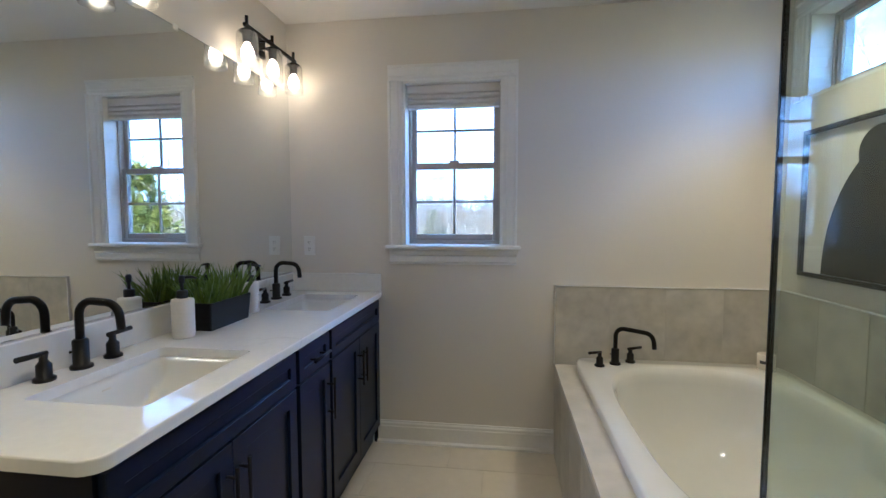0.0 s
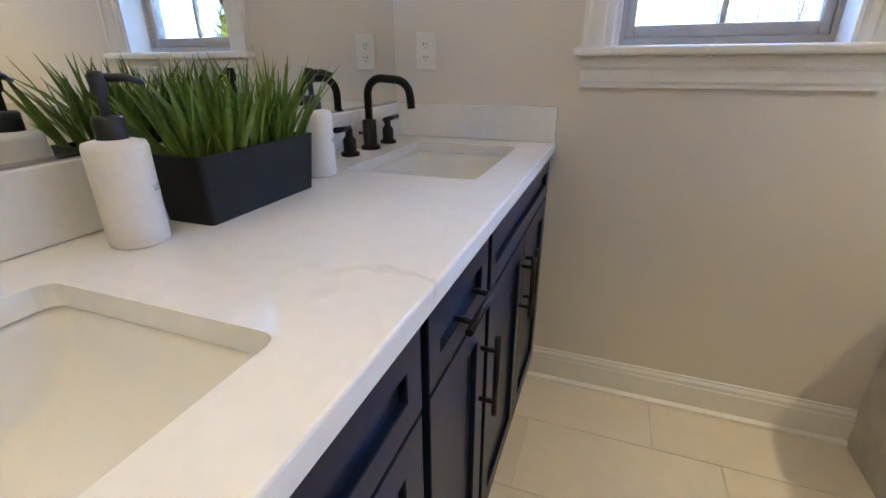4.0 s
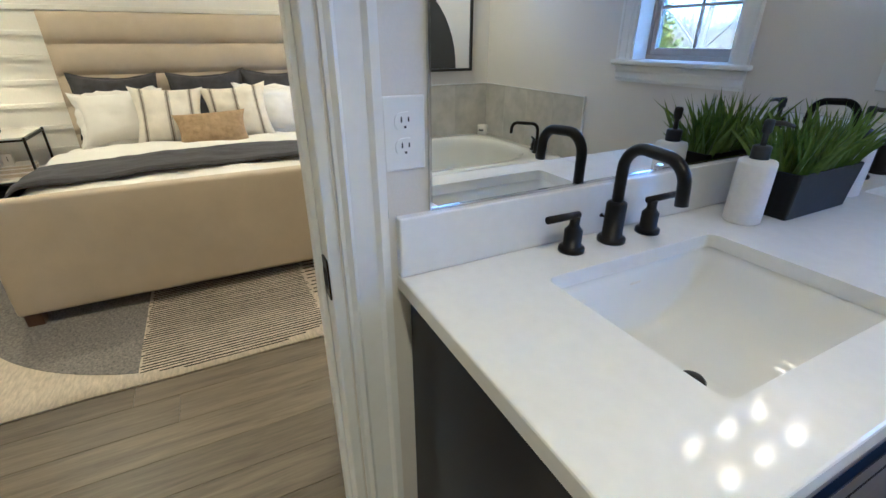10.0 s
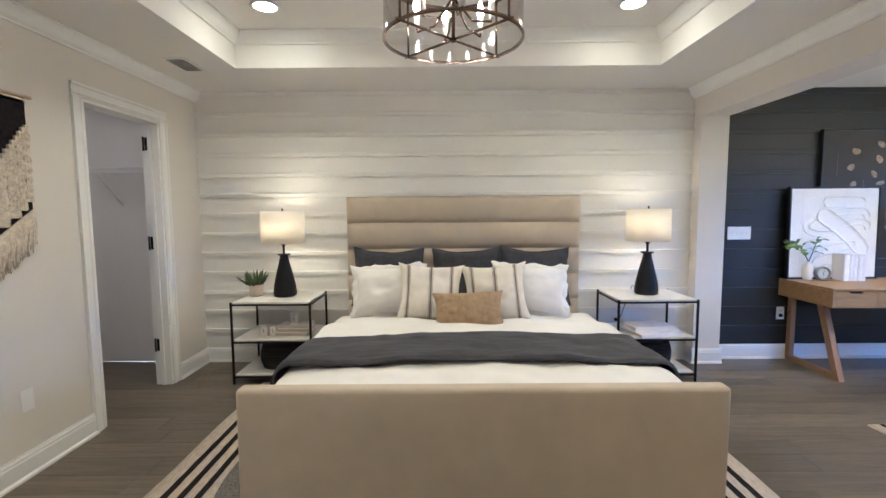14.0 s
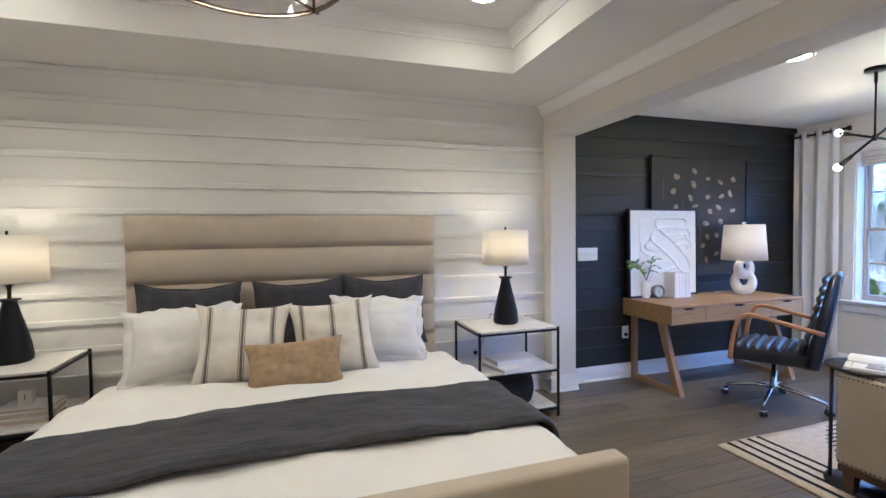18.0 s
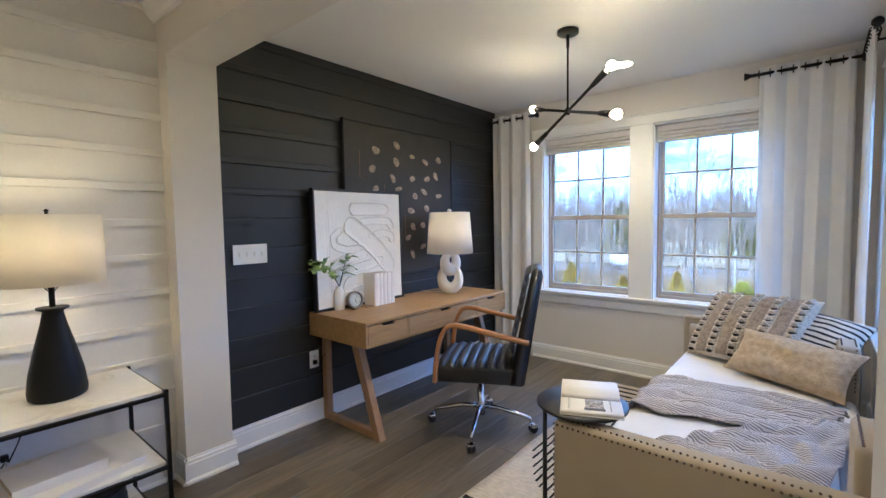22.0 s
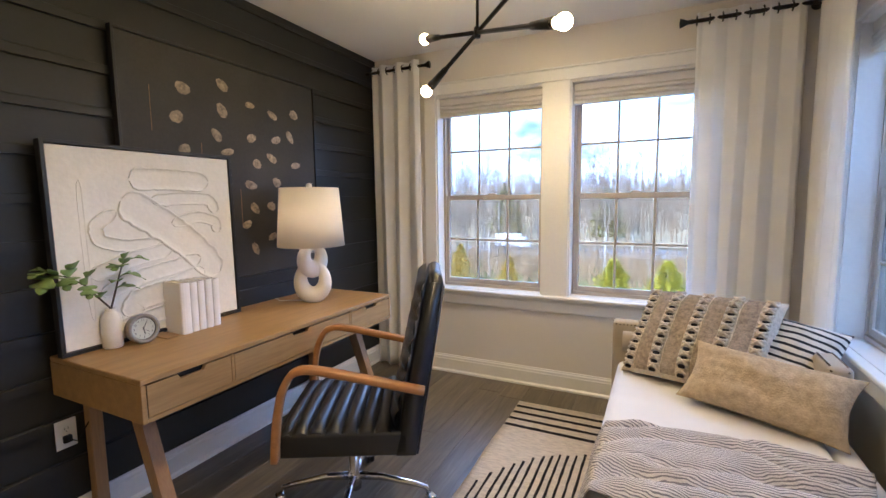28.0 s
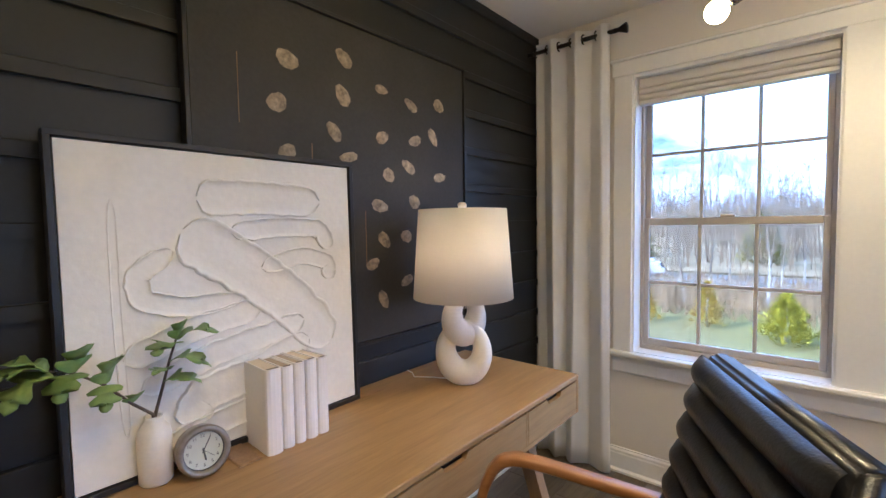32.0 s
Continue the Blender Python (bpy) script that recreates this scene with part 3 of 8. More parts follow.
# ---- doorways ----
def doorway(name, axis, lo, hi, a, b, top, label):
    """Jamb boards and casings round an opening in a wall that lies across axis from lo to hi."""
    e = thing(name, 0, 0, 0, 0, label, "door frame")
    e["kind"] = "structure"
    t = 0.018

    def bx(u0, u1, w0, w1, z0, z1, bev=0.002):
        return bm_box(w0, w1, u0, u1, z0, z1, bev, 1) if axis == "x" else bm_box(u0, u1, w0, w1, z0, z1, bev, 1)
    part("jamb", bx(a - 0.002, a + t, lo - 0.004, hi + 0.004, 0, top), M_TRIM, e)
    part("jamb", bx(b - t, b + 0.002, lo - 0.004, hi + 0.004, 0, top), M_TRIM, e)
    part("head_jamb", bx(a + t, b - t, lo - 0.004, hi + 0.004, top - t, top + 0.002), M_TRIM, e)
    mid = (lo + hi) / 2
    part("stop", bx(a + t, a + t + 0.011, mid - 0.016, mid + 0.016, 0, top - t), M_TRIM, e)
    part("stop", bx(b - t - 0.011, b - t, mid - 0.016, mid + 0.016, 0, top - t), M_TRIM, e)
    for w, s in ((lo, -1), (hi, 1)):
        n = (s, 0, 0) if axis == "x" else (0, s, 0)
        for u, d in ((a, -1), (b, 1)):
            p = (w, u + d * 0.006, 0) if axis == "x" else (u + d * 0.006, w, 0)
            q = (p[0], p[1], top + 0.006)
            up = (0, d, 0) if axis == "x" else (d, 0, 0)
            part("casing", moulding([(o, 0.078 - h) for o, h in CASING_PROFILE], p, q, up=up, inward=n), M_TRIM, e)
        p = (w, a - 0.084, top + 0.006) if axis == "x" else (a - 0.084, w, top + 0.006)
        q = (w, b + 0.084, top + 0.006) if axis == "x" else (b + 0.084, w, top + 0.006)
        part("head_casing", moulding([(o, 0.078 - h) for o, h in CASING_PROFILE], p, q, inward=n), M_TRIM, e)
    return e


door_1 = doorway("door_1", "x", BX, VX, DOOR_B[0], DOOR_B[1], DOOR_B[3], "white painted door frame between bathroom and bedroom, with a black strike plate")
part("strike_plate", bm_box(-1.335, -1.302, DOOR_B[1] - 0.021, DOOR_B[1] - 0.017, 0.90, 0.975, 0.001, 1), M_BLACK, door_1, "black strike plate with a dark latch hole")
part("latch_hole", bm_box(-1.328, -1.309, DOOR_B[1] - 0.0225, DOOR_B[1] - 0.0208, 0.92, 0.955), M_SLOT, door_1)
door_2 = doorway("door_2", "y", SY - 0.12, SY, DOOR_C[0], DOOR_C[1], DOOR_C[3], "white painted closet door frame with black hinges")
for z in (0.28, 1.10, 1.87):
    part("hinge", bm_box(DOOR_C[0] + 0.019, DOOR_C[0] + 0.024, SY - 0.10, SY - 0.055, z, z + 0.10, 0.002, 1), M_BLACK, door_2, "black hinge leaf")
    part("hinge_pin", bm_tube([(DOOR_C[0] + 0.026, SY - 0.108, z - 0.004), (DOOR_C[0] + 0.026, SY - 0.108, z + 0.104)], 0.007, 8), M_BLACK, door_2)


# ---- windows ----
def window(name, m, w, z0, z1, reveal, cols, rows, label, casing=True, shade=0.13, stool=True, sashes=2, cas_w=0.088, meet=None):
    """A window seen from inside: local x along the wall, y outwards, its opening centred on x = 0, wall face at y = 0."""
    e = new(name)
    e.matrix_world = m
    tagged(e, label, "window", kind="structure")
    h = w / 2
    t = 0.015
    for s in (-1, 1):
        part("reveal_board", bm_box(min(s * h, s * (h - t)), max(s * h, s * (h - t)), -0.002, reveal + 0.07, z0, z1), M_TRIM, e)
    part("reveal_head", bm_box(-h + t, h - t, -0.002, reveal + 0.07, z1 - t, z1), M_TRIM, e)
    part("reveal_sill", bm_box(-h + t, h - t, -0.002, reveal + 0.07, z0, z0 + t), M_TRIM, e)
    a, b, c, d = -h + t, h - t, z0 + t, z1 - t
    fw = 0.014
    part("window_frame", bm_box(a, a + fw, reveal - 0.01, reveal + 0.07, c, d), M_SASH, e, "taupe window frame")
    part("window_frame", bm_box(b - fw, b, reveal - 0.01, reveal + 0.07, c, d), M_SASH, e)
    part("window_frame", bm_box(a + fw, b - fw, reveal - 0.01, reveal + 0.07, d - fw, d), M_SASH, e)
    part("window_frame", bm_box(a + fw, b - fw, reveal - 0.015, reveal + 0.07, c, c + 0.022), M_SASH, e)
    a, b, c, d = a + fw, b - fw, c + 0.022, d - fw
    mid = meet or (c + d) / 2
    spans = ((c, mid + 0.018, reveal), (mid - 0.018, d, reveal + 0.03)) if sashes == 2 else ((c, d, reveal),)
    for lo, hi, y in spans:
        sw = 0.027
        s = part("sash", bm_box(a, a + sw, y, y + 0.028, lo, hi, 0.003, 1), M_SASH, e)
        part("sash_stile", bm_box(b - sw, b, y, y + 0.028, lo, hi, 0.003, 1), M_SASH, s)
        part("sash_rail", bm_box(a + sw, b - sw, y, y + 0.028, lo, lo + 0.036, 0.003, 1), M_SASH, s)
        part("sash_rail", bm_box(a + sw, b - sw, y, y + 0.028, hi - 0.036, hi, 0.003, 1), M_SASH, s)
        x0, x1, y0, y1 = a + sw, b - sw, lo + 0.036, hi - 0.036
        for k in range(1, cols):
            x = x0 + (x1 - x0) * k / cols
            part("muntin", bm_box(x - 0.008, x + 0.008, y + 0.006, y + 0.022, y0, y1, 0.003, 1), M_SASH, s)
        for k in range(1, rows):
            z = y0 + (y1 - y0) * k / rows
            for i in range(cols):
                part("muntin", bm_box(x0 + (x1 - x0) * i / cols + 0.008 * (i > 0), x0 + (x1 - x0) * (i + 1) / cols - 0.008 * (i < cols - 1), y + 0.006, y + 0.022, z - 0.008, z + 0.008, 0.003, 1), M_SASH, s)
        for i in range(cols):
            for j in range(rows):
                g = part("pane", bm_box(x0 + (x1 - x0) * i / cols, x0 + (x1 - x0) * (i + 1) / cols, y + 0.013, y + 0.0145, y0 + (y1 - y0) * j / rows, y0 + (y1 - y0) * (j + 1) / rows), M_GLASS, s)
                g.visible_shadow = False
    if sashes == 2:
        part("sash_lock", bm_box(-0.03, 0.03, reveal - 0.006, reveal + 0.02, mid + 0.018, mid + 0.032, 0.004, 2), M_SASH, e)
    if shade:
        sh = part("shade_cassette", bm_box(-h + t + 0.004, h - t - 0.004, reveal - 0.075, reveal - 0.02, z1 - t - 0.05, z1 - t - 0.002, 0.006, 2), M_BLIND, e, "folded pale pleated window shade")
        z, fold = z1 - t - 0.052, (shade - 0.05 - 0.024) / 2
        for _ in range(2):
            part("pleat", bm_prism([(reveal - 0.066, z), (reveal - 0.028, z), (reveal - 0.022, z - fold / 2), (reveal - 0.028, z - fold + 0.003), (reveal - 0.066, z - fold + 0.003), (reveal - 0.074, z - fold + 0.007), (reveal - 0.078, z - fold / 2), (reveal - 0.073, z - 0.004)], -h + t + 0.006, h - t - 0.006, "x"), M_BLIND, sh)
            z -= fold
        part("bottom_rail", bm_box(-h + t + 0.005, h - t - 0.005, reveal - 0.075, reveal - 0.024, z - 0.022, z - 0.001, 0.004, 2), M_BLIND, sh)
    if casing:
        cs = cas_w
        prof = [(0, 0), (0.026, 0), (0.026, 0.012), (0.018, 0.018), (0.016, cs - 0.03), (0.012, cs - 0.026), (0.012, cs - 0.008), (0.007, cs), (0, cs)]
        for s in (-1, 1):
            part("casing", moulding([(o, cs - q) for o, q in prof], (s * (h - 0.004), 0, z0), (s * (h - 0.004), 0, z1 - 0.004), up=(s, 0, 0), inward=(0, -1, 0)), M_TRIM, e)
        part("head_casing", moulding([(o, cs - q) for o, q in prof], (-h + 0.004 - cs, 0, z1 - 0.004), (h - 0.004 + cs, 0, z1 - 0.004), inward=(0, -1, 0)), M_TRIM, e)
    if stool:
        part("window_sill", bm_box(-h - cas_w - 0.016, h + cas_w + 0.016, -0.045, 0.0, z0 - 0.012, z0 + 0.013, 0.008, 3), M_TRIM, e)
        part("apron", moulding([(0, 0), (0.014, 0), (0.02, -0.005), (0.022, -0.03), (0.014, -0.04), (0.014, -0.07), (0.009, -0.078), (0.009, -0.088), (0, -0.088)], (-h - cas_w + 0.006, 0, z0 - 0.012), (h + cas_w - 0.006, 0, z0 - 0.012), inward=(0, -1, 0)), M_TRIM, e)
    return e


window("window_1", pose((BW[0] + BW[1]) / 2, BN, 0), BW[1] - BW[0], BW[2], BW[3], 0.11, 2, 2, "white cased bathroom window with taupe sashes and a raised shade", shade=0.135)
window("window_2", pose(BE, (BEW[0] + BEW[1]) / 2, 0, 0, 0, -90), BEW[1] - BEW[0], BEW[2], BEW[3], 0.11, 3, 1, "high bathroom window above the tub in white casing", shade=0, stool=False, sashes=1, cas_w=0.078)


def pair(names, m, c1, c2, w, label):
    """Two windows side by side that share a post, a head casing and a sill."""
    for nm, c in zip(names, (c1, c2)):
        window(nm, m @ pose(c, 0, 0), w, WZ0, WZ1, 0.11, 3, 2, label, casing=False, stool=False, shade=0.135, meet=1.362)
    lo, hi = min(c1, c2) - w / 2, max(c1, c2) + w / 2
    e = new("trim")
    e.matrix_world = m
    tagged(e, "white window casing with a centre post, long sill and apron", "window casing", kind="structure")
    mid = (c1 + c2) / 2
    part("post", bm_box(mid - 0.089, mid + 0.089, -0.018, 0, WZ0 + 0.013, WZ1), M_TRIM, e)
    part("casing", bm_box(lo - 0.09, lo + 0.004, -0.018, 0, WZ0 + 0.013, WZ1, 0.003, 1), M_TRIM, e)
    part("casing", bm_box(hi - 0.004, hi + 0.09, -0.018, 0, WZ0 + 0.013, WZ1, 0.003, 1), M_TRIM, e)
    part("head_casing", bm_box(lo - 0.10, hi + 0.10, -0.022, 0, WZ1, WZ1 + 0.075, 0.003, 1), M_TRIM, e)
    part("head_cap", bm_box(lo - 0.11, hi + 0.11, -0.032, 0, WZ1 + 0.075, WZ1 + 0.09, 0.004, 1), M_TRIM, e)
    part("window_sill", bm_box(lo - 0.11, hi + 0.11, -0.05, 0.0, WZ0 - 0.012, WZ0 + 0.013, 0.008, 3), M_TRIM, e)
    part("apron", moulding([(0, 0), (0.014, 0), (0.022, -0.008), (0.016, -0.03), (0.016, -0.085), (0.010, -0.095), (0, -0.095)], (lo - 0.09, 0, WZ0 - 0.012), (hi + 0.09, 0, WZ0 - 0.012), inward=(0, -1, 0)), M_TRIM, e)


pair(("window_3", "window_4"), pose(0, NY, 0), (W1[0] + W1[1]) / 2, (W2[0] + W2[1]) / 2, 0.825, "double-hung window with six-light taupe sashes and a folded shade")
pair(("window_5", "window_6"), pose(EX, 0, 0, 0, 0, -90), -(EW1[0] + EW1[1]) / 2, -(EW2[0] + EW2[1]) / 2, 0.825, "double-hung window over the daybed with taupe sashes and white reveals")


# ---- bathroom ----
def handle(parent, x, y, z0, z1, upright=True):
    """A black bar pull that stands off a cabinet front facing +x."""
    if upright:
        h = part("handle", bm_tube([(x + 0.032, y, z0), (x + 0.032, y, z1)], 0.006, 12), M_BLACK, parent, "matte black bar handle")
        for z in (z0 + 0.03, z1 - 0.03):
            part("handle_post", bm_tube([(x, y, z), (x + 0.03, y, z)], 0.005, 8), M_BLACK, h)
    else:
        h = part("handle", bm_tube([(x + 0.032, z0, y), (x + 0.032, z1, y)], 0.006, 12), M_BLACK, parent, "matte black bar handle")
        for q in (z0 + 0.03, z1 - 0.03):
            part("handle_post", bm_tube([(x, q, y), (x + 0.03, q, y)], 0.005, 8), M_BLACK, h)


def shaker(parent, name, x, y0, y1, z0, z1, rail=0.055):
    """A framed door or drawer front facing +x, its panel set back."""
    bm = bmesh.new()
    t, e = 0.02, 0.0015

    def ring(xx, g):
        return [bm.verts.new((xx, u, w)) for u, w in ((y0 + g, z0 + g), (y1 - g, z0 + g), (y1 - g, z1 - g), (y0 + g, z1 - g))]
    rings = [ring(x, 0), ring(x + t - e, 0), ring(x + t, e), ring(x + t, rail - e), ring(x + t - e, rail), ring(x, rail)]
    for a, b in zip(rings, rings[1:] + rings[:1]):
        for k in range(4):
            bm.faces.new((a[k], a[(k + 1) % 4], b[(k + 1) % 4], b[k]))
    d = part(name, bm, M_NAVY, parent)
    part("panel", bm_box(x, x + t - 0.011, y0 + rail, y1 - rail, z0 + rail, z1 - rail), M_NAVY, d)
    return d


CT = 0.924
FRONT = -0.758


def vanity_unit(y0, y1, label, drawer_handle, doors):
    e = thing("vanity_cabinet", 0, 0, 0, 0, label, "bathroom cabinet", "vanity cabinets")
    part("body", bm_box(VX + 0.002, FRONT, y0 + 0.001, y1 - 0.001, 0.10, 0.715), M_NAVY, e)
    part("side_panel", bm_box(VX + 0.002, FRONT, y0 + 0.001, y0 + 0.018, 0.7151, CT - 0.031), M_NAVY, e)
    part("side_panel", bm_box(VX + 0.002, FRONT, y1 - 0.018, y1 - 0.001, 0.7151, CT - 0.031), M_NAVY, e)
    part("front_rail", bm_box(FRONT - 0.02, FRONT, y0 + 0.018, y1 - 0.018, 0.7151, CT - 0.031), M_NAVY, e)
    part("toe_kick", bm_box(VX + 0.002, FRONT - 0.03, y0 + 0.001, y1 - 0.001, 0.0, 0.10), M_NAVY, e)
    g = 0.003
    dr = shaker(e, "drawer", FRONT, y0 + 0.012, y1 - 0.012, 0.757, CT - 0.042, 0.042)
    if drawer_handle:
        handle(dr, FRONT + 0.02, 0.82, (y0 + y1) / 2 - 0.075, (y0 + y1) / 2 + 0.075, False)
    n = len(doors)
    w = (y1 - y0 - 0.024) / n
    for k, side in enumerate(doors):
        a, b = y0 + 0.012 + w * k + g / 2, y0 + 0.012 + w * (k + 1) - g / 2
        d = shaker(e, "door", FRONT, a, b, 0.115, 0.750)
        yy = b - 0.028 if side > 0 else a + 0.028
        handle(d, FRONT + 0.02, yy, 0.515, 0.695)
    return e


vanity_unit(0.706, 1.505, "navy painted two-door vanity cabinet under the sink", False, (1, -1))
vanity_unit(1.505, 1.815, "narrow navy vanity cabinet with a drawer over one door", True, (1,))
v3 = vanity_unit(1.815, 2.580, "navy painted vanity cabinet beside the window wall", False, (1, -1))
part("filler", bm_box(FRONT - 0.02, FRONT + 0.002, 2.581, BN - 0.001, 0.0, CT - 0.031), M_NAVY, v3)

SINKS = ((1.139, "near sink"), (2.243, "far sink"))
SW, SL, SXC = 0.335, 0.455, -0.995
cut = bmesh.new()


def slab_ring(d, z):
    """The countertop's outline, drawn in by d, with one rounded corner."""
    arc = [math.pi / 2 * k / 16 for k in range(1, 17)]
    pts = [(VX + 0.002, 0.684 + d), (-0.773, 0.684 + d)] + [(-0.773 + (0.045 - d) * math.sin(a), 0.729 - (0.045 - d) * math.cos(a)) for a in arc] + [(-0.728 - d, BN - 0.002), (VX + 0.002, BN - 0.002)]
    return [cut.verts.new((u, v, z)) for u, v in pts]


slab = [slab_ring(0, CT - 0.03), slab_ring(0, CT - 0.004), slab_ring(0.0012, CT - 0.0012), slab_ring(0.004, CT)]
for a, b in zip(slab, slab[1:]):
    for k in range(len(a)):
        cut.faces.new((a[k], a[(k + 1) % len(a)], b[(k + 1) % len(a)], b[k]))
cut.faces.new(slab[0])
cut.faces.new(slab[-1])
top = part("vanity_countertop", cut, M_QUARTZ)
tagged(top, "white quartz vanity countertop with fine grey veins and two sink cutouts", "countertop")
holes = bmesh.new()
for y, _ in SINKS:
    bm_prism(rounded(SXC, y, SW, SL, 0.02), CT - 0.06, CT + 0.03, bm=holes)
cutter_mesh = bpy.data.meshes.new("cutter")
bmesh.ops.recalc_face_normals(holes, faces=list(holes.faces))
holes.to_mesh(cutter_mesh)
holes.free()
cutter = new("cutter", cutter_mesh)
mod = top.modifiers.new("cut", "BOOLEAN")
mod.object, mod.operation, mod.solver = cutter, "DIFFERENCE", "EXACT"
bpy.context.view_layer.update()
cut_mesh = bpy.data.meshes.new_from_object(top.evaluated_get(bpy.context.evaluated_depsgraph_get()))
top.modifiers.clear()
top.data = cut_mesh
bpy.data.objects.remove(cutter)
for p in top.data.polygons:
    p.use_smooth = False
part("backsplash", bm_box(VX + 0.002, VX + 0.022, 0.684, BN - 0.023, CT + 0.0005, CT + 0.112, 0.003, 2), M_QUARTZ, top)
part("side_splash", bm_box(VX + 0.002, -0.729, BN - 0.022, BN - 0.002, CT + 0.0005, CT + 0.112, 0.003, 2), M_QUARTZ, top)


def sink(y, label):
    e = thing("undermount_sink", SXC, y, CT - 0.03, 0, label, "sink", "vanity sinks")
    bm = bmesh.new()

    def ring(w, h, r, z):
        return [bm.verts.new((u, v, z)) for u, v in rounded(0, 0, w, h, r, 5)]
    w, h = SW + 0.006, SL + 0.006
    rings = [ring(w + 0.05, h + 0.05, 0.04, -0.012), ring(w + 0.05, h + 0.05, 0.04, 0.0), ring(w, h, 0.02, 0.0), ring(w - 0.006, h - 0.012, 0.03, -0.02)]
    for k in range(1, 13):
        q = k / 12
        a = q * math.pi / 2
        rings.append(ring((w - 0.01) * (1 - 0.30 * (1 - math.cos(a)) ** 2.2), (h - 0.02) * (1 - 0.80 * (1 - math.cos(a)) ** 0.95), 0.03 + 0.008 * q, -0.02 - 0.135 * math.sin(a)))
    rings.append(ring(0.05, 0.05, 0.0249, -0.159))
    for a, b in zip(rings, rings[1:]):
        for k in range(len(a)):
            bm.faces.new((a[k], a[(k + 1) % len(a)], b[(k + 1) % len(a)], b[k])).smooth = True
    part("bowl", bm, M_PORC, e)
    part("drain", bm_lathe([(0, -0.151), (0.017, -0.151), (0.021, -0.153), (0.025, -0.158), (0, -0.158)], 24), M_BLACK, e, "black pop-up drain")
    part("maker_mark", bm_box(-SW / 2 + 0.0085, -SW / 2 + 0.0095, -0.014, 0.014, -0.034, -0.029), M_GROUT, e)
    return e


for y, w in SINKS:
    sink(y, "white rectangular undermount sink set below the quartz countertop")


def faucet_set(name, m, label, spout_h=0.155, reach=0.135, gap=0.115, swivel=0):
    """A widespread faucet: local +x points from the wall to the basin, y along the wall."""
    e = new(name)
    e.matrix_world = m
    tagged(e, label, "faucet", "black faucets")
    tube = bm_tube([(0, 0, 0.06), (0, 0, spout_h)] + [(0.045 - 0.045 * math.cos(a), 0, spout_h + 0.045 * math.sin(a)) for a in [math.pi / 2 * k / 6 for k in range(1, 7)]] + [(reach - 0.045, 0, spout_h + 0.042)] + [(reach - 0.045 + 0.045 * math.sin(a), 0, spout_h - 0.003 + 0.045 * math.cos(a)) for a in [math.pi / 2 * k / 6 for k in range(1, 7)]] + [(reach + 0.003, 0, spout_h - 0.035)], 0.0115, 16)
    tube.transform(Matrix.Rotation(radians(swivel), 4, "Z"))
    part("spout", tube, M_BLACK, e)
    part("spout_body", bm_lathe([(0, 0), (0.029, 0), (0.029, 0.008), (0.026, 0.011), (0.0205, 0.012), (0.0205, 0.082), (0.018, 0.086), (0.0125, 0.088), (0, 0.088)], 24), M_BLACK, e)
    part("lift_rod", bm_tube([(-0.018, 0, 0.045), (-0.032, 0, 0.045), (-0.036, 0, 0.045)], [0.003, 0.003, 0.005], 8), M_BLACK, e)
    for s in (-1, 1):
        h = part("valve", bm_lathe([(0, 0), (0.026, 0), (0.026, 0.008), (0.023, 0.011), (0.018, 0.012), (0.018, 0.045), (0.012, 0.052), (0.010, 0.056), (0.010, 0.072), (0, 0.072)], 20, at=(0, s * gap, 0)), M_BLACK, e)
        part("lever", bm_tube([(-0.004, s * gap - s * 0.012, 0.073), (0.002, s * gap + s * 0.07, 0.077)], 0.0075, 12), M_BLACK, h)
    return e


for x, y, g in ((-1.234, 1.14, 0.108), (-1.24, 2.295, 0.117)):
    faucet_set("faucet", pose(x, y, CT), "matte black widespread faucet with two lever handles on the countertop", gap=g)

# mirror
mir = thing("wall_mirror", 0, 0, 0, 0, "large frameless wall mirror over the vanity with clear clips", "mirror")
part("glass_sheet", bm_box(VX + 0.002, VX + 0.008, 0.752, BN - 0.012, CT + 0.117, 2.118), M_MIRROR, mir)
edge = bmesh.new()
bm_box(VX + 0.001, VX + 0.0075, 0.748, 0.752, CT + 0.113, 2.122, bm=edge)
bm_box(VX + 0.001, VX + 0.0075, BN - 0.012, BN - 0.008, CT + 0.113, 2.122, bm=edge)
bm_box(VX + 0.001, VX + 0.0075, 0.752, BN - 0.012, 2.118, 2.122, bm=edge)
bm_box(VX + 0.001, VX + 0.0105, 0.752, BN - 0.012, CT + 0.113, CT + 0.118, bm=edge)
part("mirror_edge", edge, M_CHROME, mir)
for y in (1.0, 1.66, 2.3):
    part("clip", bm_box(VX + 0.004, VX + 0.012, y - 0.012, y + 0.012, 2.105, 2.13, 0.003, 2), M_PLASTIC, mir)
    part("clip", bm_box(VX + 0.004, VX + 0.014, y - 0.35, y - 0.33, CT + 0.113, CT + 0.13, 0.003, 2), M_CHROME, mir)


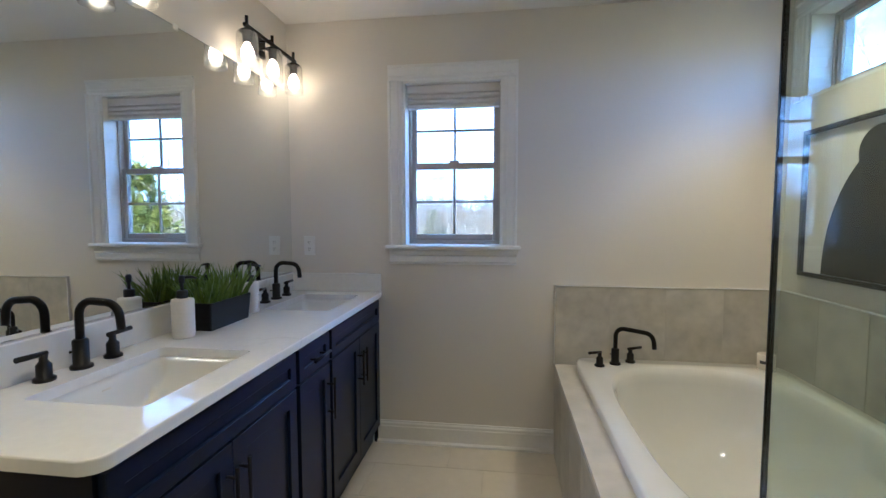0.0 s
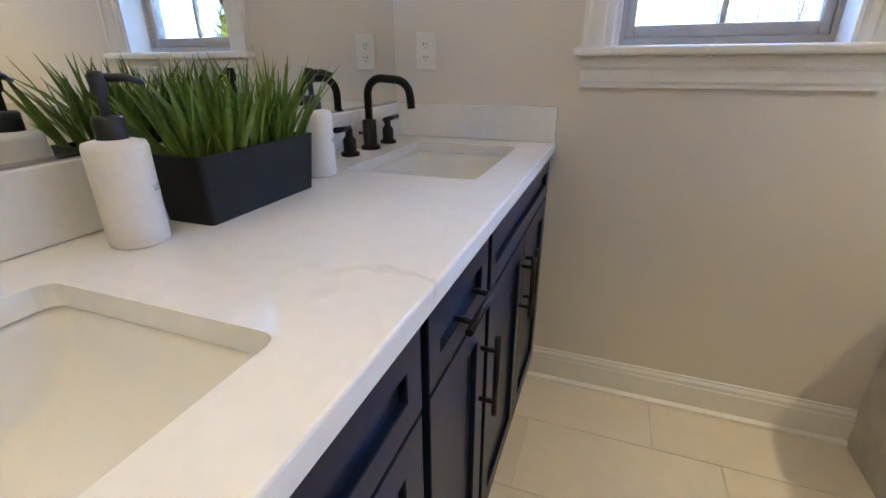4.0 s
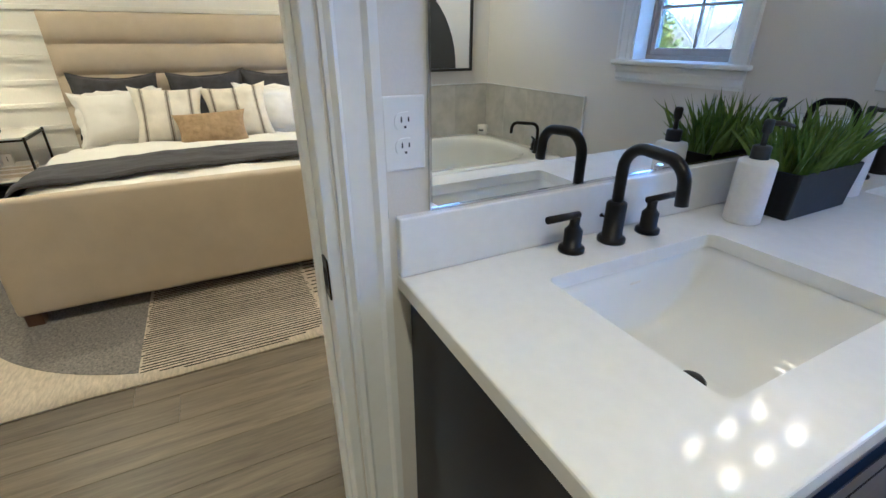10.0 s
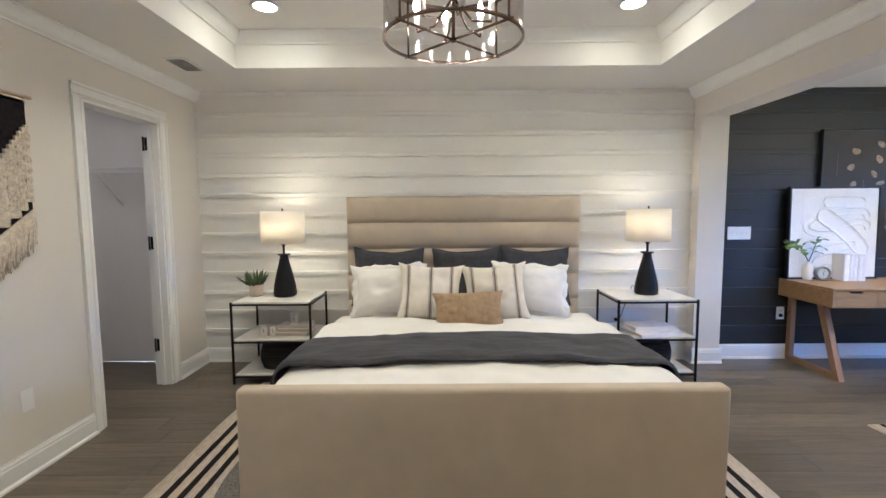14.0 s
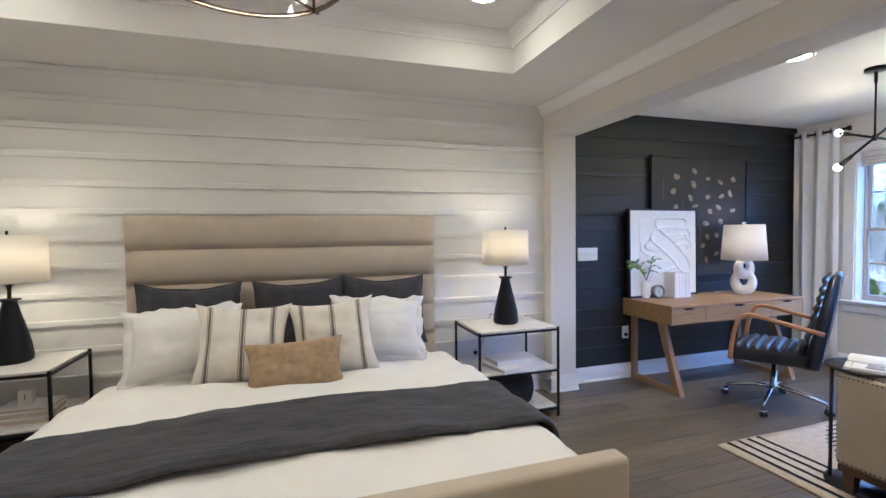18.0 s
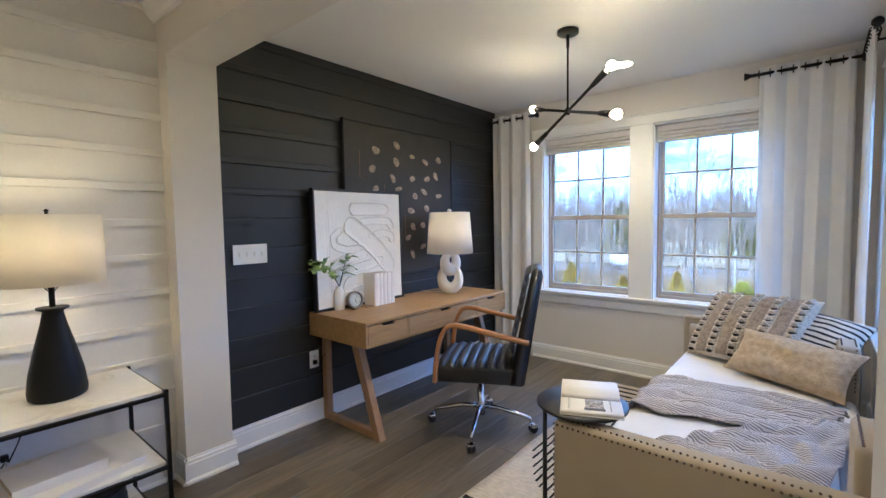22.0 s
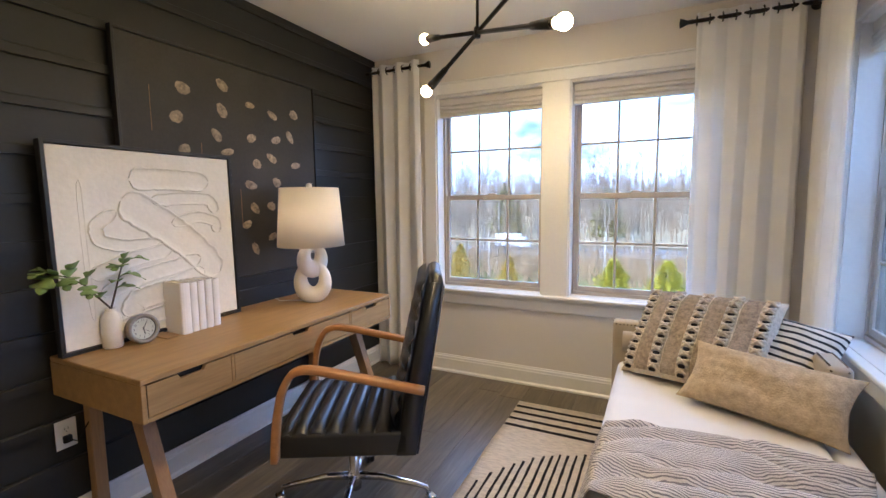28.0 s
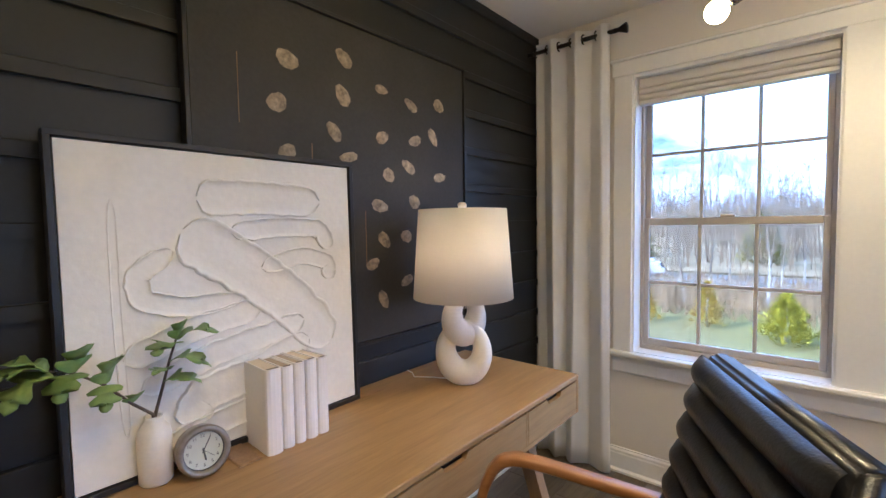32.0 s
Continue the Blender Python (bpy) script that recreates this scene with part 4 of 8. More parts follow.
def vanity_light(y):
    e = thing("vanity_light", VX, y, 2.272, 0, "black three-light vanity fixture with clear glass cups and lit bulbs", "wall light", "vanity lights")
    part("back_plate", bm_box(0.001, 0.02, -0.06, 0.06, -0.055, 0.055, 0.004, 2), M_BLACK, e)
    part("arm", bm_tube([(0.018, 0, 0.02), (0.088, 0, 0.02)], 0.007, 10), M_BLACK, e)
    part("arm", bm_tube([(0.018, 0, -0.02), (0.088, 0, -0.02)], 0.007, 10), M_BLACK, e)
    part("crossbar", bm_box(0.082, 0.098, -0.258, 0.258, -0.008, 0.008, 0.002, 1), M_BLACK, e)
    for d in (-0.235, 0.0, 0.235):
        p = part("holder", bm_lathe([(0, 0.045), (0.008, 0.045), (0.008, -0.008), (0.012, -0.012), (0.034, -0.024), (0.036, -0.03), (0.020, -0.032), (0.020, -0.075), (0.016, -0.078), (0, -0.078)], 20, at=(0.09, d, 0)), M_BLACK, e)
        part("glass_cup", bm_lathe([(0.036, -0.032), (0.046, -0.034), (0.049, -0.05), (0.052, -0.180), (0.0535, -0.184), (0.0525, -0.188), (0.0495, -0.187), (0.0490, -0.180), (0.0465, -0.05), (0.045, -0.036), (0.036, -0.034)], 28, at=(0.09, d, 0)), M_CUP, p, "clear seeded glass cup").visible_shadow = False
        part("bulb", bm_lathe([(0.012, -0.078), (0.014, -0.086), (0.022, -0.098), (0.0285, -0.115), (0.030, -0.130), (0.027, -0.145), (0.018, -0.157), (0.008, -0.162), (0, -0.163)], 20, at=(0.09, d, 0)), M_BULB, p, "lit warm bulb")
    return e


vanity_light(1.16)
vanity_light(2.265)


def soap(x, y, label, word, turn):
    e = thing("soap_dispenser", x, y, CT, turn, label, "soap dispenser", "soap dispensers")
    part("bottle", bm_lathe([(0, 0), (0.036, 0), (0.039, 0.003), (0.039, 0.135), (0.037, 0.142), (0.02, 0.146), (0, 0.146)], 32), M_CERAMIC, e)
    part("collar", bm_lathe([(0.019, 0.144), (0.019, 0.172), (0.016, 0.175), (0, 0.175)], 24), M_BLKPAINT, e, "black pump collar")
    part("pump", bm_lathe([(0.006, 0.17), (0.006, 0.2), (0.01, 0.203), (0.0105, 0.225), (0.008, 0.23), (0, 0.231)], 16), M_BLKPAINT, e)
    part("nozzle", bm_tube([(0, 0, 0.222), (0.03, 0, 0.222), (0.05, 0, 0.216)], [0.006, 0.0055, 0.004], 10), M_BLKPAINT, e)
    tx = bpy.data.curves.new("lettering", "FONT")
    tx.body, tx.size, tx.extrude, tx.align_x = word, 0.013, 0.0003, "CENTER"
    bm = bmesh.new()
    tmp = new("lettering", tx)
    me = bpy.data.meshes.new_from_object(tmp.evaluated_get(bpy.context.evaluated_depsgraph_get()))
    bpy.data.objects.remove(tmp)
    bm.from_mesh(me)
    for v in bm.verts:
        a = v.co.x / 0.0395
        v.co = Vector((0.0396 * math.cos(a) + v.co.z * 0.2, 0.0396 * math.sin(a), 0.075 + v.co.y))
    part("lettering", bm, M_INK, e)
    return e


soap(-1.182, 1.50, "white ceramic soap dispenser with a black pump on the counter", "LOTION", 52)
soap(-1.185, 1.95, "white ceramic soap dispenser beside the planter", "SOAP", 26)

pl = thing("grass_planter", -1.18, 1.715, CT, 0, "rectangular black planter filled with artificial green grass", "potted plant")
pb = bmesh.new()
rings = []
for w, l, z in ((0.098, 0.262, 0.0), (0.115, 0.28, 0.11), (0.103, 0.268, 0.11), (0.099, 0.262, 0.085)):
    rings.append([pb.verts.new((u, v, z)) for u, v in rounded(0, 0, w, l, 0.006, 2)])
for a, b in zip(rings, rings[1:]):
    for k in range(len(a)):
        pb.faces.new((a[k], a[(k + 1) % len(a)], b[(k + 1) % len(a)], b[k]))
pb.faces.new(rings[0])
part("pot", pb, M_BLKCER, pl, "black planter box")
M_SOIL = mat("dark_soil", (0.03, 0.022, 0.016), 0.95, vary=0.3, scale=60, fine=200, bump=0.8)
part("soil", bm_box(-0.05, 0.05, -0.132, 0.132, 0.05, 0.088), M_SOIL, pl)
M_GRASS = mat("artificial_grass", (0.22, 0.30, 0.035), 0.4, vary=0.2, scale=14, fine=70, color2=(0.03, 0.085, 0.010))
rg = random.Random(5)
gb = bmesh.new()
for k in range(250):
    x, y = rg.uniform(-0.044, 0.044), rg.uniform(-0.125, 0.125)
    lean = Vector((x / 0.044 * 0.32 + rg.uniform(-0.28, 0.28), y / 0.125 * 0.30 + rg.uniform(-0.26, 0.26), 1)).normalized()
    ln, w = rg.uniform(0.08, 0.185), rg.uniform(0.0040, 0.0072)
    bend = Vector((lean.x, lean.y, 0)) * rg.uniform(0.1, 0.7) + Vector((rg.uniform(-0.2, 0.2), rg.uniform(-0.2, 0.2), 0))
    side = lean.orthogonal().normalized()
    side.rotate(Matrix.Rotation(rg.uniform(0, 6.28), 3, lean))
    prev = None
    for j in range(5):
        q = j / 4
        p = Vector((x, y, 0.086)) + lean * ln * q + bend * ln * 0.55 * q * q - Vector((0, 0, 0.25 * ln * q ** 3 * bend.length))
        ww = w * (1 - q ** 2.2) + 0.0002
        cur = [gb.verts.new(p - side * ww), gb.verts.new(p + Vector((0, 0, 0.0004)) + lean.cross(side) * ww * 0.5), gb.verts.new(p + side * ww)]
        if prev:
            gb.faces.new((prev[0], prev[1], cur[1], cur[0])).smooth = True
            gb.faces.new((prev[1], prev[2], cur[2], cur[1])).smooth = True
        prev = cur
part("grass", gb, M_GRASS, pl, "green grass blades")


# outlets and switches
def plate(name, m, gang, label, kind):
    """A wall plate: local x across, z up, facing -y."""
    e = new(name)
    e.matrix_world = m
    tagged(e, label, "wall plate", "wall plates")
    w = 0.072 + 0.046 * (gang - 1)
    part("plate", bm_box(-w / 2, w / 2, -0.006, 0, -0.0585, 0.0585, 0.003, 2), M_PLASTIC, e)
    for k in range(gang):
        x = (k - (gang - 1) / 2) * 0.046
        if kind == "outlet":
            for z in (-0.02, 0.02):
                f = part("socket", bm_prism(rounded(x, z, 0.034, 0.028, 0.012, 4), -0.0085, -0.005, "y"), M_PLASTIC, e)
                for dx, hh in ((-0.006, 0.009), (0.006, 0.007)):
                    part("slot", bm_box(x + dx - 0.0012, x + dx + 0.0012, -0.0089, -0.0084, z - hh / 2 + 0.003, z + hh / 2 + 0.003), M_SLOT, f)
                part("slot", bm_box(x - 0.002, x + 0.002, -0.0089, -0.0084, z - 0.0105, z - 0.0068), M_SLOT, f)
        elif kind == "toggle":
            part("switch_slot", bm_box(x - 0.0055, x + 0.0055, -0.0068, -0.0058, -0.012, 0.012), M_GROUT, e)
            part("toggle", bm_box(x - 0.004, x + 0.004, -0.018, -0.0062, 0.0, 0.009, 0.0015, 1), M_PLASTIC, e)
    return e


plate("wall_outlet", pose(-1.178, BN, 1.20), 1, "white double outlet on the wall beside the window", "outlet")
plate("wall_outlet", pose(VX, 0.706, 1.172, 0, 0, 90), 1, "white double outlet between door frame and mirror", "outlet")
plate("wall_outlet", pose(-3.446, SY, 0.395, 0, 0, 180), 1, "white double outlet low on the bedroom wall", "outlet")
plate("cover_plate", pose(-3.705, SY, 0.405, 0, 0, 180), 1, "white blank plate low on the bedroom wall", "blank")
plate("light_switch", pose(-3.18, SY, 1.15, 0, 0, 180), 4, "white four-gang switch plate on the bedroom wall", "toggle")
plate("light_switch", pose(WX + 0.0195, 2.957, 1.168, 0, 0, 90), 4, "white four-gang switch plate on the charcoal wall", "toggle")
plate("wall_outlet", pose(WX + 0.0195, 3.37, 0.43, 0, 0, 90), 1, "white outlet on the charcoal wall under the desk", "outlet")
plate("wall_outlet", pose(WX + 0.001, 1.86, 0.36, 0, 0, 90), 1, "white outlet behind the nightstand", "outlet")

# tub
TUBX, TUBY = 0.295, 0.95
deck = thing("tub_surround", 0, 0, 0, 0, "tiled bathtub surround with a pale stone deck", "tub surround")
part("apron_core", bm_box(TUBX + 0.008, BE - 0.002, TUBY, BN - 0.002, 0, 0.10), M_GROUT, deck)
part("apron_wall", bm_box(TUBX + 0.008, TUBX + 0.09, TUBY, BN - 0.002, 0.10, 0.508), M_GROUT, deck)
part("end_wall", bm_box(TUBX + 0.09, BE - 0.002, TUBY, TUBY + 0.05, 0.10, 0.508), M_GROUT, deck)
part("deck_slab", bm_box(TUBX - 0.004, TUBX + 0.125, TUBY, BN - 0.01, 0.508, 0.528, 0.003, 2), M_TILE_D, deck, "pale stone deck strip")
part("edge_trim", bm_box(TUBX - 0.001, TUBX + 0.006, TUBY, BN - 0.01, 0.5, 0.5075), M_CHROME, deck)
tile_a = mesh_of(bm_box(-0.009, 0.0, 0, 0.296, 0, 0.4985, 0.0012, 1), M_TILE_W, "tile")
for k in range(5):
    y = BN - 0.002 - 0.3 * (k + 1)
    piece("tile", tile_a, deck, pose(TUBX + 0.007, y + 0.003, 0.001))
surround = setting("tile_surround", bm_box(0.292, BE - 0.001, BN - 0.0113, BN - 0.0005, 0.515, 0.9775), M_GROUT_W, "grey stone tile backsplash behind the tub", "tile")
part("side_backing", bm_box(BE - 0.0113, BE - 0.0005, TUBY - 0.2, BN - 0.0115, 0.515, 0.9775), M_GROUT_W, surround)
tile_b = mesh_of(bm_box(0, 0.2945, -0.0045, 0.0, 0, 0.455, 0.0006, 1), M_TILE_W, "tile")
for k in range(4):
    if k < 3:
        piece("tile", tile_b, surround, pose(0.294 + 0.2965 * k, BN - 0.008, 0.522))
    else:
        part("tile", bm_box(0.294 + 0.2965 * 3, BE - 0.01, BN - 0.0125, BN - 0.008, 0.522, 0.977, 0.0006, 1), M_TILE_W, surround)
for k in range(6):
    piece("tile", tile_b, surround, pose(BE - 0.008, BN - 0.018 - 0.2965 * k, 0.522, 0, 0, -90))
part("edge_trim", bm_box(0.287, 0.292, BN - 0.016, BN - 0.0005, 0.53, 0.984), M_TRIM, surround)
part("edge_trim", bm_box(0.287, BE - 0.001, BN - 0.016, BN - 0.0005, 0.98, 0.984), M_TRIM, surround)
part("edge_trim", bm_box(BE - 0.016, BE - 0.0005, TUBY - 0.2, BN - 0.017, 0.98, 0.984), M_TRIM, surround)

tub = thing("bathtub", (0.40 + 1.455) / 2, (TUBY + 2.58) / 2, 0, 0, "white drop-in bathtub with an oval basin and glossy rim", "bathtub")
tb = bmesh.new()
TW, TL = 1.055, 2.58 - TUBY


def tub_ring(w, l, p, z, n=56):
    out = []
    for k in range(n):
        a = 2 * math.pi * k / n
        c, s = math.cos(a), math.sin(a)
        out.append(tb.verts.new((w / 2 * math.copysign(abs(c) ** (2 / p), c), l / 2 * math.copysign(abs(s) ** (2 / p), s), z)))
    return out


rings = [tub_ring(TW, TL, 24, 0.528), tub_ring(TW, TL, 24, 0.566), tub_ring(TW - 0.012, TL - 0.012, 20, 0.575), tub_ring(TW - 0.17, TL - 0.22, 3.3, 0.574), tub_ring(TW - 0.185, TL - 0.24, 3.3, 0.569), tub_ring(TW - 0.21, TL - 0.27, 3.2, 0.54)]
for k in range(1, 17):
    q = k / 16
    a = q * math.pi / 2
    rings.append(tub_ring((TW - 0.21) * (1 - 0.62 * (1 - math.cos(a)) ** 1.2), (TL - 0.27) * (1 - 0.60 * (1 - math.cos(a)) ** 1.2), 3.2 - 0.6 * q, 0.54 - 0.42 * math.sin(a)))
for a, b in zip(rings, rings[1:]):
    for k in range(len(a)):
        tb.faces.new((a[k], a[(k + 1) % len(a)], b[(k + 1) % len(a)], b[k])).smooth = True
tb.faces.new(rings[-1])
part("shell", tb, M_PORC, tub)
part("drain", bm_lathe([(0, 0.128), (0.03, 0.126), (0.034, 0.121), (0, 0.121)], 20, at=(0, -0.2, 0)), M_CHROME, tub)
faucet_set("tub_faucet", pose(0.60, 2.485, 0.575, 0, 0, -64), "matte black deck-mounted tub faucet with two levers", spout_h=0.155, reach=0.195, gap=0.10, swivel=30)
candle = thing("candle_jar", 1.36, 2.50, 0.575, 0, "white ceramic candle jar with a dark label on the tub rim", "candle")
part("jar", bm_lathe([(0, 0), (0.036, 0), (0.040, 0.005), (0.041, 0.078), (0.039, 0.081), (0.037, 0.078), (0.037, 0.058), (0, 0.058)], 28), M_CERAMIC, candle)
part("label_band", bm_prism([(0.0414 * math.cos(a), 0.0414 * math.sin(a)) for a in [math.radians(200 + 8 * k) for k in range(9)]] + [(0.040 * math.cos(a), 0.040 * math.sin(a)) for a in [math.radians(264 - 8 * k) for k in range(9)]], 0.034, 0.050), M_INK, candle)

# shower glass
sg = thing("shower_panel", 0, 0, 0, 0, "frameless clear shower glass panel with a black edge channel", "shower glass")
part("glass_sheet", bm_box(0.572, 0.581, -1.2, 1.045, 0.06, 2.2), M_SHOWER, sg)
part("edge_channel", bm_box(0.571, 0.582, 1.0451, 1.051, 0.04, 2.205), M_BLACK, sg)
part("floor_channel", bm_box(0.568, 0.585, -1.2, 1.045, 0.04, 0.06), M_BLACK, sg)
curb = setting("shower_curb", bm_box(0.52, 0.63, SY, TUBY - 0.002, 0, 0.04, 0.004, 2), M_QUARTZ, "low pale stone shower curb", "curb")
part("curb_end", bm_box(0.52, 0.63, TUBY - 0.001, 1.07, 0.528, 0.5285), M_QUARTZ, curb)

# picture over the tub
pic = thing("framed_picture", BE, 2.005, 1.432, -90, "framed abstract print with a large dark curved shape on white", "picture")
hw, hh = 0.425, 0.35
for a in ((-hw, hw, -hh, -hh + 0.02), (-hw, hw, hh - 0.02, hh), (-hw, -hw + 0.02, -hh + 0.02, hh - 0.02), (hw - 0.02, hw, -hh + 0.02, hh - 0.02)):
    part("frame", bm_box(a[0], a[1], -0.03, -0.001, a[2], a[3], 0.001, 1), M_BLKPAINT, pic)
part("print", bm_box(-hw + 0.02, hw - 0.02, -0.012, -0.002, -hh + 0.02, hh - 0.02), M_PAPER, pic, "white print sheet")
M_SLATE = mat("slate_ink", (0.05, 0.05, 0.055), 0.8, vary=0.02, scale=3, fine=60)
shape = [(-0.28, -0.328)] + [(-0.28 + 0.45 * (1 - math.cos(a)), -0.328 + 0.60 * math.sin(a)) for a in [math.pi / 2 * k / 12 for k in range(1, 13)]] + [(0.404, 0.272), (0.404, -0.328)]
part("dark_shape", bm_prism(shape, -0.0150, -0.0122, "y"), M_SLATE, pic)
part("dark_shape", bm_prism([(0.02 + 0.11 * math.cos(a), 0.20 + 0.1 * math.sin(a)) for a in [2 * math.pi * k / 24 for k in range(24)]], -0.0165, -0.0122, "y"), M_SLATE, pic)


# ---- bedroom ----
def lift(u, v, amp, sc, seed):
    return amp * noise.noise(Vector((u * sc + seed, v * sc - seed, seed * 0.7)))


bed = thing("upholstered_bed", -4.3, 0.45, 0, 0, "beige linen upholstered bed with a channelled headboard and footboard", "bed")
# local x: -1.16 head wall side, +1.10 foot; y across
hbx = WX + 4.3 + 0.02
HB = 1.515
part("headboard_core", bm_box(hbx, hbx + 0.05, -1.03, 1.04, 0.06, HB - 0.005, 0.01, 2), M_LINEN, bed)
for k in range(6):
    h = 0.232
    z1_, z0_ = HB - h * k, max(0.10, HB - h * (k + 1) + 0.003)
    if z1_ - z0_ < 0.03:
        break

    def chan(u, v, z0_=z0_, z1_=z1_):
        yy = -1.035 + 2.08 * v
        ed = min(1.0, min(v, 1 - v) * 2.08 / 0.03)
        a = math.pi * u
        return Vector((hbx + 0.05 + 0.045 * math.sin(a) ** 0.45 * ed ** 0.5 + lift(v * 8, u, 0.004, 1.5, k), yy, z0_ + (z1_ - z0_) * u))
    part("channel", bm_grid(10, 48, chan), M_LINEN, bed)


def soft_panel(x0, x1, y0, y1, z0, z1, r, name, parent, material, puff=0.0, seed=1.0):
    b = bm_box(x0, x1, y0, y1, z0, z1, r, 4)
    bmesh.ops.subdivide_edges(b, edges=[e for e in b.edges if e.calc_length() > 0.25], cuts=8, use_grid_fill=True)
    for v in b.verts:
        v.co += Vector((1, 0.3, 0.3)) * lift(v.co.y + v.co.x, v.co.z, puff, 2.2, seed)
    return part(name, b, material, parent, smooth=True)


soft_panel(1.02, 1.10, -1.035, 1.015, 0.075, 0.657, 0.02, "footboard", bed, M_LINEN, 0.004)
part("side_rail", bm_box(hbx + 0.06, 1.02, -1.03, -0.98, 0.10, 0.36, 0.012, 2), M_LINEN, bed)
part("side_rail", bm_box(hbx + 0.06, 1.02, 0.96, 1.01, 0.10, 0.36, 0.012, 2), M_LINEN, bed)
for sx, sy in ((1.055, -0.98), (1.055, 0.955), (hbx + 0.08, -0.95), (hbx + 0.08, 0.93)):
    part("foot", bm_box(sx - 0.035, sx + 0.035, sy - 0.035, sy + 0.035, 0, 0.078, 0.004, 1), M_WALNUT, bed, "dark wooden block foot")
part("box_base", bm_box(hbx + 0.1, 1.015, -0.975, 0.955, 0.12, 0.33), M_SLOT, bed)
mattress = thing("mattress", -4.3, 0.45, 0.33, 0, "white mattress on the bed under the duvet", "mattress")
part("mattress_body", bm_box(hbx + 0.11, 1.005, -0.955, 0.935, 0.0, 0.19, 0.05, 4), M_SHEET, mattress)

BEDTOP = 0.565


def drape(x0, x1, half, top, drop, thick, seed, wav=0.006, edge=0.0, nu=60, nv=90):
    """A cover lying over the bed and hanging down both sides; x along the bed."""
    r = 0.10

    def at(u, v):
        x = x0 + (x1 - x0) * u
        s = (v - 0.5) * 2
        full = half - r + r * math.pi / 2 + drop
        d = abs(s) * full
        sg = 1 if s >= 0 else -1
        if d < half - r:
            y, z = d, 0
        elif d < half - r + r * math.pi / 2:
            a = (d - half + r) / r
            y, z = half - r + r * math.sin(a), -r * (1 - math.cos(a))
        else:
            e = d - (half - r + r * math.pi / 2)
            y, z = half + 0.10 * e + 0.012 * math.sin(x * 22 + seed), -r - e
        zz = top + z + lift(x * 2.2, sg * d * 2.0, wav, 1.6, seed) + lift(x * 7, sg * d * 5.0, wav * 0.45, 1.3, seed + 5) + wav * 0.5 * abs(noise.noise(Vector((x * 5 + sg * d * 3, sg * d * 9 - x * 4, seed)))) 
        crown_ = 0.035 * math.cos(min(1, d / half) * math.pi / 2)
        ends = min(1.0, min(u, 1 - u) * nu / 3.0)
        return Vector((x + edge * math.sin(sg * d * 6 + seed), -0.01 + sg * y, zz + crown_ - (1 - ends) * 0.012))
    return bm_grid(nu, nv, at)


def covered(name, x0, x1, half, top, drop, thick, material, label, seed, wav=0.006, edge=0.0):
    ob = part(name, drape(x0, x1, half, top, drop, thick, seed, wav, edge), material)
    ob.location = (-4.3, 0.45, 0)
    md = ob.modifiers.new("thickness", "SOLIDIFY")
    md.thickness, md.offset = thick, -1
    return tagged(ob, label, "bedding")


M_QUILT = mat("charcoal_quilted_cloth", (0.060, 0.058, 0.064), 0.9, vary=0.2, scale=7, fine=22, bump=1.0, bump_scale=16, spec=0.12, sheen=0.12, stretch=(5, 1, 1))
covered("duvet", hbx + 0.5, 1.012, 1.03, BEDTOP, 0.20, 0.035, M_SHEET, "white cotton duvet spread over the bed", 3.0, 0.026)
covered("folded_duvet_edge", -0.22, 0.22, 1.045, BEDTOP + 0.035, 0.17, 0.03, M_SHEET, "white folded duvet edge near the pillows", 8.0, 0.014, 0.02)
covered("throw_blanket", 0.16, 0.66, 1.055, BEDTOP + 0.048, 0.26, 0.014, M_QUILT, "charcoal grey quilted throw laid across the bed", 5.0, 0.014, 0.012)


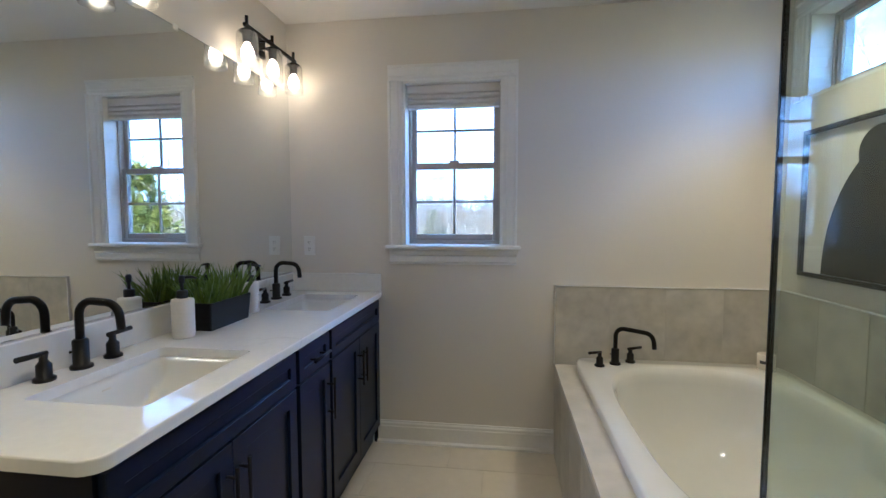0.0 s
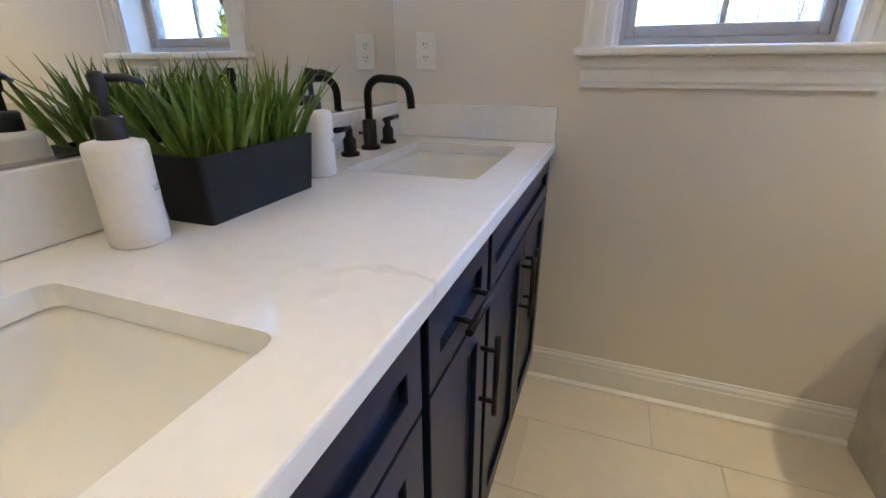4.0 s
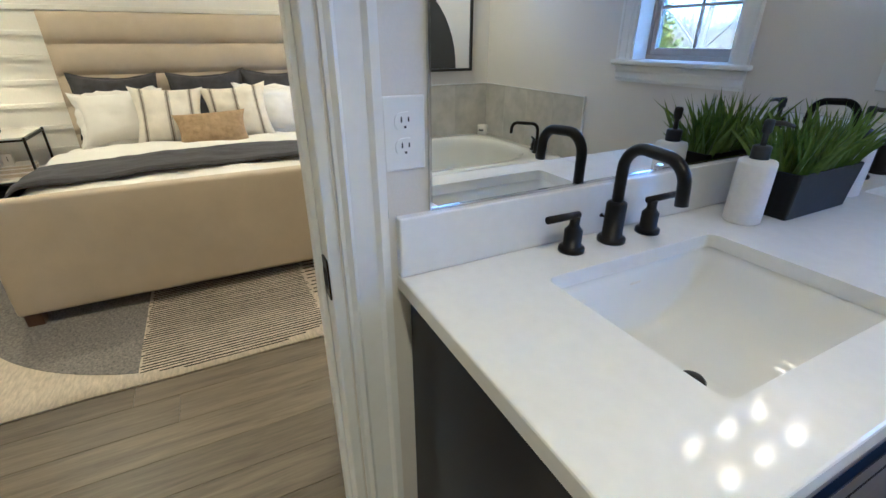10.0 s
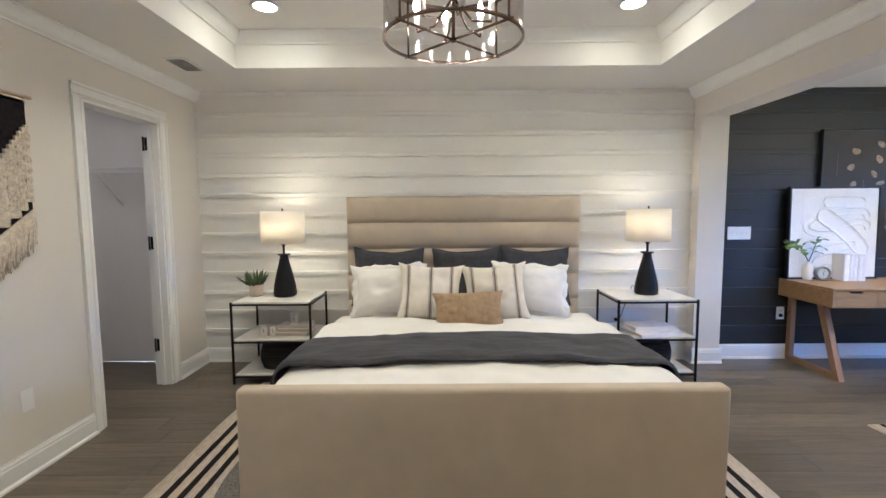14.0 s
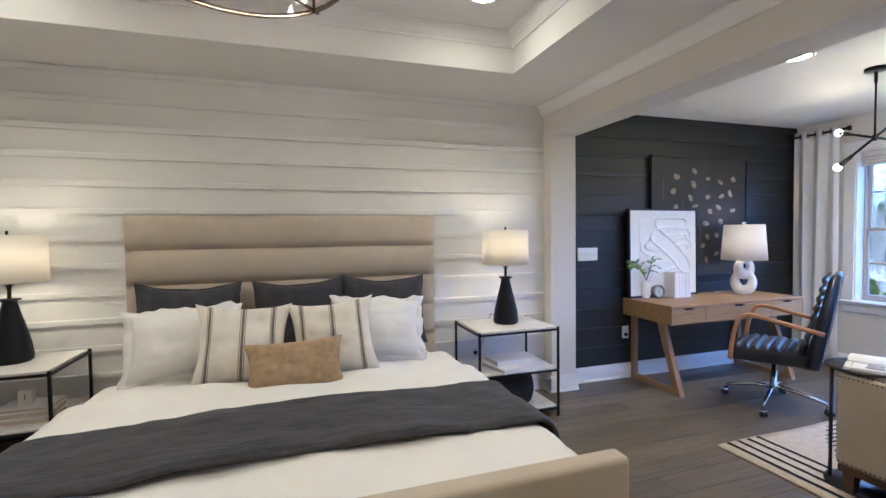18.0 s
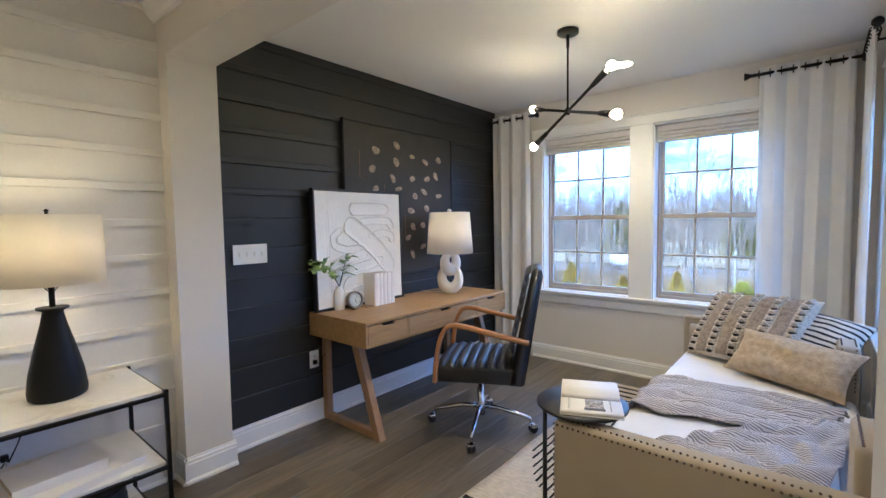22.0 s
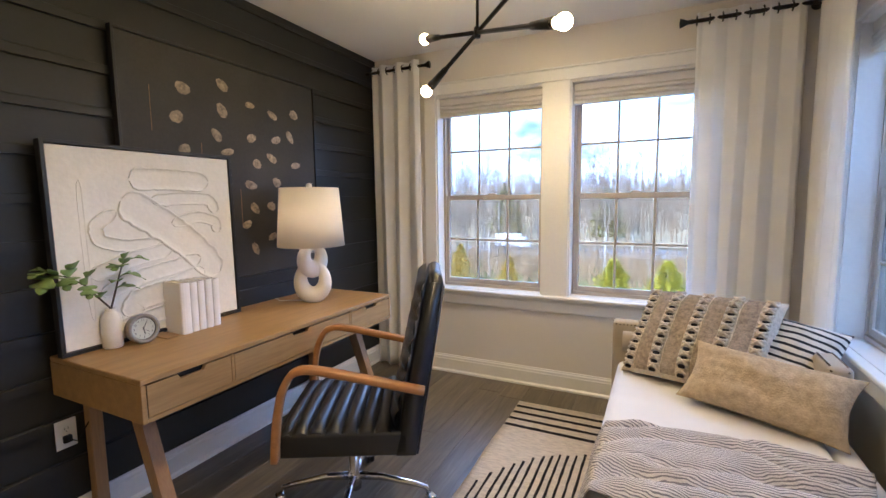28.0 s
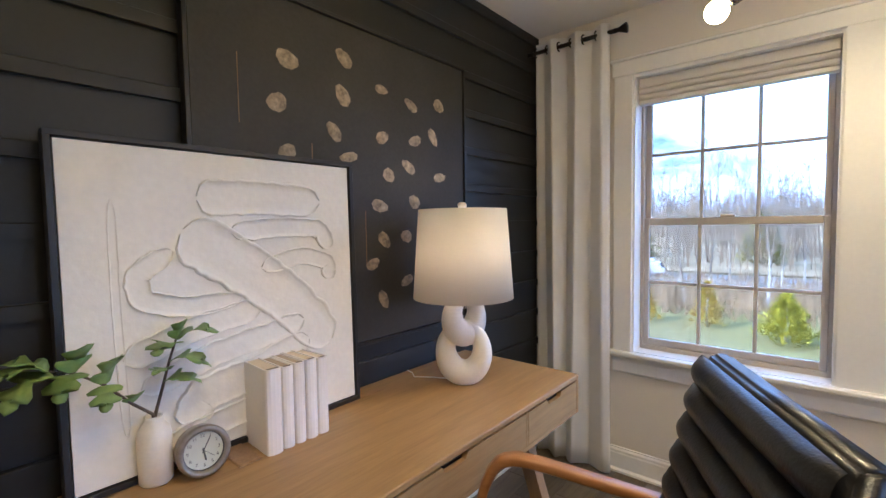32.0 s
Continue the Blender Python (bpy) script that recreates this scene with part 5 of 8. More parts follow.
def bm_pillow(w, h, t, seed, pinch=0.07, flange=0.0, n=26, sag=0.0):
    """A soft pillow: w across, h up, t thick, lying in the xz plane round its own middle."""
    bm = bmesh.new()
    for side in (-1, 1):
        def at(u, v, side=side):
            a, b = 2 * u - 1, 2 * v - 1
            ex = 1 - pinch * (1 - b * b) * abs(a) ** 3
            ez = 1 - pinch * (1 - a * a) * abs(b) ** 3
            x, z = a * ex * w / 2, b * ez * h / 2
            f = (max(0, 1 - abs(a) ** 2.6) * max(0, 1 - abs(b) ** 2.6)) ** 0.5
            y = side * (t / 2 * f + 0.003) + lift(a * 1.5, b * 1.5, 0.02 * f, 1.3, seed) + lift(a * 5, b * 5, 0.008 * f, 1.0, seed + 3)
            z -= sag * (1 - a * a) * max(0, b) * 0.5
            return Vector((x, y, z))
        bm_grid(n, n, at, bm)
    if flange:
        ring_in, ring_out = [], []
        m = 4 * 16
        for k in range(m):
            q = 4 * k / m
            e, f = int(q), q - int(q)
            a, b = ((-1 + 2 * f, -1), (1, -1 + 2 * f), (1 - 2 * f, 1), (-1, 1 - 2 * f))[e]
            ex, ez = 1 - pinch * (1 - b * b) * abs(a) ** 3, 1 - pinch * (1 - a * a) * abs(b) ** 3
            p = Vector((a * ex * w / 2, 0, b * ez * h / 2 - sag * (1 - a * a) * max(0, b) * 0.5))
            o = Vector((a, 0, b)) * flange
            o *= 1 - 0.4 * abs(a * b) ** 3 + 0.22 * math.sin(k * 0.9 + seed * 2) + 0.12 * math.sin(k * 2.3 + seed)
            ww = flange * (0.36 * math.sin(k * 1.3 + seed) + 0.17 * math.sin(k * 2.9))
            ring_in.append((p * 0.99 + Vector((0, -0.003, 0)), p * 0.99 + Vector((0, 0.003, 0))))
            ring_out.append((p + o + Vector((0, ww - 0.002, 0)), p + o + Vector((0, ww + 0.002, 0))))
        vi = [[bm.verts.new(c) for c in pr] for pr in ring_in]
        vo = [[bm.verts.new(c) for c in pr] for pr in ring_out]
        for k in range(m):
            j = (k + 1) % m
            bm.faces.new((vi[k][0], vi[j][0], vo[j][0], vo[k][0])).smooth = True
            bm.faces.new((vi[k][1], vo[k][1], vo[j][1], vi[j][1])).smooth = True
            bm.faces.new((vo[k][0], vo[j][0], vo[j][1], vo[k][1])).smooth = True
    bmesh.ops.remove_doubles(bm, verts=list(bm.verts), dist=0.0002)
    return bm


def pillow(name, m, w, h, t, material, label, seed, group, pinch=0.07, flange=0.0, sag=0.0):
    ob = part(name, bm_pillow(w, h, t, seed, pinch, flange, sag=sag), material, smooth=True)
    ob.matrix_world = m
    return tagged(ob, label, "pillow", group)


M_STRIPE = mat("cream_pillow_cloth", (0.77, 0.72, 0.63), 0.92, vary=0.06, scale=12, fine=260, bump=0.4, spec=0.1)


def lean_pose(x, y, z, tilt, rz=0, roll=0):
    return pose(x, y, z, 0, 0, 90 + rz) @ pose(0, 0, 0, -tilt, roll, 0)


PZ = BEDTOP + 0.035
px = WX + 0.22
for y, s, r, rl in ((-0.2, 1.0, 2, 1), (0.49, 2.0, -2, -2), (1.07, 3.0, 4, 2)):
    pillow("euro_pillow", lean_pose(px, y, PZ + 0.225, 14, r, rl), 0.61, 0.50, 0.18, M_CHAR, "charcoal grey square pillow leaning on the headboard", s, "bed pillows", 0.09, 0.012, 0.06)
for y, s, r, rl in ((-0.14, 4.0, 3, -2), (0.95, 5.0, -3, 3)):
    pillow("white_pillow", lean_pose(px + 0.40, y, PZ + 0.17, 26, r, rl), 0.56, 0.38, 0.27, M_SHEET, "white cotton pillow with a ruffled flange", s, "bed pillows", 0.11, 0.04)
M_STRIPE_D = mat("taupe_stripe_yarn", (0.20, 0.165, 0.135), 0.95, vary=0.2, scale=40, fine=200, bump=0.4)
STRIPE_X = (-0.17, 0.0, 0.155)
for y, s, r, rl in ((0.18, 6.0, 2, 3), (0.66, 7.0, -3, -4)):
    p = pillow("striped_pillow", lean_pose(px + 0.60, y, PZ + 0.18, 26, r, rl), 0.5, 0.47, 0.19, M_STRIPE, "cream square pillow with dark brown stripes", s, "bed pillows", 0.17)
    for sx in STRIPE_X:
        for d, wd in ((-0.0125, 0.0035), (0.0, 0.0135), (0.0125, 0.0035)):
            b = bmesh.new()
            for side in (-1, 1):
                def strip(u, v, side=side):
                    a, c = 2 * (sx + d + wd * (u - 0.5)) / 0.5, 2 * v - 1
                    c *= 0.985
                    f = (max(0, 1 - abs(a) ** 2.6) * max(0, 1 - abs(c) ** 2.6)) ** 0.5
                    ez = 1 - 0.17 * (1 - a * a) * abs(c) ** 3
                    return Vector((a * (1 - 0.17 * (1 - c * c) * abs(a) ** 3) * 0.25, side * (0.095 * f + 0.0042) + lift(a * 1.5, c * 1.5, 0.02 * f, 1.3, s) + lift(a * 5, c * 5, 0.008 * f, 1.0, s + 3), c * ez * 0.235))
                bm_grid(1, 26, strip, b)
            part("stripe", b, M_STRIPE_D, p)
pillow("lumbar_pillow", lean_pose(px + 0.82, 0.45, PZ + 0.10, 30, 0, -2), 0.50, 0.28, 0.15, M_TAN, "tan woven rectangular pillow in front of the striped ones", 9.0, "bed pillows", 0.12)


# nightstands and what stands on them
def nightstand(x, y, label):
    e = thing("nightstand", x, y, 0, 0, label, "nightstand", "nightstands")
    D, W, H = 0.245, 0.315, 0.665
    for sx in (-1, 1):
        for sy in (-1, 1):
            part("leg", bm_box(sx * D - 0.008, sx * D + 0.008, sy * W - 0.008, sy * W + 0.008, 0, H + 0.006, 0.0015, 1), M_BLACK, e)
    for k, z in enumerate((H, 0.36, 0.075)):
        for sx in (-1, 1):
            part("rail", bm_box(sx * D - 0.007, sx * D + 0.007, -W + 0.008, W - 0.008, z - 0.022, z - 0.008), M_BLACK, e)
        for sy in (-1, 1):
            part("rail", bm_box(-D + 0.008, D - 0.008, sy * W - 0.007, sy * W + 0.007, z - 0.022, z - 0.008), M_BLACK, e)
        part("shelf" if k else "tabletop", bm_box(-D + 0.009, D - 0.009, -W + 0.009, W - 0.009, z - 0.0078, z + 0.006, 0.002, 1), M_MARBLE, e, "pale marble slab")
    return e


NSX = -5.175
NS1, NS2 = -1.105, 1.985
nightstand(NSX, NS1, "black metal nightstand with three pale marble shelves")
nightstand(NSX, NS2, "black metal nightstand with three pale marble shelves near the opening")


def bedside_lamp(x, y, label):
    e = thing("table_lamp", x, y, 0.671, 0, label, "table lamp", "bedside lamps")
    part("base", bm_lathe([(0, 0), (0.085, 0), (0.094, 0.008), (0.096, 0.03), (0.088, 0.10), (0.066, 0.20), (0.043, 0.29), (0.034, 0.335), (0.033, 0.345), (0.052, 0.352), (0.052, 0.36), (0, 0.36)], 40), M_BLKCER, e, "tall matte black ceramic base")
    part("neck", bm_lathe([(0.010, 0.36), (0.010, 0.43), (0.015, 0.44), (0.015, 0.48), (0, 0.48)], 12), M_BLACK, e)
    sh = part("shade", bm_lathe([(0.178, 0.455), (0.174, 0.722)], 48), M_SHADE, e, "white linen drum shade lit from inside")
    sh.modifiers.new("thickness", "SOLIDIFY").thickness = 0.002
    part("bulb", bm_lathe([(0, 0.50), (0.02, 0.504), (0.034, 0.525), (0.042, 0.56), (0.042, 0.63), (0.028, 0.665), (0, 0.68)], 16), M_BULB_L, e, "lit warm bulb")
    part("harp", bm_tube([(0, 0.0, 0.41), (0, 0.045, 0.47), (0, 0.05, 0.56), (0, 0.02, 0.66), (0, 0, 0.70), (0, -0.02, 0.66), (0, -0.05, 0.56), (0, -0.045, 0.47), (0, 0, 0.41)], 0.002, 6), M_BLACK, e)
    part("spider", bm_tube([(-0.173, 0, 0.71), (0.173, 0, 0.71)], 0.002, 6), M_BLACK, e)
    part("spider", bm_tube([(0, -0.173, 0.71), (0, 0.173, 0.71)], 0.002, 6), M_BLACK, e)
    part("finial", bm_lathe([(0.006, 0.70), (0.006, 0.735), (0.009, 0.74), (0, 0.748)], 10), M_BLACK, e)
    return e


bedside_lamp(-5.22, -1.085, "black ceramic lamp with a lit white drum shade on the nightstand")
bedside_lamp(-5.20, 2.005, "black ceramic lamp with lit white drum shade near the opening")

pp = thing("potted_succulent", -5.22, -1.335, 0.671, 0, "small green succulent in a beige ceramic pot", "potted plant")
part("pot", bm_lathe([(0, 0), (0.048, 0), (0.053, 0.006), (0.056, 0.10), (0.052, 0.10), (0.05, 0.085), (0, 0.085)], 28), mat("beige_ceramic", (0.60, 0.50, 0.39), 0.6, vary=0.06, scale=20, fine=120, bump=0.15), pp)
M_SUCC = mat("succulent_leaf", (0.07, 0.10, 0.03), 0.5, vary=0.2, scale=20, fine=80)
rs = random.Random(3)
for k in range(26):
    a, el = k * 2.4, 0.5 + 0.9 * (k % 5) / 5
    d = Vector((math.cos(a) * math.cos(el), math.sin(a) * math.cos(el), math.sin(el)))
    p0 = Vector((0.02 * math.cos(a), 0.02 * math.sin(a), 0.082))
    ln = rs.uniform(0.09, 0.15)
    part("leaf", bm_tube([p0, p0 + d * ln * 0.4, p0 + d * ln * 0.8 + Vector((0, 0, 0.012)), p0 + d * ln + Vector((0, 0, 0.022))], [0.007, 0.0115, 0.009, 0.002], 7), M_SUCC, pp)


def basket(x, y, label):
    e = thing("woven_basket", x, y, 0.082, 0, label, "basket", "baskets")
    for k in range(9):
        z = 0.012 + 0.0225 * k
        g = 1 - 0.10 * abs(k - 4) ** 2 / 16
        part("coil", bm_tube([(0.15 * g * math.copysign(abs(math.cos(a)) ** 0.8, math.cos(a)), 0.185 * g * math.copysign(abs(math.sin(a)) ** 0.7, math.sin(a)), z) for a in [2 * math.pi * q / 40 for q in range(40)]], 0.0125, 8, closed=True), M_BASKET, e)
    part("lining", bm_prism([(0.14 * math.copysign(abs(math.cos(a)) ** 0.8, math.cos(a)), 0.175 * math.copysign(abs(math.sin(a)) ** 0.7, math.sin(a))) for a in [2 * math.pi * q / 32 for q in range(32)]], 0.0, 0.17), M_SLOT, e)
    return e


M_BASKET = mat("black_rope", (0.016, 0.015, 0.016), 0.85, vary=0.3, scale=30, fine=150, bump=0.9)
basket(NSX, NS1 + 0.02, "black woven rope basket on the bottom shelf of the nightstand")
basket(NSX, NS2 + 0.02, "black woven rope basket on the nightstand's bottom shelf near the opening")


def book(m, l, w, t, label, cover=None):
    """A closed book lying flat: l along x, w along y."""
    e = new("book")
    e.matrix_world = m
    tagged(e, label, "book", "books")
    cover = cover or M_PAPER
    part("cover", bm_box(-l / 2, l / 2, -w / 2, w / 2, 0, 0.0025), cover, e)
    part("cover", bm_box(-l / 2, l / 2, -w / 2, w / 2, t - 0.0025, t), cover, e)
    part("spine", bm_box(-l / 2, l / 2, w / 2 - 0.003, w / 2, 0.0025, t - 0.0025), cover, e)
    part("page_block", bm_box(-l / 2 + 0.004, l / 2 - 0.004, -w / 2 + 0.005, w / 2 - 0.003, 0.0026, t - 0.0026), M_PAGES, e)
    return e


SH = 0.367
book(pose(-5.12, NS1 + 0.13, SH, 0, 0, 86), 0.28, 0.2, 0.03, "white book lying on the nightstand shelf")
book(pose(-5.13, NS1 + 0.135, SH + 0.0305, 0, 0, 92), 0.27, 0.19, 0.03, "white book stacked on another")
book(pose(-5.13, NS1 + 0.14, SH + 0.061, 0, 0, 89), 0.25, 0.18, 0.022, "thin white book on top of the stack")
book(pose(-5.08, NS2 + 0.02, SH, 0, 0, -75), 0.40, 0.27, 0.03, "large white book lying on the nightstand shelf")
book(pose(-5.10, NS2 - 0.02, SH + 0.0305, 0, 0, -85), 0.28, 0.2, 0.036, "smaller white book on top of a large one")


def block(x, y, z, s, h, label):
    e = thing("ceramic_block", x, y, z, 12, label, "ornament", "ornaments")
    part("body", bm_box(-s / 2, s / 2, -s / 2, s / 2, 0, h, 0.006, 2), M_CERAMIC, e)
    for k in range(3):
        part("mark", bm_box(s / 2 + 0.0001, s / 2 + 0.0006, -0.003, 0.003, 0.03 + 0.012 * k, 0.038 + 0.012 * k), M_INK, e)


block(-5.06, NS1 - 0.11, SH, 0.06, 0.085, "white square ceramic block on the shelf")
block(-5.06, NS1 - 0.035, SH, 0.05, 0.08, "white square ceramic block beside the books")
block(-5.13, NS1 + 0.12, SH + 0.083, 0.065, 0.085, "white ceramic block on top of the book stack")
cable = thing("lamp_cord", 0, 0, 0, 0, "thin black lamp cord behind the nightstand", "cord")
part("cord", bm_tube([(WX + 0.012, 1.86, 0.355), (WX + 0.03, 1.84, 0.33), (WX + 0.035, 1.80, 0.25), (WX + 0.04, 1.78, 0.12), (WX + 0.05, 1.84, 0.03), (WX + 0.05, 2.0, 0.006)], 0.003, 6), M_BLACK, cable)


# rugs
def rug_disc(x0, x1, y0, y1, cx, cy, r, ylo, yhi, n=40):
    """The slice of a disc between two lines across y."""
    pts = []
    a0 = math.asin(max(-1, min(1, (ylo - cy) / r)))
    a1 = math.asin(max(-1, min(1, (yhi - cy) / r)))
    for k in range(n + 1):
        a = a0 + (a1 - a0) * k / n
        pts.append((cx + r * math.cos(a), cy + r * math.sin(a)))
    for k in range(n + 1):
        a = a1 + (a0 - a1) * k / n
        pts.append((cx - r * math.cos(a), cy + r * math.sin(a)))
    return pts


def weave_lines(e, cx, cy, r, ylo, yhi, step, wd, z, seed, along="y"):
    """Thin dark lines laid across a slice of the disc."""
    rr = random.Random(seed)
    x = cx - r + step
    while x < cx + r - 0.01:
        hgt = math.sqrt(max(0, r * r - (x - cx) ** 2))
        a, c = max(ylo, cy - hgt), min(yhi, cy + hgt)
        if c - a > 0.02:
            a += rr.uniform(0, 0.02)
            c -= rr.uniform(0, 0.02)
            m = max(1, int((c - a) / 0.05))
            b = bmesh.new()
            prev = None
            for k in range(m + 1):
                y = a + (c - a) * k / m
                j = rr.uniform(-0.0015, 0.0015)
                w2 = wd * rr.uniform(0.8, 1.2) / 2
                cur = [b.verts.new((x - w2 + j, y, z)), b.verts.new((x + j, y, z + 0.0015)), b.verts.new((x + w2 + j, y, z))]
                if prev:
                    b.faces.new((prev[0], prev[1], cur[1], cur[0]))
                    b.faces.new((prev[1], prev[2], cur[2], cur[1]))
                prev = cur
            part("woven_line", b, M_RUGBLK, e)
        x += step * rr.uniform(0.9, 1.1)


def rug(name, x0, x1, y0, y1, cx, cy, r, cuts, stripes, label, seed, fine):
    e = thing(name, 0, 0, 0, 0, label, "rug")
    t = 0.011

    def at(u, v):
        x, y = x0 + (x1 - x0) * u, y0 + (y1 - y0) * v
        return Vector((x + 0.004 * math.sin(y * 9) * (u in (0, 1)), y + 0.004 * math.sin(x * 8) * (v in (0, 1)), t))
    b = bm_grid(24, 24, at)
    ob = part("rug_field", b, M_RUG, e, "cream wool field")
    md = ob.modifiers.new("thickness", "SOLIDIFY")
    md.thickness, md.offset = 0.010, -1
    for y, w in stripes:
        part("stripe", bm_grid(60, 1, lambda u, v: Vector((x0 + 0.006 + (x1 - x0 - 0.012) * u, y - w / 2 + w * v + 0.003 * noise.noise(Vector((u * 40, y * 9, v * 3))), t + 0.0015))), M_RUGBLK, e)
    if fine:
        part("tweed_patch", bm_prism(rug_disc(x0, x1, y0, y1, cx, cy, r, cy - r, cuts[0]), t + 0.0005, t + 0.003), M_TWEED, e, "grey tweed patch of the rug's circle")
        weave_lines(e, cx, cy, r, cuts[0], cuts[1], 0.021, 0.009, t + 0.001, seed)
        weave_lines(e, cx, cy, r, cuts[1], cy + r, 0.046, 0.013, t + 0.001, seed + 1)
    else:
        weave_lines(e, cx, cy, r, cy - r, cy + r, 0.040, 0.013, t + 0.001, seed)
    return e


rug("bedroom_rug", -4.95, -2.49, -1.185, 1.885, -3.72, 0.35, 1.215, (-0.045, 0.775), [(s * q + 0.35, 0.036) for s in (-1, 1) for q in (1.435, 1.352, 1.268)], "cream wool rug with black stripes beneath the bed", 21, True)
rug("sitting_rug", -4.18, -2.74, 2.985, 5.295, -3.44, 4.14, 0.72, (), [(s * q + 4.14, 0.03) for s in (-1, 1) for q in (1.075, 0.99, 0.905, 0.82)], "cream wool rug with black end stripes under the daybed", 31, False)

# dresser
dr = thing("dresser", -1.70, 1.42, 0, 0, "pale oak dresser against the wall beside the doorway", "dresser")
part("top", bm_box(-0.25, 0.262, -0.64, 0.64, 0.965, 1.0, 0.004, 1), M_DRESS, dr)
part("body", bm_box(-0.24, 0.26, -0.625, 0.625, 0.08, 0.964), M_DRESS, dr)
part("plinth", bm_box(-0.21, 0.25, -0.6, 0.6, 0.0, 0.079), M_DRESS, dr)
for k in range(3):
    for j in (-1, 1):
        a, b = sorted((j * 0.006, j * 0.61))
        d = part("drawer", bm_box(-0.255, -0.24, a, b, 0.10 + 0.287 * k, 0.377 + 0.287 * k, 0.003, 1), M_DRESS, dr)
        part("pull", bm_tube([(-0.262, j * 0.31 - 0.06, 0.24 + 0.287 * k), (-0.262, j * 0.31 + 0.06, 0.24 + 0.287 * k)], 0.006, 8), M_BLACK, d)

# wall hanging
wh = thing("woven_wall_hanging", -3.595, SY, 0, 180, "black and cream woven wall hanging with a long fringe", "wall hanging")
part("dowel", bm_tube([(-0.255, -0.022, 1.995), (0.255, -0.022, 2.0)], 0.009, 10), mat("pale_dowel", (0.55, 0.44, 0.30), 0.6, vary=0.1, scale=20), wh)
M_WOOL = mat("cream_tufted_wool", (0.68, 0.60, 0.48), 0.98, vary=0.12, scale=40, fine=120, bump=1.0, spec=0.05)


def woven(u):
    """Heights of the pattern's edges at a column: top of cream, foot of cream, foot of cloth."""
    a = abs(u)
    return (1.85 if a > 0.20 else 1.60 + 0.25 * (a / 0.20)), (1.45 if a > 0.185 else 1.405 if a > 0.135 else 1.365 if a > 0.085 else 1.32), 1.245 + 0.15 * a / 0.22


cols = 22
for nm, material, lo, hi, dep in (("black_band", M_RUGBLK, 0, 9, 0.012), ("cream_panel", M_WOOL, 1, 0, 0.024), ("black_chevron", M_RUGBLK, 2, 1, 0.012)):
    low, high = [], []
    for k in range(cols):
        u = -0.22 + 0.02 * (k + 0.5)
        row_ = woven(u)
        low += [(u - 0.01, row_[lo]), (u + 0.01, row_[lo])]
        high += [(u - 0.01, 1.98 if hi == 9 else row_[hi]), (u + 0.01, 1.98 if hi == 9 else row_[hi])]
    b = bmesh.new()
    front, back = [], []
    for (u, z0_), (_, z1_) in zip(low, high):
        front.append([b.verts.new((u, -0.006 - dep + (lift(u * 40, (z0_ + (z1_ - z0_) * q / 24) * 40, 0.012, 1.0, 4.0) if nm == "cream_panel" and 0 < q < 24 else 0), z0_ + (z1_ - z0_) * q / 24)) for q in range(25)])
        back.append([b.verts.new((u, -0.006, z0_ + (z1_ - z0_) * q / 24)) for q in range(25)])
    for i in range(len(front) - 1):
        for q in range(24):
            b.faces.new((front[i][q], front[i + 1][q], front[i + 1][q + 1], front[i][q + 1]))
        for q in (0, 24):
            b.faces.new((front[i][q], front[i + 1][q], back[i + 1][q], back[i][q]))
    for i in (0, len(front) - 1):
        for q in range(24):
            b.faces.new((front[i][q], front[i][q + 1], back[i][q + 1], back[i][q]))
    part(nm, b, material, wh)
part("top_band", bm_box(-0.225, 0.225, -0.018, -0.004, 1.965, 1.992), M_WOOL, wh)
b = bmesh.new()
rf = random.Random(9)
for k in range(88):
    u = -0.218 + 0.436 * k / 87
    z = 1.25 + 0.15 * abs(u) / 0.22
    ln = 0.19 + rf.uniform(-0.02, 0.02)
    bm_tube([(u, -0.02, z + 0.012), (u + rf.uniform(-0.004, 0.004), -0.034, z - ln * 0.4), (u + rf.uniform(-0.008, 0.008), -0.022, z - ln * 0.8), (u + rf.uniform(-0.012, 0.012), -0.02, z - ln)], [0.006, 0.0052, 0.0045, 0.002], 5, bm=b)
part("fringe", b, M_WOOL, wh, "long cream fringe")

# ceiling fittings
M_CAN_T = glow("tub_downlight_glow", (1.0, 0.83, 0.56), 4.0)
# lens of the unseen downlight added near the bathroom doorway
M_CAN_B = glow("added_downlight_glow", (1.0, 0.83, 0.56), 3.0)
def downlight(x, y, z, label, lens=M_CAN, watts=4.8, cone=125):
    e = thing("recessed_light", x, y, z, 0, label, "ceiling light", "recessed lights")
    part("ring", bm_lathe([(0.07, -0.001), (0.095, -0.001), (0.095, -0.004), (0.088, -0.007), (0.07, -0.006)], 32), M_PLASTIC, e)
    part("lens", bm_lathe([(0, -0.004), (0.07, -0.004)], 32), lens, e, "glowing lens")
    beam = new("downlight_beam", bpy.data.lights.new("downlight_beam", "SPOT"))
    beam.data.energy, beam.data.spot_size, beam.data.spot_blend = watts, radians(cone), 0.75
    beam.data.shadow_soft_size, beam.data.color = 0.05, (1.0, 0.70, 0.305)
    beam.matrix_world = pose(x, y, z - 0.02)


# the pair at x = -2.48 is unseen, added to brighten footboard and floor
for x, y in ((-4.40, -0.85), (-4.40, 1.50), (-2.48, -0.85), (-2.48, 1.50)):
    downlight(x, y, TRAY, "lit recessed downlight in the tray ceiling, the east pair added unseen")
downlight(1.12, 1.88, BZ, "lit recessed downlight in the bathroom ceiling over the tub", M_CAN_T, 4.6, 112)
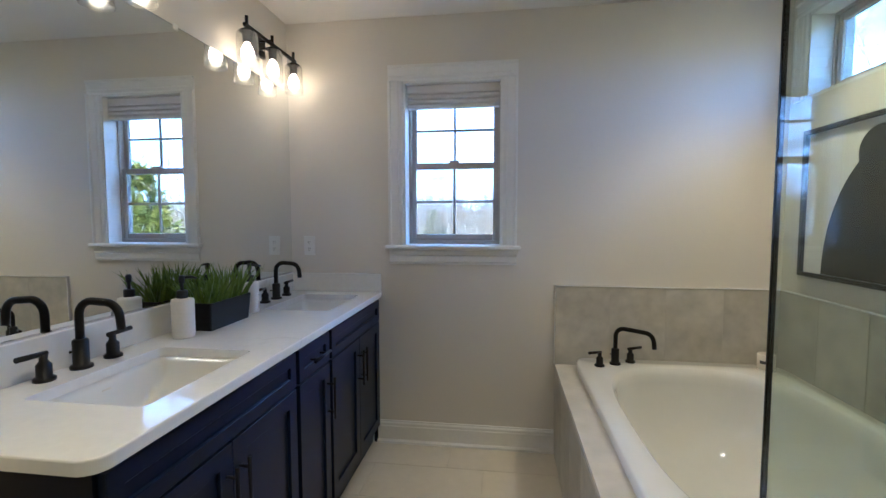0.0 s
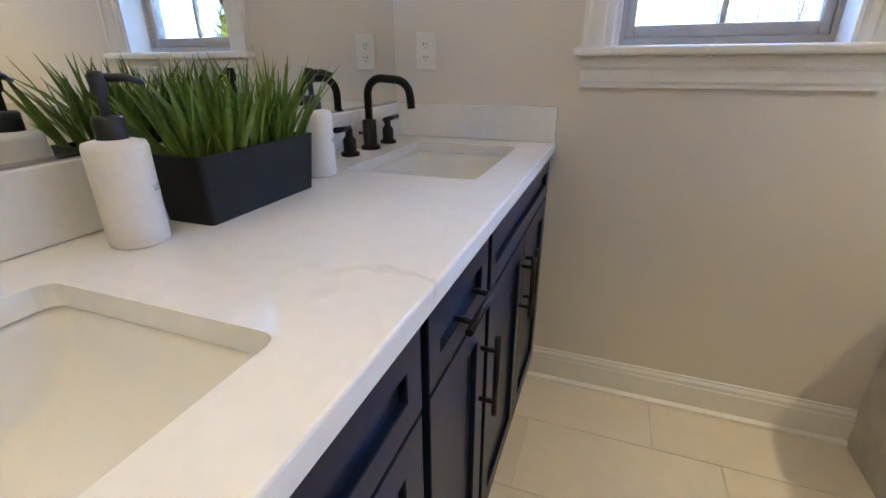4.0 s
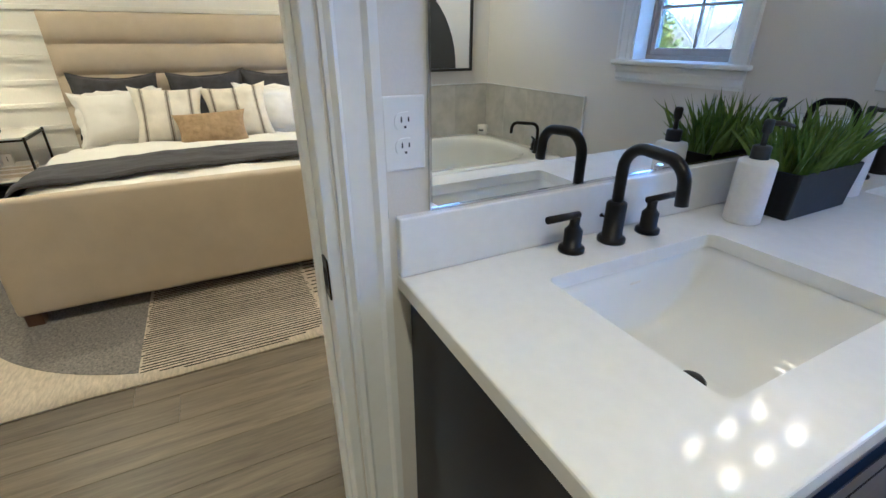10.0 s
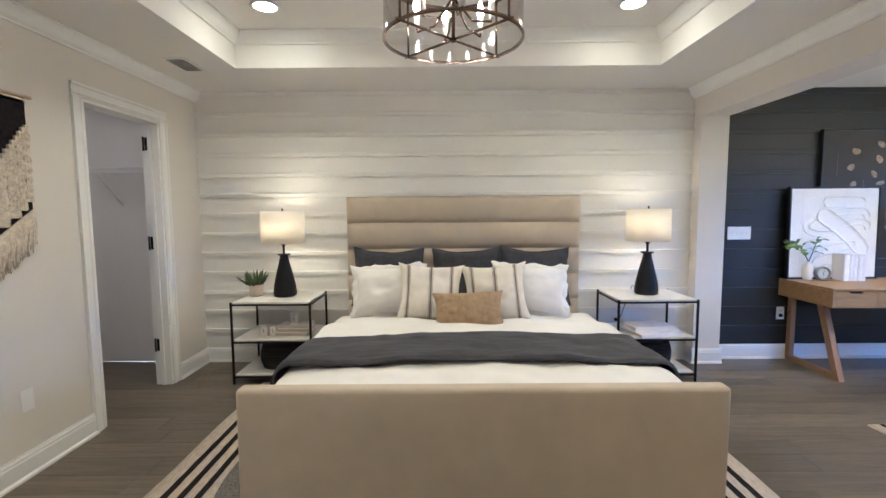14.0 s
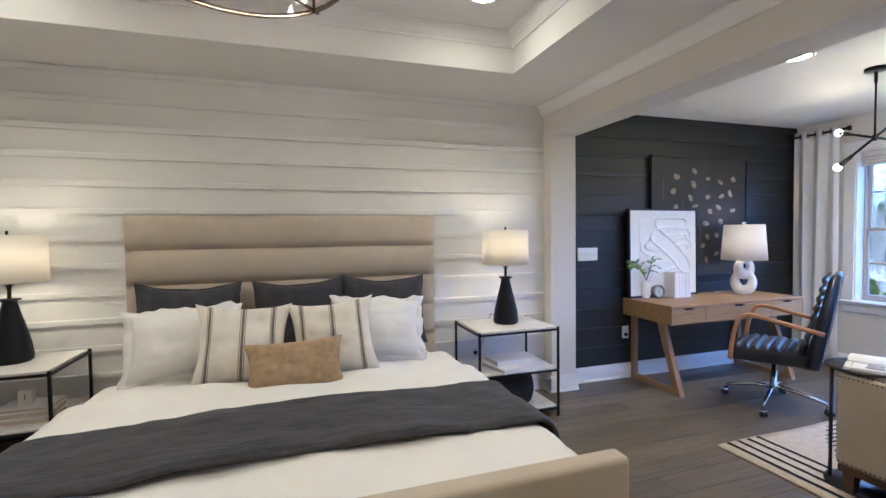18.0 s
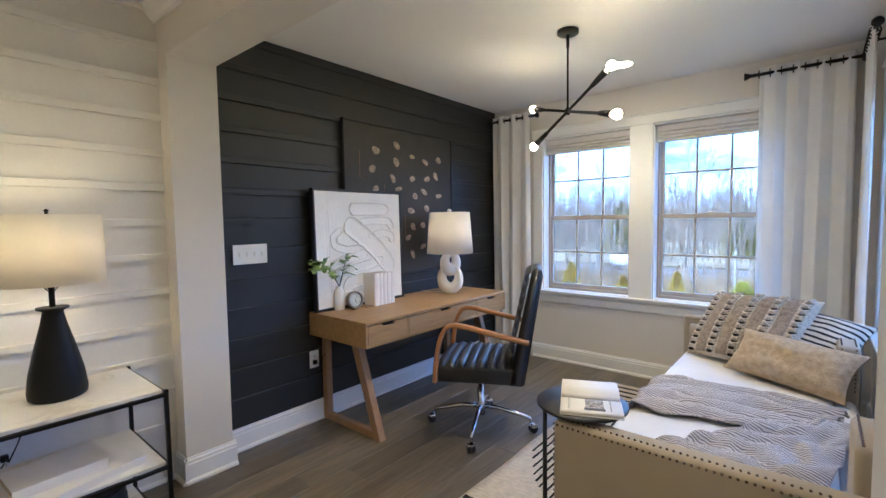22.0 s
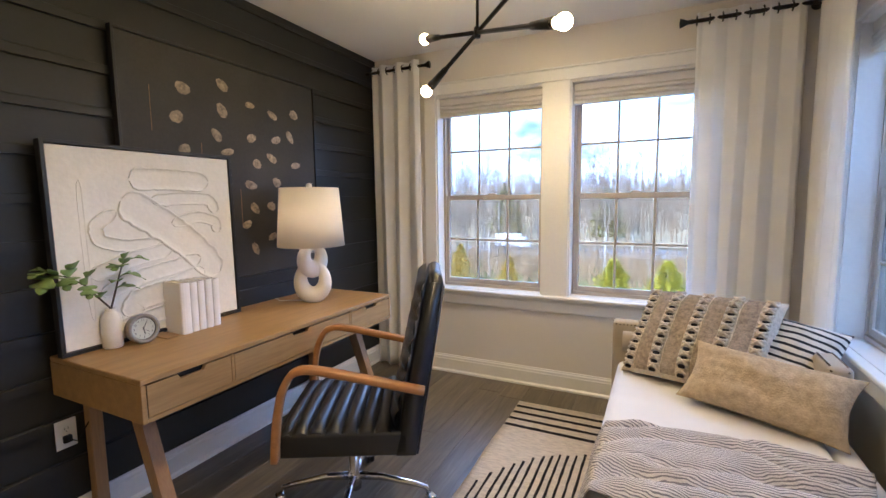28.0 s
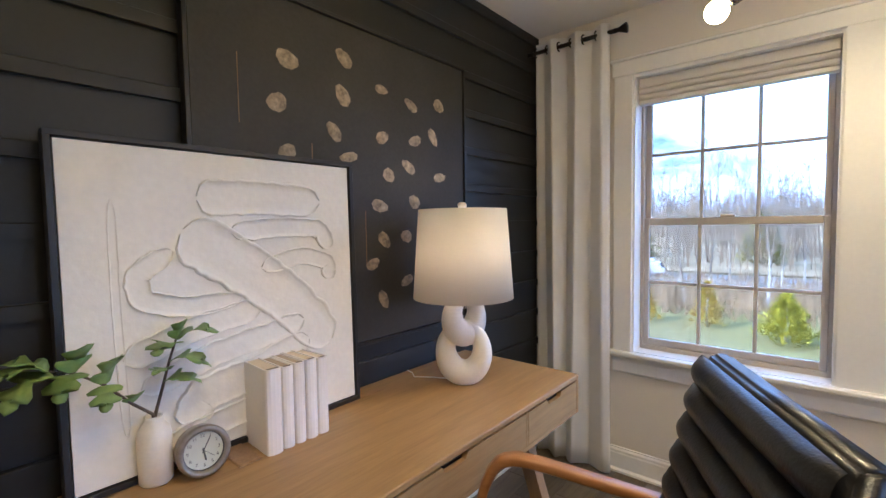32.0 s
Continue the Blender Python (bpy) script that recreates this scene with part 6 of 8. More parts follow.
# unseen fitting, added to lift the floor and counter
downlight(-0.3, 0.45, BZ, "lit recessed downlight added unseen in the bathroom ceiling near the doorway", M_CAN_B, 4.8, 104)
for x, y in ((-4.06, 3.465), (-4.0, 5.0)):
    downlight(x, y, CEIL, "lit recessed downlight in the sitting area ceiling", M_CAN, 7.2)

vent = thing("ceiling_vent", -4.735, -1.575, CEIL, 0, "white ceiling air vent with slats in the lowered border", "air vent")
part("frame", bm_box(-0.15, 0.15, -0.085, 0.085, -0.006, -0.0005, 0.002, 1), M_PLASTIC, vent)
# flat near-black sheet in place of the shaded opening behind the slats
part("recess", bm_box(-0.125, 0.125, -0.06, 0.06, -0.0075, -0.0062), M_SLOT, vent)
for k in range(8):
    y = -0.052 + 0.0148 * k
    part("slat", bm_prism([(y - 0.004, -0.0078), (y + 0.003, -0.0078), (y + 0.007, -0.0125), (y + 0.005, -0.0125)], -0.124, 0.124, "x"), M_PLASTIC, vent)

ch = thing("drum_chandelier", -3.44, 0.33, 0, 0, "bronze drum chandelier with clear smoky glass and lit candle bulbs", "chandelier")
CZ0, CZ1, CR = 2.125, 2.40, 0.30
part("canopy", bm_lathe([(0, TRAY), (0.065, TRAY), (0.065, TRAY - 0.02), (0.02, TRAY - 0.03), (0, TRAY - 0.03)], 28), M_BRONZE, ch)
part("stem", bm_tube([(0, 0, CZ0 - 0.005), (0, 0, TRAY - 0.02)], 0.008, 10), M_BRONZE, ch)
for z, hgt in ((CZ0, 0.012), (CZ1 - 0.02, 0.02)):
    part("ring", bm_lathe([(CR - 0.004, z), (CR + 0.006, z), (CR + 0.006, z + hgt), (CR - 0.004, z + hgt), (CR - 0.004, z)], 64), M_BRONZE, ch)
gl = part("glass_drum", bm_lathe([(CR + 0.001, CZ0 + 0.01), (CR + 0.001, CZ1 - 0.01)], 64), M_SMOKE, ch, "clear smoky glass drum")
gl.visible_shadow = False
for k in range(4):
    a = math.pi / 4 + k * math.pi / 2
    c, s = math.cos(a), math.sin(a)
    part("spoke", bm_tube([(0.01 * c, 0.01 * s, CZ0 + 0.006), ((CR + 0.02) * c, (CR + 0.02) * s, CZ0 + 0.006)], 0.006, 8), M_BRONZE, ch)
    part("upright", bm_tube([(CR * c, CR * s, CZ0), (CR * c, CR * s, CZ1)], 0.005, 8), M_BRONZE, ch)
for k in range(6):
    a = k * math.pi / 3 + 0.2
    c, s = 0.17 * math.cos(a), 0.17 * math.sin(a)
    arm = part("arm", bm_tube([(0, 0, 2.31), (c * 0.5, s * 0.5, 2.20), (c, s, 2.185), (c, s, 2.20)], 0.005, 8), M_BRONZE, ch)
    part("candle_sleeve", bm_lathe([(0, 2.20), (0.012, 2.20), (0.012, 2.265), (0, 2.265)], 12, at=(c, s, 0)), M_PAPER, arm)
    part("bulb", bm_lathe([(0.006, 2.265), (0.015, 2.285), (0.016, 2.30), (0.008, 2.33), (0, 2.345)], 12, at=(c, s, 0)), M_BULB_C, arm, "lit candle bulb")

# unseen lamp, added so that the closet's inside is not dark
added_closet_light = thing("added_closet_light", -4.3, SY - 0.75, CEIL, 0, "plain lit flush ceiling light added unseen to brighten the closet", "ceiling light")
part("rim", bm_lathe([(0, -0.001), (0.13, -0.001), (0.135, -0.02), (0.125, -0.025)], 32), M_PLASTIC, added_closet_light)
part("lens", bm_lathe([(0.125, -0.025), (0.08, -0.055), (0, -0.065)], 32), glow("added_closet_glow", (1.0, 0.72, 0.40), 3.6), added_closet_light)

# closet shelf
cl = thing("wire_closet_shelf", 0, 0, 0, 0, "white wire closet shelf with a hanging rod and brace", "closet shelf")
YA, YB = SY - 1.58, SY - 0.125
for k in range(7):
    x = WX + 0.008 + 0.05 * k
    part("shelf_wire", bm_tube([(x, YA, 1.762), (x, YB, 1.762)], 0.003 if k < 6 else 0.006, 6), M_PLASTIC, cl)
part("front_wire", bm_tube([(WX + 0.312, YA, 1.728), (WX + 0.312, YB, 1.728)], 0.005, 6), M_PLASTIC, cl)
b = bmesh.new()
for k in range(48):
    y = YA + 0.01 + 0.03 * k
    bm_tube([(WX + 0.004, y, 1.766), (WX + 0.308, y, 1.766), (WX + 0.312, y, 1.728)], 0.0018, 4, bm=b)
part("cross_wires", b, M_PLASTIC, cl)
for y in (-2.635, -3.3):
    br = part("brace", bm_tube([(WX + 0.308, y, 1.735), (WX + 0.012, y, 1.466)], 0.007, 8), M_PLASTIC, cl)
    part("brace_foot", bm_box(WX + 0.001, WX + 0.014, y - 0.012, y + 0.012, 1.445, 1.49, 0.003, 1), M_PLASTIC, br)


# ---- sitting area ----
desk = thing("writing_desk", 0, 0, 0, 0, "weathered oak writing desk with three drawers and trestle legs", "desk")
DX0, DX1, DY0, DY1, DZ = WX + 0.016, -4.905, 3.345, 4.87, 0.755
part("desktop", bm_box(DX0, DX1, DY0, DY1, DZ - 0.02, DZ, 0.003, 1), M_OAK, desk)
for y0, y1 in ((DY0, DY0 + 0.018), (DY1 - 0.018, DY1)):
    part("side_panel", bm_box(DX0, DX1, y0, y1, DZ - 0.155, DZ - 0.0202, 0.002, 1), M_OAK, desk)
part("bottom_panel", bm_box(DX0, DX1 - 0.002, DY0 + 0.018, DY1 - 0.018, DZ - 0.155, DZ - 0.14), M_OAK, desk)
part("back_panel", bm_box(DX0, DX0 + 0.015, DY0 + 0.018, DY1 - 0.018, DZ - 0.14, DZ - 0.0202), M_OAK, desk)
# near-black filler gives the drawers' cut-out pulls their inner shade
part("desk_core", bm_box(DX0 + 0.02, DX1 - 0.03, DY0 + 0.02, DY1 - 0.02, DZ - 0.138, DZ - 0.022), M_SLOT, desk)
for y in (3.702, 4.463):
    part("divider", bm_box(DX1 - 0.03, DX1 - 0.001, y - 0.006, y + 0.006, DZ - 0.14, DZ - 0.0202), M_OAK, desk)
for y0, y1 in ((DY0 + 0.021, 3.693), (3.711, 4.454), (4.472, DY1 - 0.021)):
    c = (y0 + y1) / 2
    z0, z1 = DZ - 0.137, DZ - 0.025
    out = [(y0, z0), (y1, z0), (y1, z1), (c + 0.055, z1), (c + 0.045, z1 - 0.018), (c - 0.045, z1 - 0.018), (c - 0.055, z1), (y0, z1)]
    part("drawer", bm_prism(out, DX1 - 0.018, DX1 - 0.001, "x"), M_OAK, desk, "drawer front with a cut-out pull")
for y in (3.46, 4.755):
    part("leg", bm_box(DX0 + 0.003, DX0 + 0.048, y - 0.024, y + 0.024, 0.0, DZ - 0.156, 0.003, 1), M_OAKX, desk)
    part("leg", bm_prism([(-5.17, DZ - 0.156), (-5.105, DZ - 0.156), (-4.905, 0), (-4.96, 0)], y - 0.024, y + 0.024, "y"), M_OAKX, desk)
    part("foot_rail", bm_box(DX0 + 0.049, -4.965, y - 0.02, y + 0.02, 0.0, 0.045, 0.002, 1), M_OAKX, desk)
part("desk_insert", bm_box(-5.43, -5.395, 4.15, 4.26, DZ + 0.0002, DZ + 0.0012), M_OAKX, desk)
mat_tray = thing("wooden_coaster", -5.36, 3.70, DZ, 0, "flat wooden tray slat beside the books", "tray")
part("slat", bm_box(-0.08, 0.085, -0.03, 0.03, 0, 0.006, 0.002, 1), M_OAKX, mat_tray)


def frame_picture(name, y0, y1, z0, z1, xw, depth, rim, label, face, tilt=0.0):
    e = thing(name, xw, (y0 + y1) / 2, z0, 90, label, "picture", "pictures")
    e.matrix_world = pose(xw, (y0 + y1) / 2, z0, 0, 0, 90) @ pose(0, 0, 0, tilt, 0, 0)
    w, h = (y1 - y0) / 2, z1 - z0
    part("frame", bm_box(-w, w, -depth, 0, 0, rim, 0.001, 1), M_BLKPAINT, e)
    part("frame", bm_box(-w, w, -depth, 0, h - rim, h, 0.001, 1), M_BLKPAINT, e)
    part("frame", bm_box(-w, -w + rim, -depth, 0, rim, h - rim, 0.001, 1), M_BLKPAINT, e)
    part("frame", bm_box(w - rim, w, -depth, 0, rim, h - rim, 0.001, 1), M_BLKPAINT, e)
    part("canvas", bm_box(-w + rim + 0.004, w - rim - 0.004, -depth + 0.008, -0.002, rim + 0.004, h - rim - 0.004), face, e)
    part("backing", bm_box(-w + rim, w - rim, -0.0018, -0.0005, rim, h - rim), M_SLOT, e)
    return e, w, h, -depth + 0.008


M_BLKCANVAS = mat("black_canvas", (0.035, 0.032, 0.029), 0.6, vary=0.15, scale=4, fine=90, bump=0.12)
art, _, _, ay = frame_picture("black_painting", 3.645, 4.855, 0.918, 2.085, WX + 0.014, 0.035, 0.012, "large black framed painting with scattered pale brush dabs", M_BLKCANVAS)
M_DAB = mat("pale_gold_paint", (0.34, 0.27, 0.18), 0.5, vary=0.3, scale=30, fine=90, bump=0.6)
DABS = [(-0.3, 0.97), (-0.08, 1.03), (0.09, 0.96), (0.25, 0.93), (0.42, 0.96), (-0.34, 0.83), (-0.09, 0.9), (-0.13, 0.77), (0.09, 0.78), (0.27, 0.79), (0.38, 0.82), (-0.31, 0.68), (-0.07, 0.69), (0.12, 0.64), (0.23, 0.68), (0.42, 0.65), (0.07, 0.52), (0.26, 0.54), (0.09, 0.39), (0.21, 0.4), (0.03, 0.3), (0.21, 0.22), (0.08, 0.16)]
rd = random.Random(17)
for u, v in DABS:
    x, z = u, v
    a0, w0, h0 = rd.uniform(-1.1, 0.5), rd.uniform(0.030, 0.042), rd.uniform(0.017, 0.029)
    b = bmesh.new()

    def dab(p, q):
        r, a = p ** 0.6, 2 * math.pi * q
        rr = r * (1 + 0.05 * math.sin(3 * a + u * 20) + 0.05 * math.sin(7 * a + v * 9))
        ex, ez = w0 * rr * math.cos(a), h0 * rr * math.sin(a)
        return Vector((x + ex * math.cos(a0) - ez * math.sin(a0), ay - 0.0022 * (1 - p) - 0.0012 * math.sin(ex * 300) * (1 - p) - 0.0004, z + ex * math.sin(a0) + ez * math.cos(a0)))
    part("paint_dab", bm_grid(5, 18, dab, b), M_DAB, art)
for u, z0, z1 in ((-0.46, 0.75, 0.95), (-0.22, 0.55, 0.72), (0.0, 0.3, 0.5)):
    part("scratch", bm_box(u - 0.001, u + 0.001, ay - 0.0009, ay - 0.0002, z0, z1), M_OAKX, art)

M_PLASTER = mat("white_plaster", (0.86, 0.835, 0.785), 0.85, vary=0.03, scale=6, fine=60, bump=0.35, bump_scale=45)
wart, ww, wh_, wy = frame_picture("white_relief_painting", 3.348, 4.152, DZ + 0.001, 1.578, -5.428, 0.036, 0.014, "white textured plaster painting in a black frame leaning on the wall", M_PLASTER, tilt=-1.0)


RIDGE = ((-1.0, 0.0), (-0.96, 0.8), (-0.91, 1.0), (-0.85, 0.6), (-0.76, 0.2), (-0.5, 0.1), (0.0, 0.14), (0.5, 0.1), (0.76, 0.2), (0.85, 0.6), (0.91, 1.0), (0.96, 0.8), (1.0, 0.0))


def relief(points, width, thick, seed):
    """A broad trowel stroke with raised ragged edges."""
    pts = [Vector((p[0] * ww, 0, 0.02 + p[1] * (wh_ - 0.04))) for p in points]
    fine = []
    for a, b in zip(pts, pts[1:]):
        for k in range(14):
            fine.append(a.lerp(b, k / 14))
    fine.append(pts[-1])
    for _ in range(14):
        fine = [fine[0]] + [(fine[i - 1] + fine[i] * 2 + fine[i + 1]) / 4 for i in range(1, len(fine) - 1)] + [fine[-1]]
    n = len(fine) - 1
    last = len(RIDGE) - 1

    def at(u, v):
        i = min(n, int(u * n + 0.5))
        d = (fine[min(n, i + 1)] - fine[max(0, i - 1)]).normalized()
        side = Vector((-d.z, 0, d.x))
        s, prof = RIDGE[int(v * last + 0.5)]
        end = min(u, 1 - u)
        taper = math.sqrt(max(0.0, 1 - (1 - min(1, end * 7)) ** 2))
        lip = max(prof, 0.9 * max(0.0, 1 - end * 30) if abs(s) < 1 and 0 < i < n else 0)
        edge = 1 + 0.12 * noise.noise(Vector((u * 16, seed, s))) + 0.05 * noise.noise(Vector((u * 60, seed, s)))
        hgt = thick * lip * (0.75 + 0.7 * noise.noise(Vector((u * 34, s * 2, seed))))
        return fine[i] + side * s * width * 0.5 * edge * (0.12 + 0.88 * taper) + Vector((0, wy - max(0, hgt) - 0.0003, 0))
    part("plaster_stroke", bm_grid(n, last, at), M_PLASTER, wart)


relief([(-0.26, 0.85), (0.1, 0.86), (0.66, 0.85)], 0.10, 0.013, 1.0)
relief([(-0.36, 0.74), (-0.05, 0.64), (0.35, 0.48), (0.72, 0.27)], 0.15, 0.016, 2.0)
relief([(0.0, 0.50), (-0.36, 0.49), (-0.60, 0.53), (-0.62, 0.61), (-0.42, 0.68)], 0.055, 0.013, 3.0)
relief([(-0.05, 0.735), (0.3, 0.75), (0.66, 0.745), (0.74, 0.66)], 0.06, 0.013, 4.0)
relief([(0.16, 0.60), (0.5, 0.64), (0.74, 0.60), (0.72, 0.53)], 0.055, 0.012, 9.0)
relief([(-0.72, 0.84), (-0.72, 0.50), (-0.70, 0.12)], 0.02, 0.003, 5.0)
relief([(-0.7, 0.35), (-0.3, 0.42), (0.14, 0.455)], 0.07, 0.011, 6.0)
relief([(-0.62, 0.25), (-0.2, 0.32), (0.2, 0.35), (0.48, 0.38)], 0.07, 0.011, 7.0)
relief([(-0.36, 0.10), (-0.30, 0.19), (0.1, 0.22), (0.52, 0.30)], 0.10, 0.012, 8.0)
relief([(-0.5, 0.06), (0.0, 0.09), (0.6, 0.14)], 0.07, 0.010, 10.0)

# desk lamp
M_BULB_D = glow("desk_lamp_glow", (1.0, 0.72, 0.41), 3.1)
dl = thing("ceramic_lamp", -5.205, 4.505, DZ, 40, "white knotted ceramic lamp with a drum shade on the desk", "table lamp")


def loop(cx, cz, rx, rz, tube, n=40, lean=0.0, turn=0.0):
    """A thick ceramic link, fatter below, flattened where it meets the desk."""
    pts, rad = [], []
    for k in range(n):
        a = 2 * math.pi * k / n
        pts.append((cx + rx * math.cos(a), lean * math.cos(a), cz + rz * math.sin(a)))
        rad.append(tube * (1 - 0.26 * math.sin(a) + 0.06 * math.cos(a + 2.2)))
    bm = bm_tube(pts, rad, 20, closed=True)
    bm.transform(Matrix.Rotation(radians(turn), 4, "Z"))
    for v in bm.verts:
        v.co.z = max(v.co.z, 0.0)
    return bm


part("base", loop(0.0, 0.130, 0.070, 0.090, 0.038, turn=-8), M_CERAMIC, dl, "thick white ceramic lower link")
part("upper_link", loop(0.004, 0.262, 0.055, 0.068, 0.039, lean=0.012, turn=22), M_CERAMIC, dl, "white ceramic link threaded through the lower one")
part("neck", bm_lathe([(0.013, 0.29), (0.013, 0.36), (0, 0.36)], 12), M_CHROME, dl)
sh = part("shade", bm_lathe([(0.190, 0.332), (0.166, 0.665)], 48), M_SHADE, dl, "white linen drum shade")
sh.modifiers.new("thickness", "SOLIDIFY").thickness = 0.002
part("shade_top", bm_tube([(-0.165, 0, 0.655), (0.165, 0, 0.655)], 0.002, 6), M_CHROME, dl)
part("finial", bm_lathe([(0.004, 0.65), (0.016, 0.672), (0.018, 0.682), (0.012, 0.69), (0, 0.692)], 14), M_CERAMIC, dl)
part("harp", bm_tube([(0, 0, 0.36), (0, 0.05, 0.42), (0, 0.05, 0.58), (0, 0, 0.65), (0, -0.05, 0.58), (0, -0.05, 0.42), (0, 0, 0.36)], 0.002, 6), M_CHROME, dl)
part("bulb", bm_lathe([(0, 0.42), (0.016, 0.424), (0.026, 0.44), (0.031, 0.47), (0.031, 0.585), (0.018, 0.615), (0, 0.62)], 14), M_BULB_D, dl, "lit warm bulb")
lc = thing("lamp_cord", 0, 0, 0, 0, "thin pale lamp cord trailing over the desk's back edge", "cord")
part("cord", bm_tube([(-5.27, 4.50, DZ + 0.004), (-5.34, 4.47, DZ + 0.003), (-5.40, 4.43, DZ + 0.003), (-5.44, 4.46, DZ + 0.003), (-5.478, 4.47, DZ + 0.003)], 0.0025, 6), M_PLASTIC, lc)
nc = thing("lamp_cord", 0, 0, 0, 0, "black plug and cord at the outlet behind the nightstand", "cord")
part("plug", bm_box(WX + 0.0100, WX + 0.038, 1.846, 1.874, 0.366, 0.394, 0.006, 2), M_BLACK, nc)
part("cord", bm_tube([(WX + 0.036, 1.86, 0.38), (WX + 0.055, 1.87, 0.37), (WX + 0.045, 1.90, 0.43), (WX + 0.03, 1.96, 0.58), (WX + 0.028, 2.0, 0.70), (WX + 0.06, 2.005, 0.69), (WX + 0.20, 2.005, 0.676)], 0.003, 6), M_BLACK, nc)
dc = thing("power_cord", 0, 0, 0, 0, "black plug and cord at the outlet under the desk", "cord")
part("plug", bm_box(WX + 0.0095, WX + 0.04, 3.355, 3.385, 0.395, 0.425, 0.006, 2), M_BLACK, dc)
part("cord", bm_tube([(WX + 0.038, 3.37, 0.41), (WX + 0.06, 3.39, 0.40), (WX + 0.055, 3.43, 0.45), (WX + 0.03, 3.52, 0.53), (WX + 0.02, 3.6, 0.598)], 0.003, 6), M_BLACK, dc)

# vase with fig branches
vase = thing("bud_vase", -5.375, 3.515, DZ, 0, "white bottle vase holding two fig leaf branches", "vase")
part("bottle", bm_lathe([(0, 0), (0.031, 0), (0.036, 0.006), (0.037, 0.05), (0.037, 0.112), (0.033, 0.132), (0.021, 0.147), (0.018, 0.155), (0.020, 0.162), (0.015, 0.162), (0.014, 0.15), (0, 0.15)], 32), M_CERAMIC, vase)
M_LEAF = mat("fig_leaf", (0.25, 0.36, 0.10), 0.48, vary=0.25, scale=12, fine=60, bump=0.3, color2=(0.13, 0.21, 0.06))
M_STEM = mat("twig_bark", (0.10, 0.075, 0.055), 0.8, vary=0.2, scale=30, fine=120, bump=0.4)


def leaf(parent, base, way, size, droop, seed):
    way = Vector(way).normalized()
    side = way.cross(Vector((0, 0, 1))).normalized()
    up = side.cross(way)
    lobes = [(0, 0), (0.06, 0.17), (0.20, 0.40), (0.32, 0.50), (0.42, 0.46), (0.42, 0.20), (0.54, 0.30), (0.70, 0.45), (0.80, 0.40), (0.72, 0.16), (0.86, 0.20), (0.95, 0.13), (1.0, 0.0)]
    b = bmesh.new()
    mid = [b.verts.new(Vector(base) + way * size * q + up * size * (0.12 * math.sin(q * 3) - droop * q * q)) for q, _ in lobes]
    for s in (-1, 1):
        out = [b.verts.new(Vector(base) + way * size * q + side * s * size * w + up * size * (0.12 * math.sin(q * 3) - droop * q * q + 0.35 * w * w + 0.05 * math.sin(seed + q * 9 + s))) if w else None for q, w in lobes]
        for i in range(len(lobes) - 1):
            q = [mid[i], mid[i + 1], out[i + 1], out[i]]
            q = [v for v in q if v]
            if len(q) > 2:
                b.faces.new(q).smooth = True
    ob = part("leaf", b, M_LEAF, parent)
    ob.modifiers.new("thickness", "SOLIDIFY").thickness = 0.0008


br1 = [(0, 0, 0.10), (0.0, 0.0, 0.165), (0.03, -0.05, 0.215), (0.045, -0.10, 0.275), (0.05, -0.15, 0.315), (0.055, -0.19, 0.33)]
br2 = [(0, 0, 0.10), (0.0, 0.005, 0.165), (0.01, 0.02, 0.23), (0.015, 0.035, 0.29), (0.02, 0.05, 0.34)]
for br in (br1, br2):
    part("stem", bm_tube(br, [0.004, 0.004, 0.0035, 0.003, 0.0025, 0.002][:len(br)], 7), M_STEM, vase)
for k, (b_, w_, s_, d_) in enumerate((((0.045, -0.10, 0.275), (0.3, 0.25, 0.9), 0.105, 0.3), ((0.045, -0.10, 0.275), (0.5, -0.1, -0.4), 0.085, 0.3), ((0.05, -0.15, 0.315), (0.3, 0.15, 0.8), 0.10, 0.3), ((0.05, -0.15, 0.315), (0.6, -0.4, -0.2), 0.10, 0.5), ((0.055, -0.19, 0.33), (0.2, -1, 0.25), 0.12, 0.4), ((0.055, -0.19, 0.33), (0.5, -0.9, -0.5), 0.13, 0.3), ((0.055, -0.19, 0.33), (-0.3, -0.8, 0.5), 0.10, 0.4), ((0.03, -0.05, 0.215), (0.5, 0.1, 0.6), 0.06, 0.3))):
    leaf(vase, b_, w_, s_ * 0.74, d_ * 0.6, k)
for k, (b_, w_, s_, d_) in enumerate((((0.02, 0.05, 0.34), (0.3, 0.2, 0.9), 0.07, 0.3), ((0.02, 0.05, 0.34), (0.4, 0.9, 0.3), 0.11, 0.4), ((0.02, 0.045, 0.33), (0.6, -0.7, 0.1), 0.09, 0.4), ((0.015, 0.035, 0.29), (0.5, 0.8, 0.0), 0.11, 0.5), ((0.01, 0.02, 0.24), (0.6, 0.9, 0.1), 0.10, 0.4), ((0.015, 0.03, 0.27), (0.5, -0.6, 0.2), 0.06, 0.4))):
    leaf(vase, b_, w_, s_ * 0.84, d_ * 0.6, k + 20)

# clock
clock = new("desk_clock")
clock.matrix_world = pose(-5.318, 3.60, DZ + 0.063, 0, 0, 84) @ pose(0, 0, 0, -8, 0, 0)
tagged(clock, "round brushed metal desk clock with a grey-green dial", "clock")
M_PEWTER = mat("aged_pewter", (0.36, 0.32, 0.27), 0.35, metal=0.9, vary=0.12, scale=20, fine=90)
spin = Matrix.Rotation(math.pi / 2, 4, "X")
b = bm_lathe([(0, -0.03), (0.05, -0.03), (0.058, -0.024), (0.061, 0.012), (0.060, 0.020), (0.053, 0.024), (0.047, 0.019), (0.045, 0.008)], 48)
b.transform(spin)
part("case", b, M_PEWTER, clock)
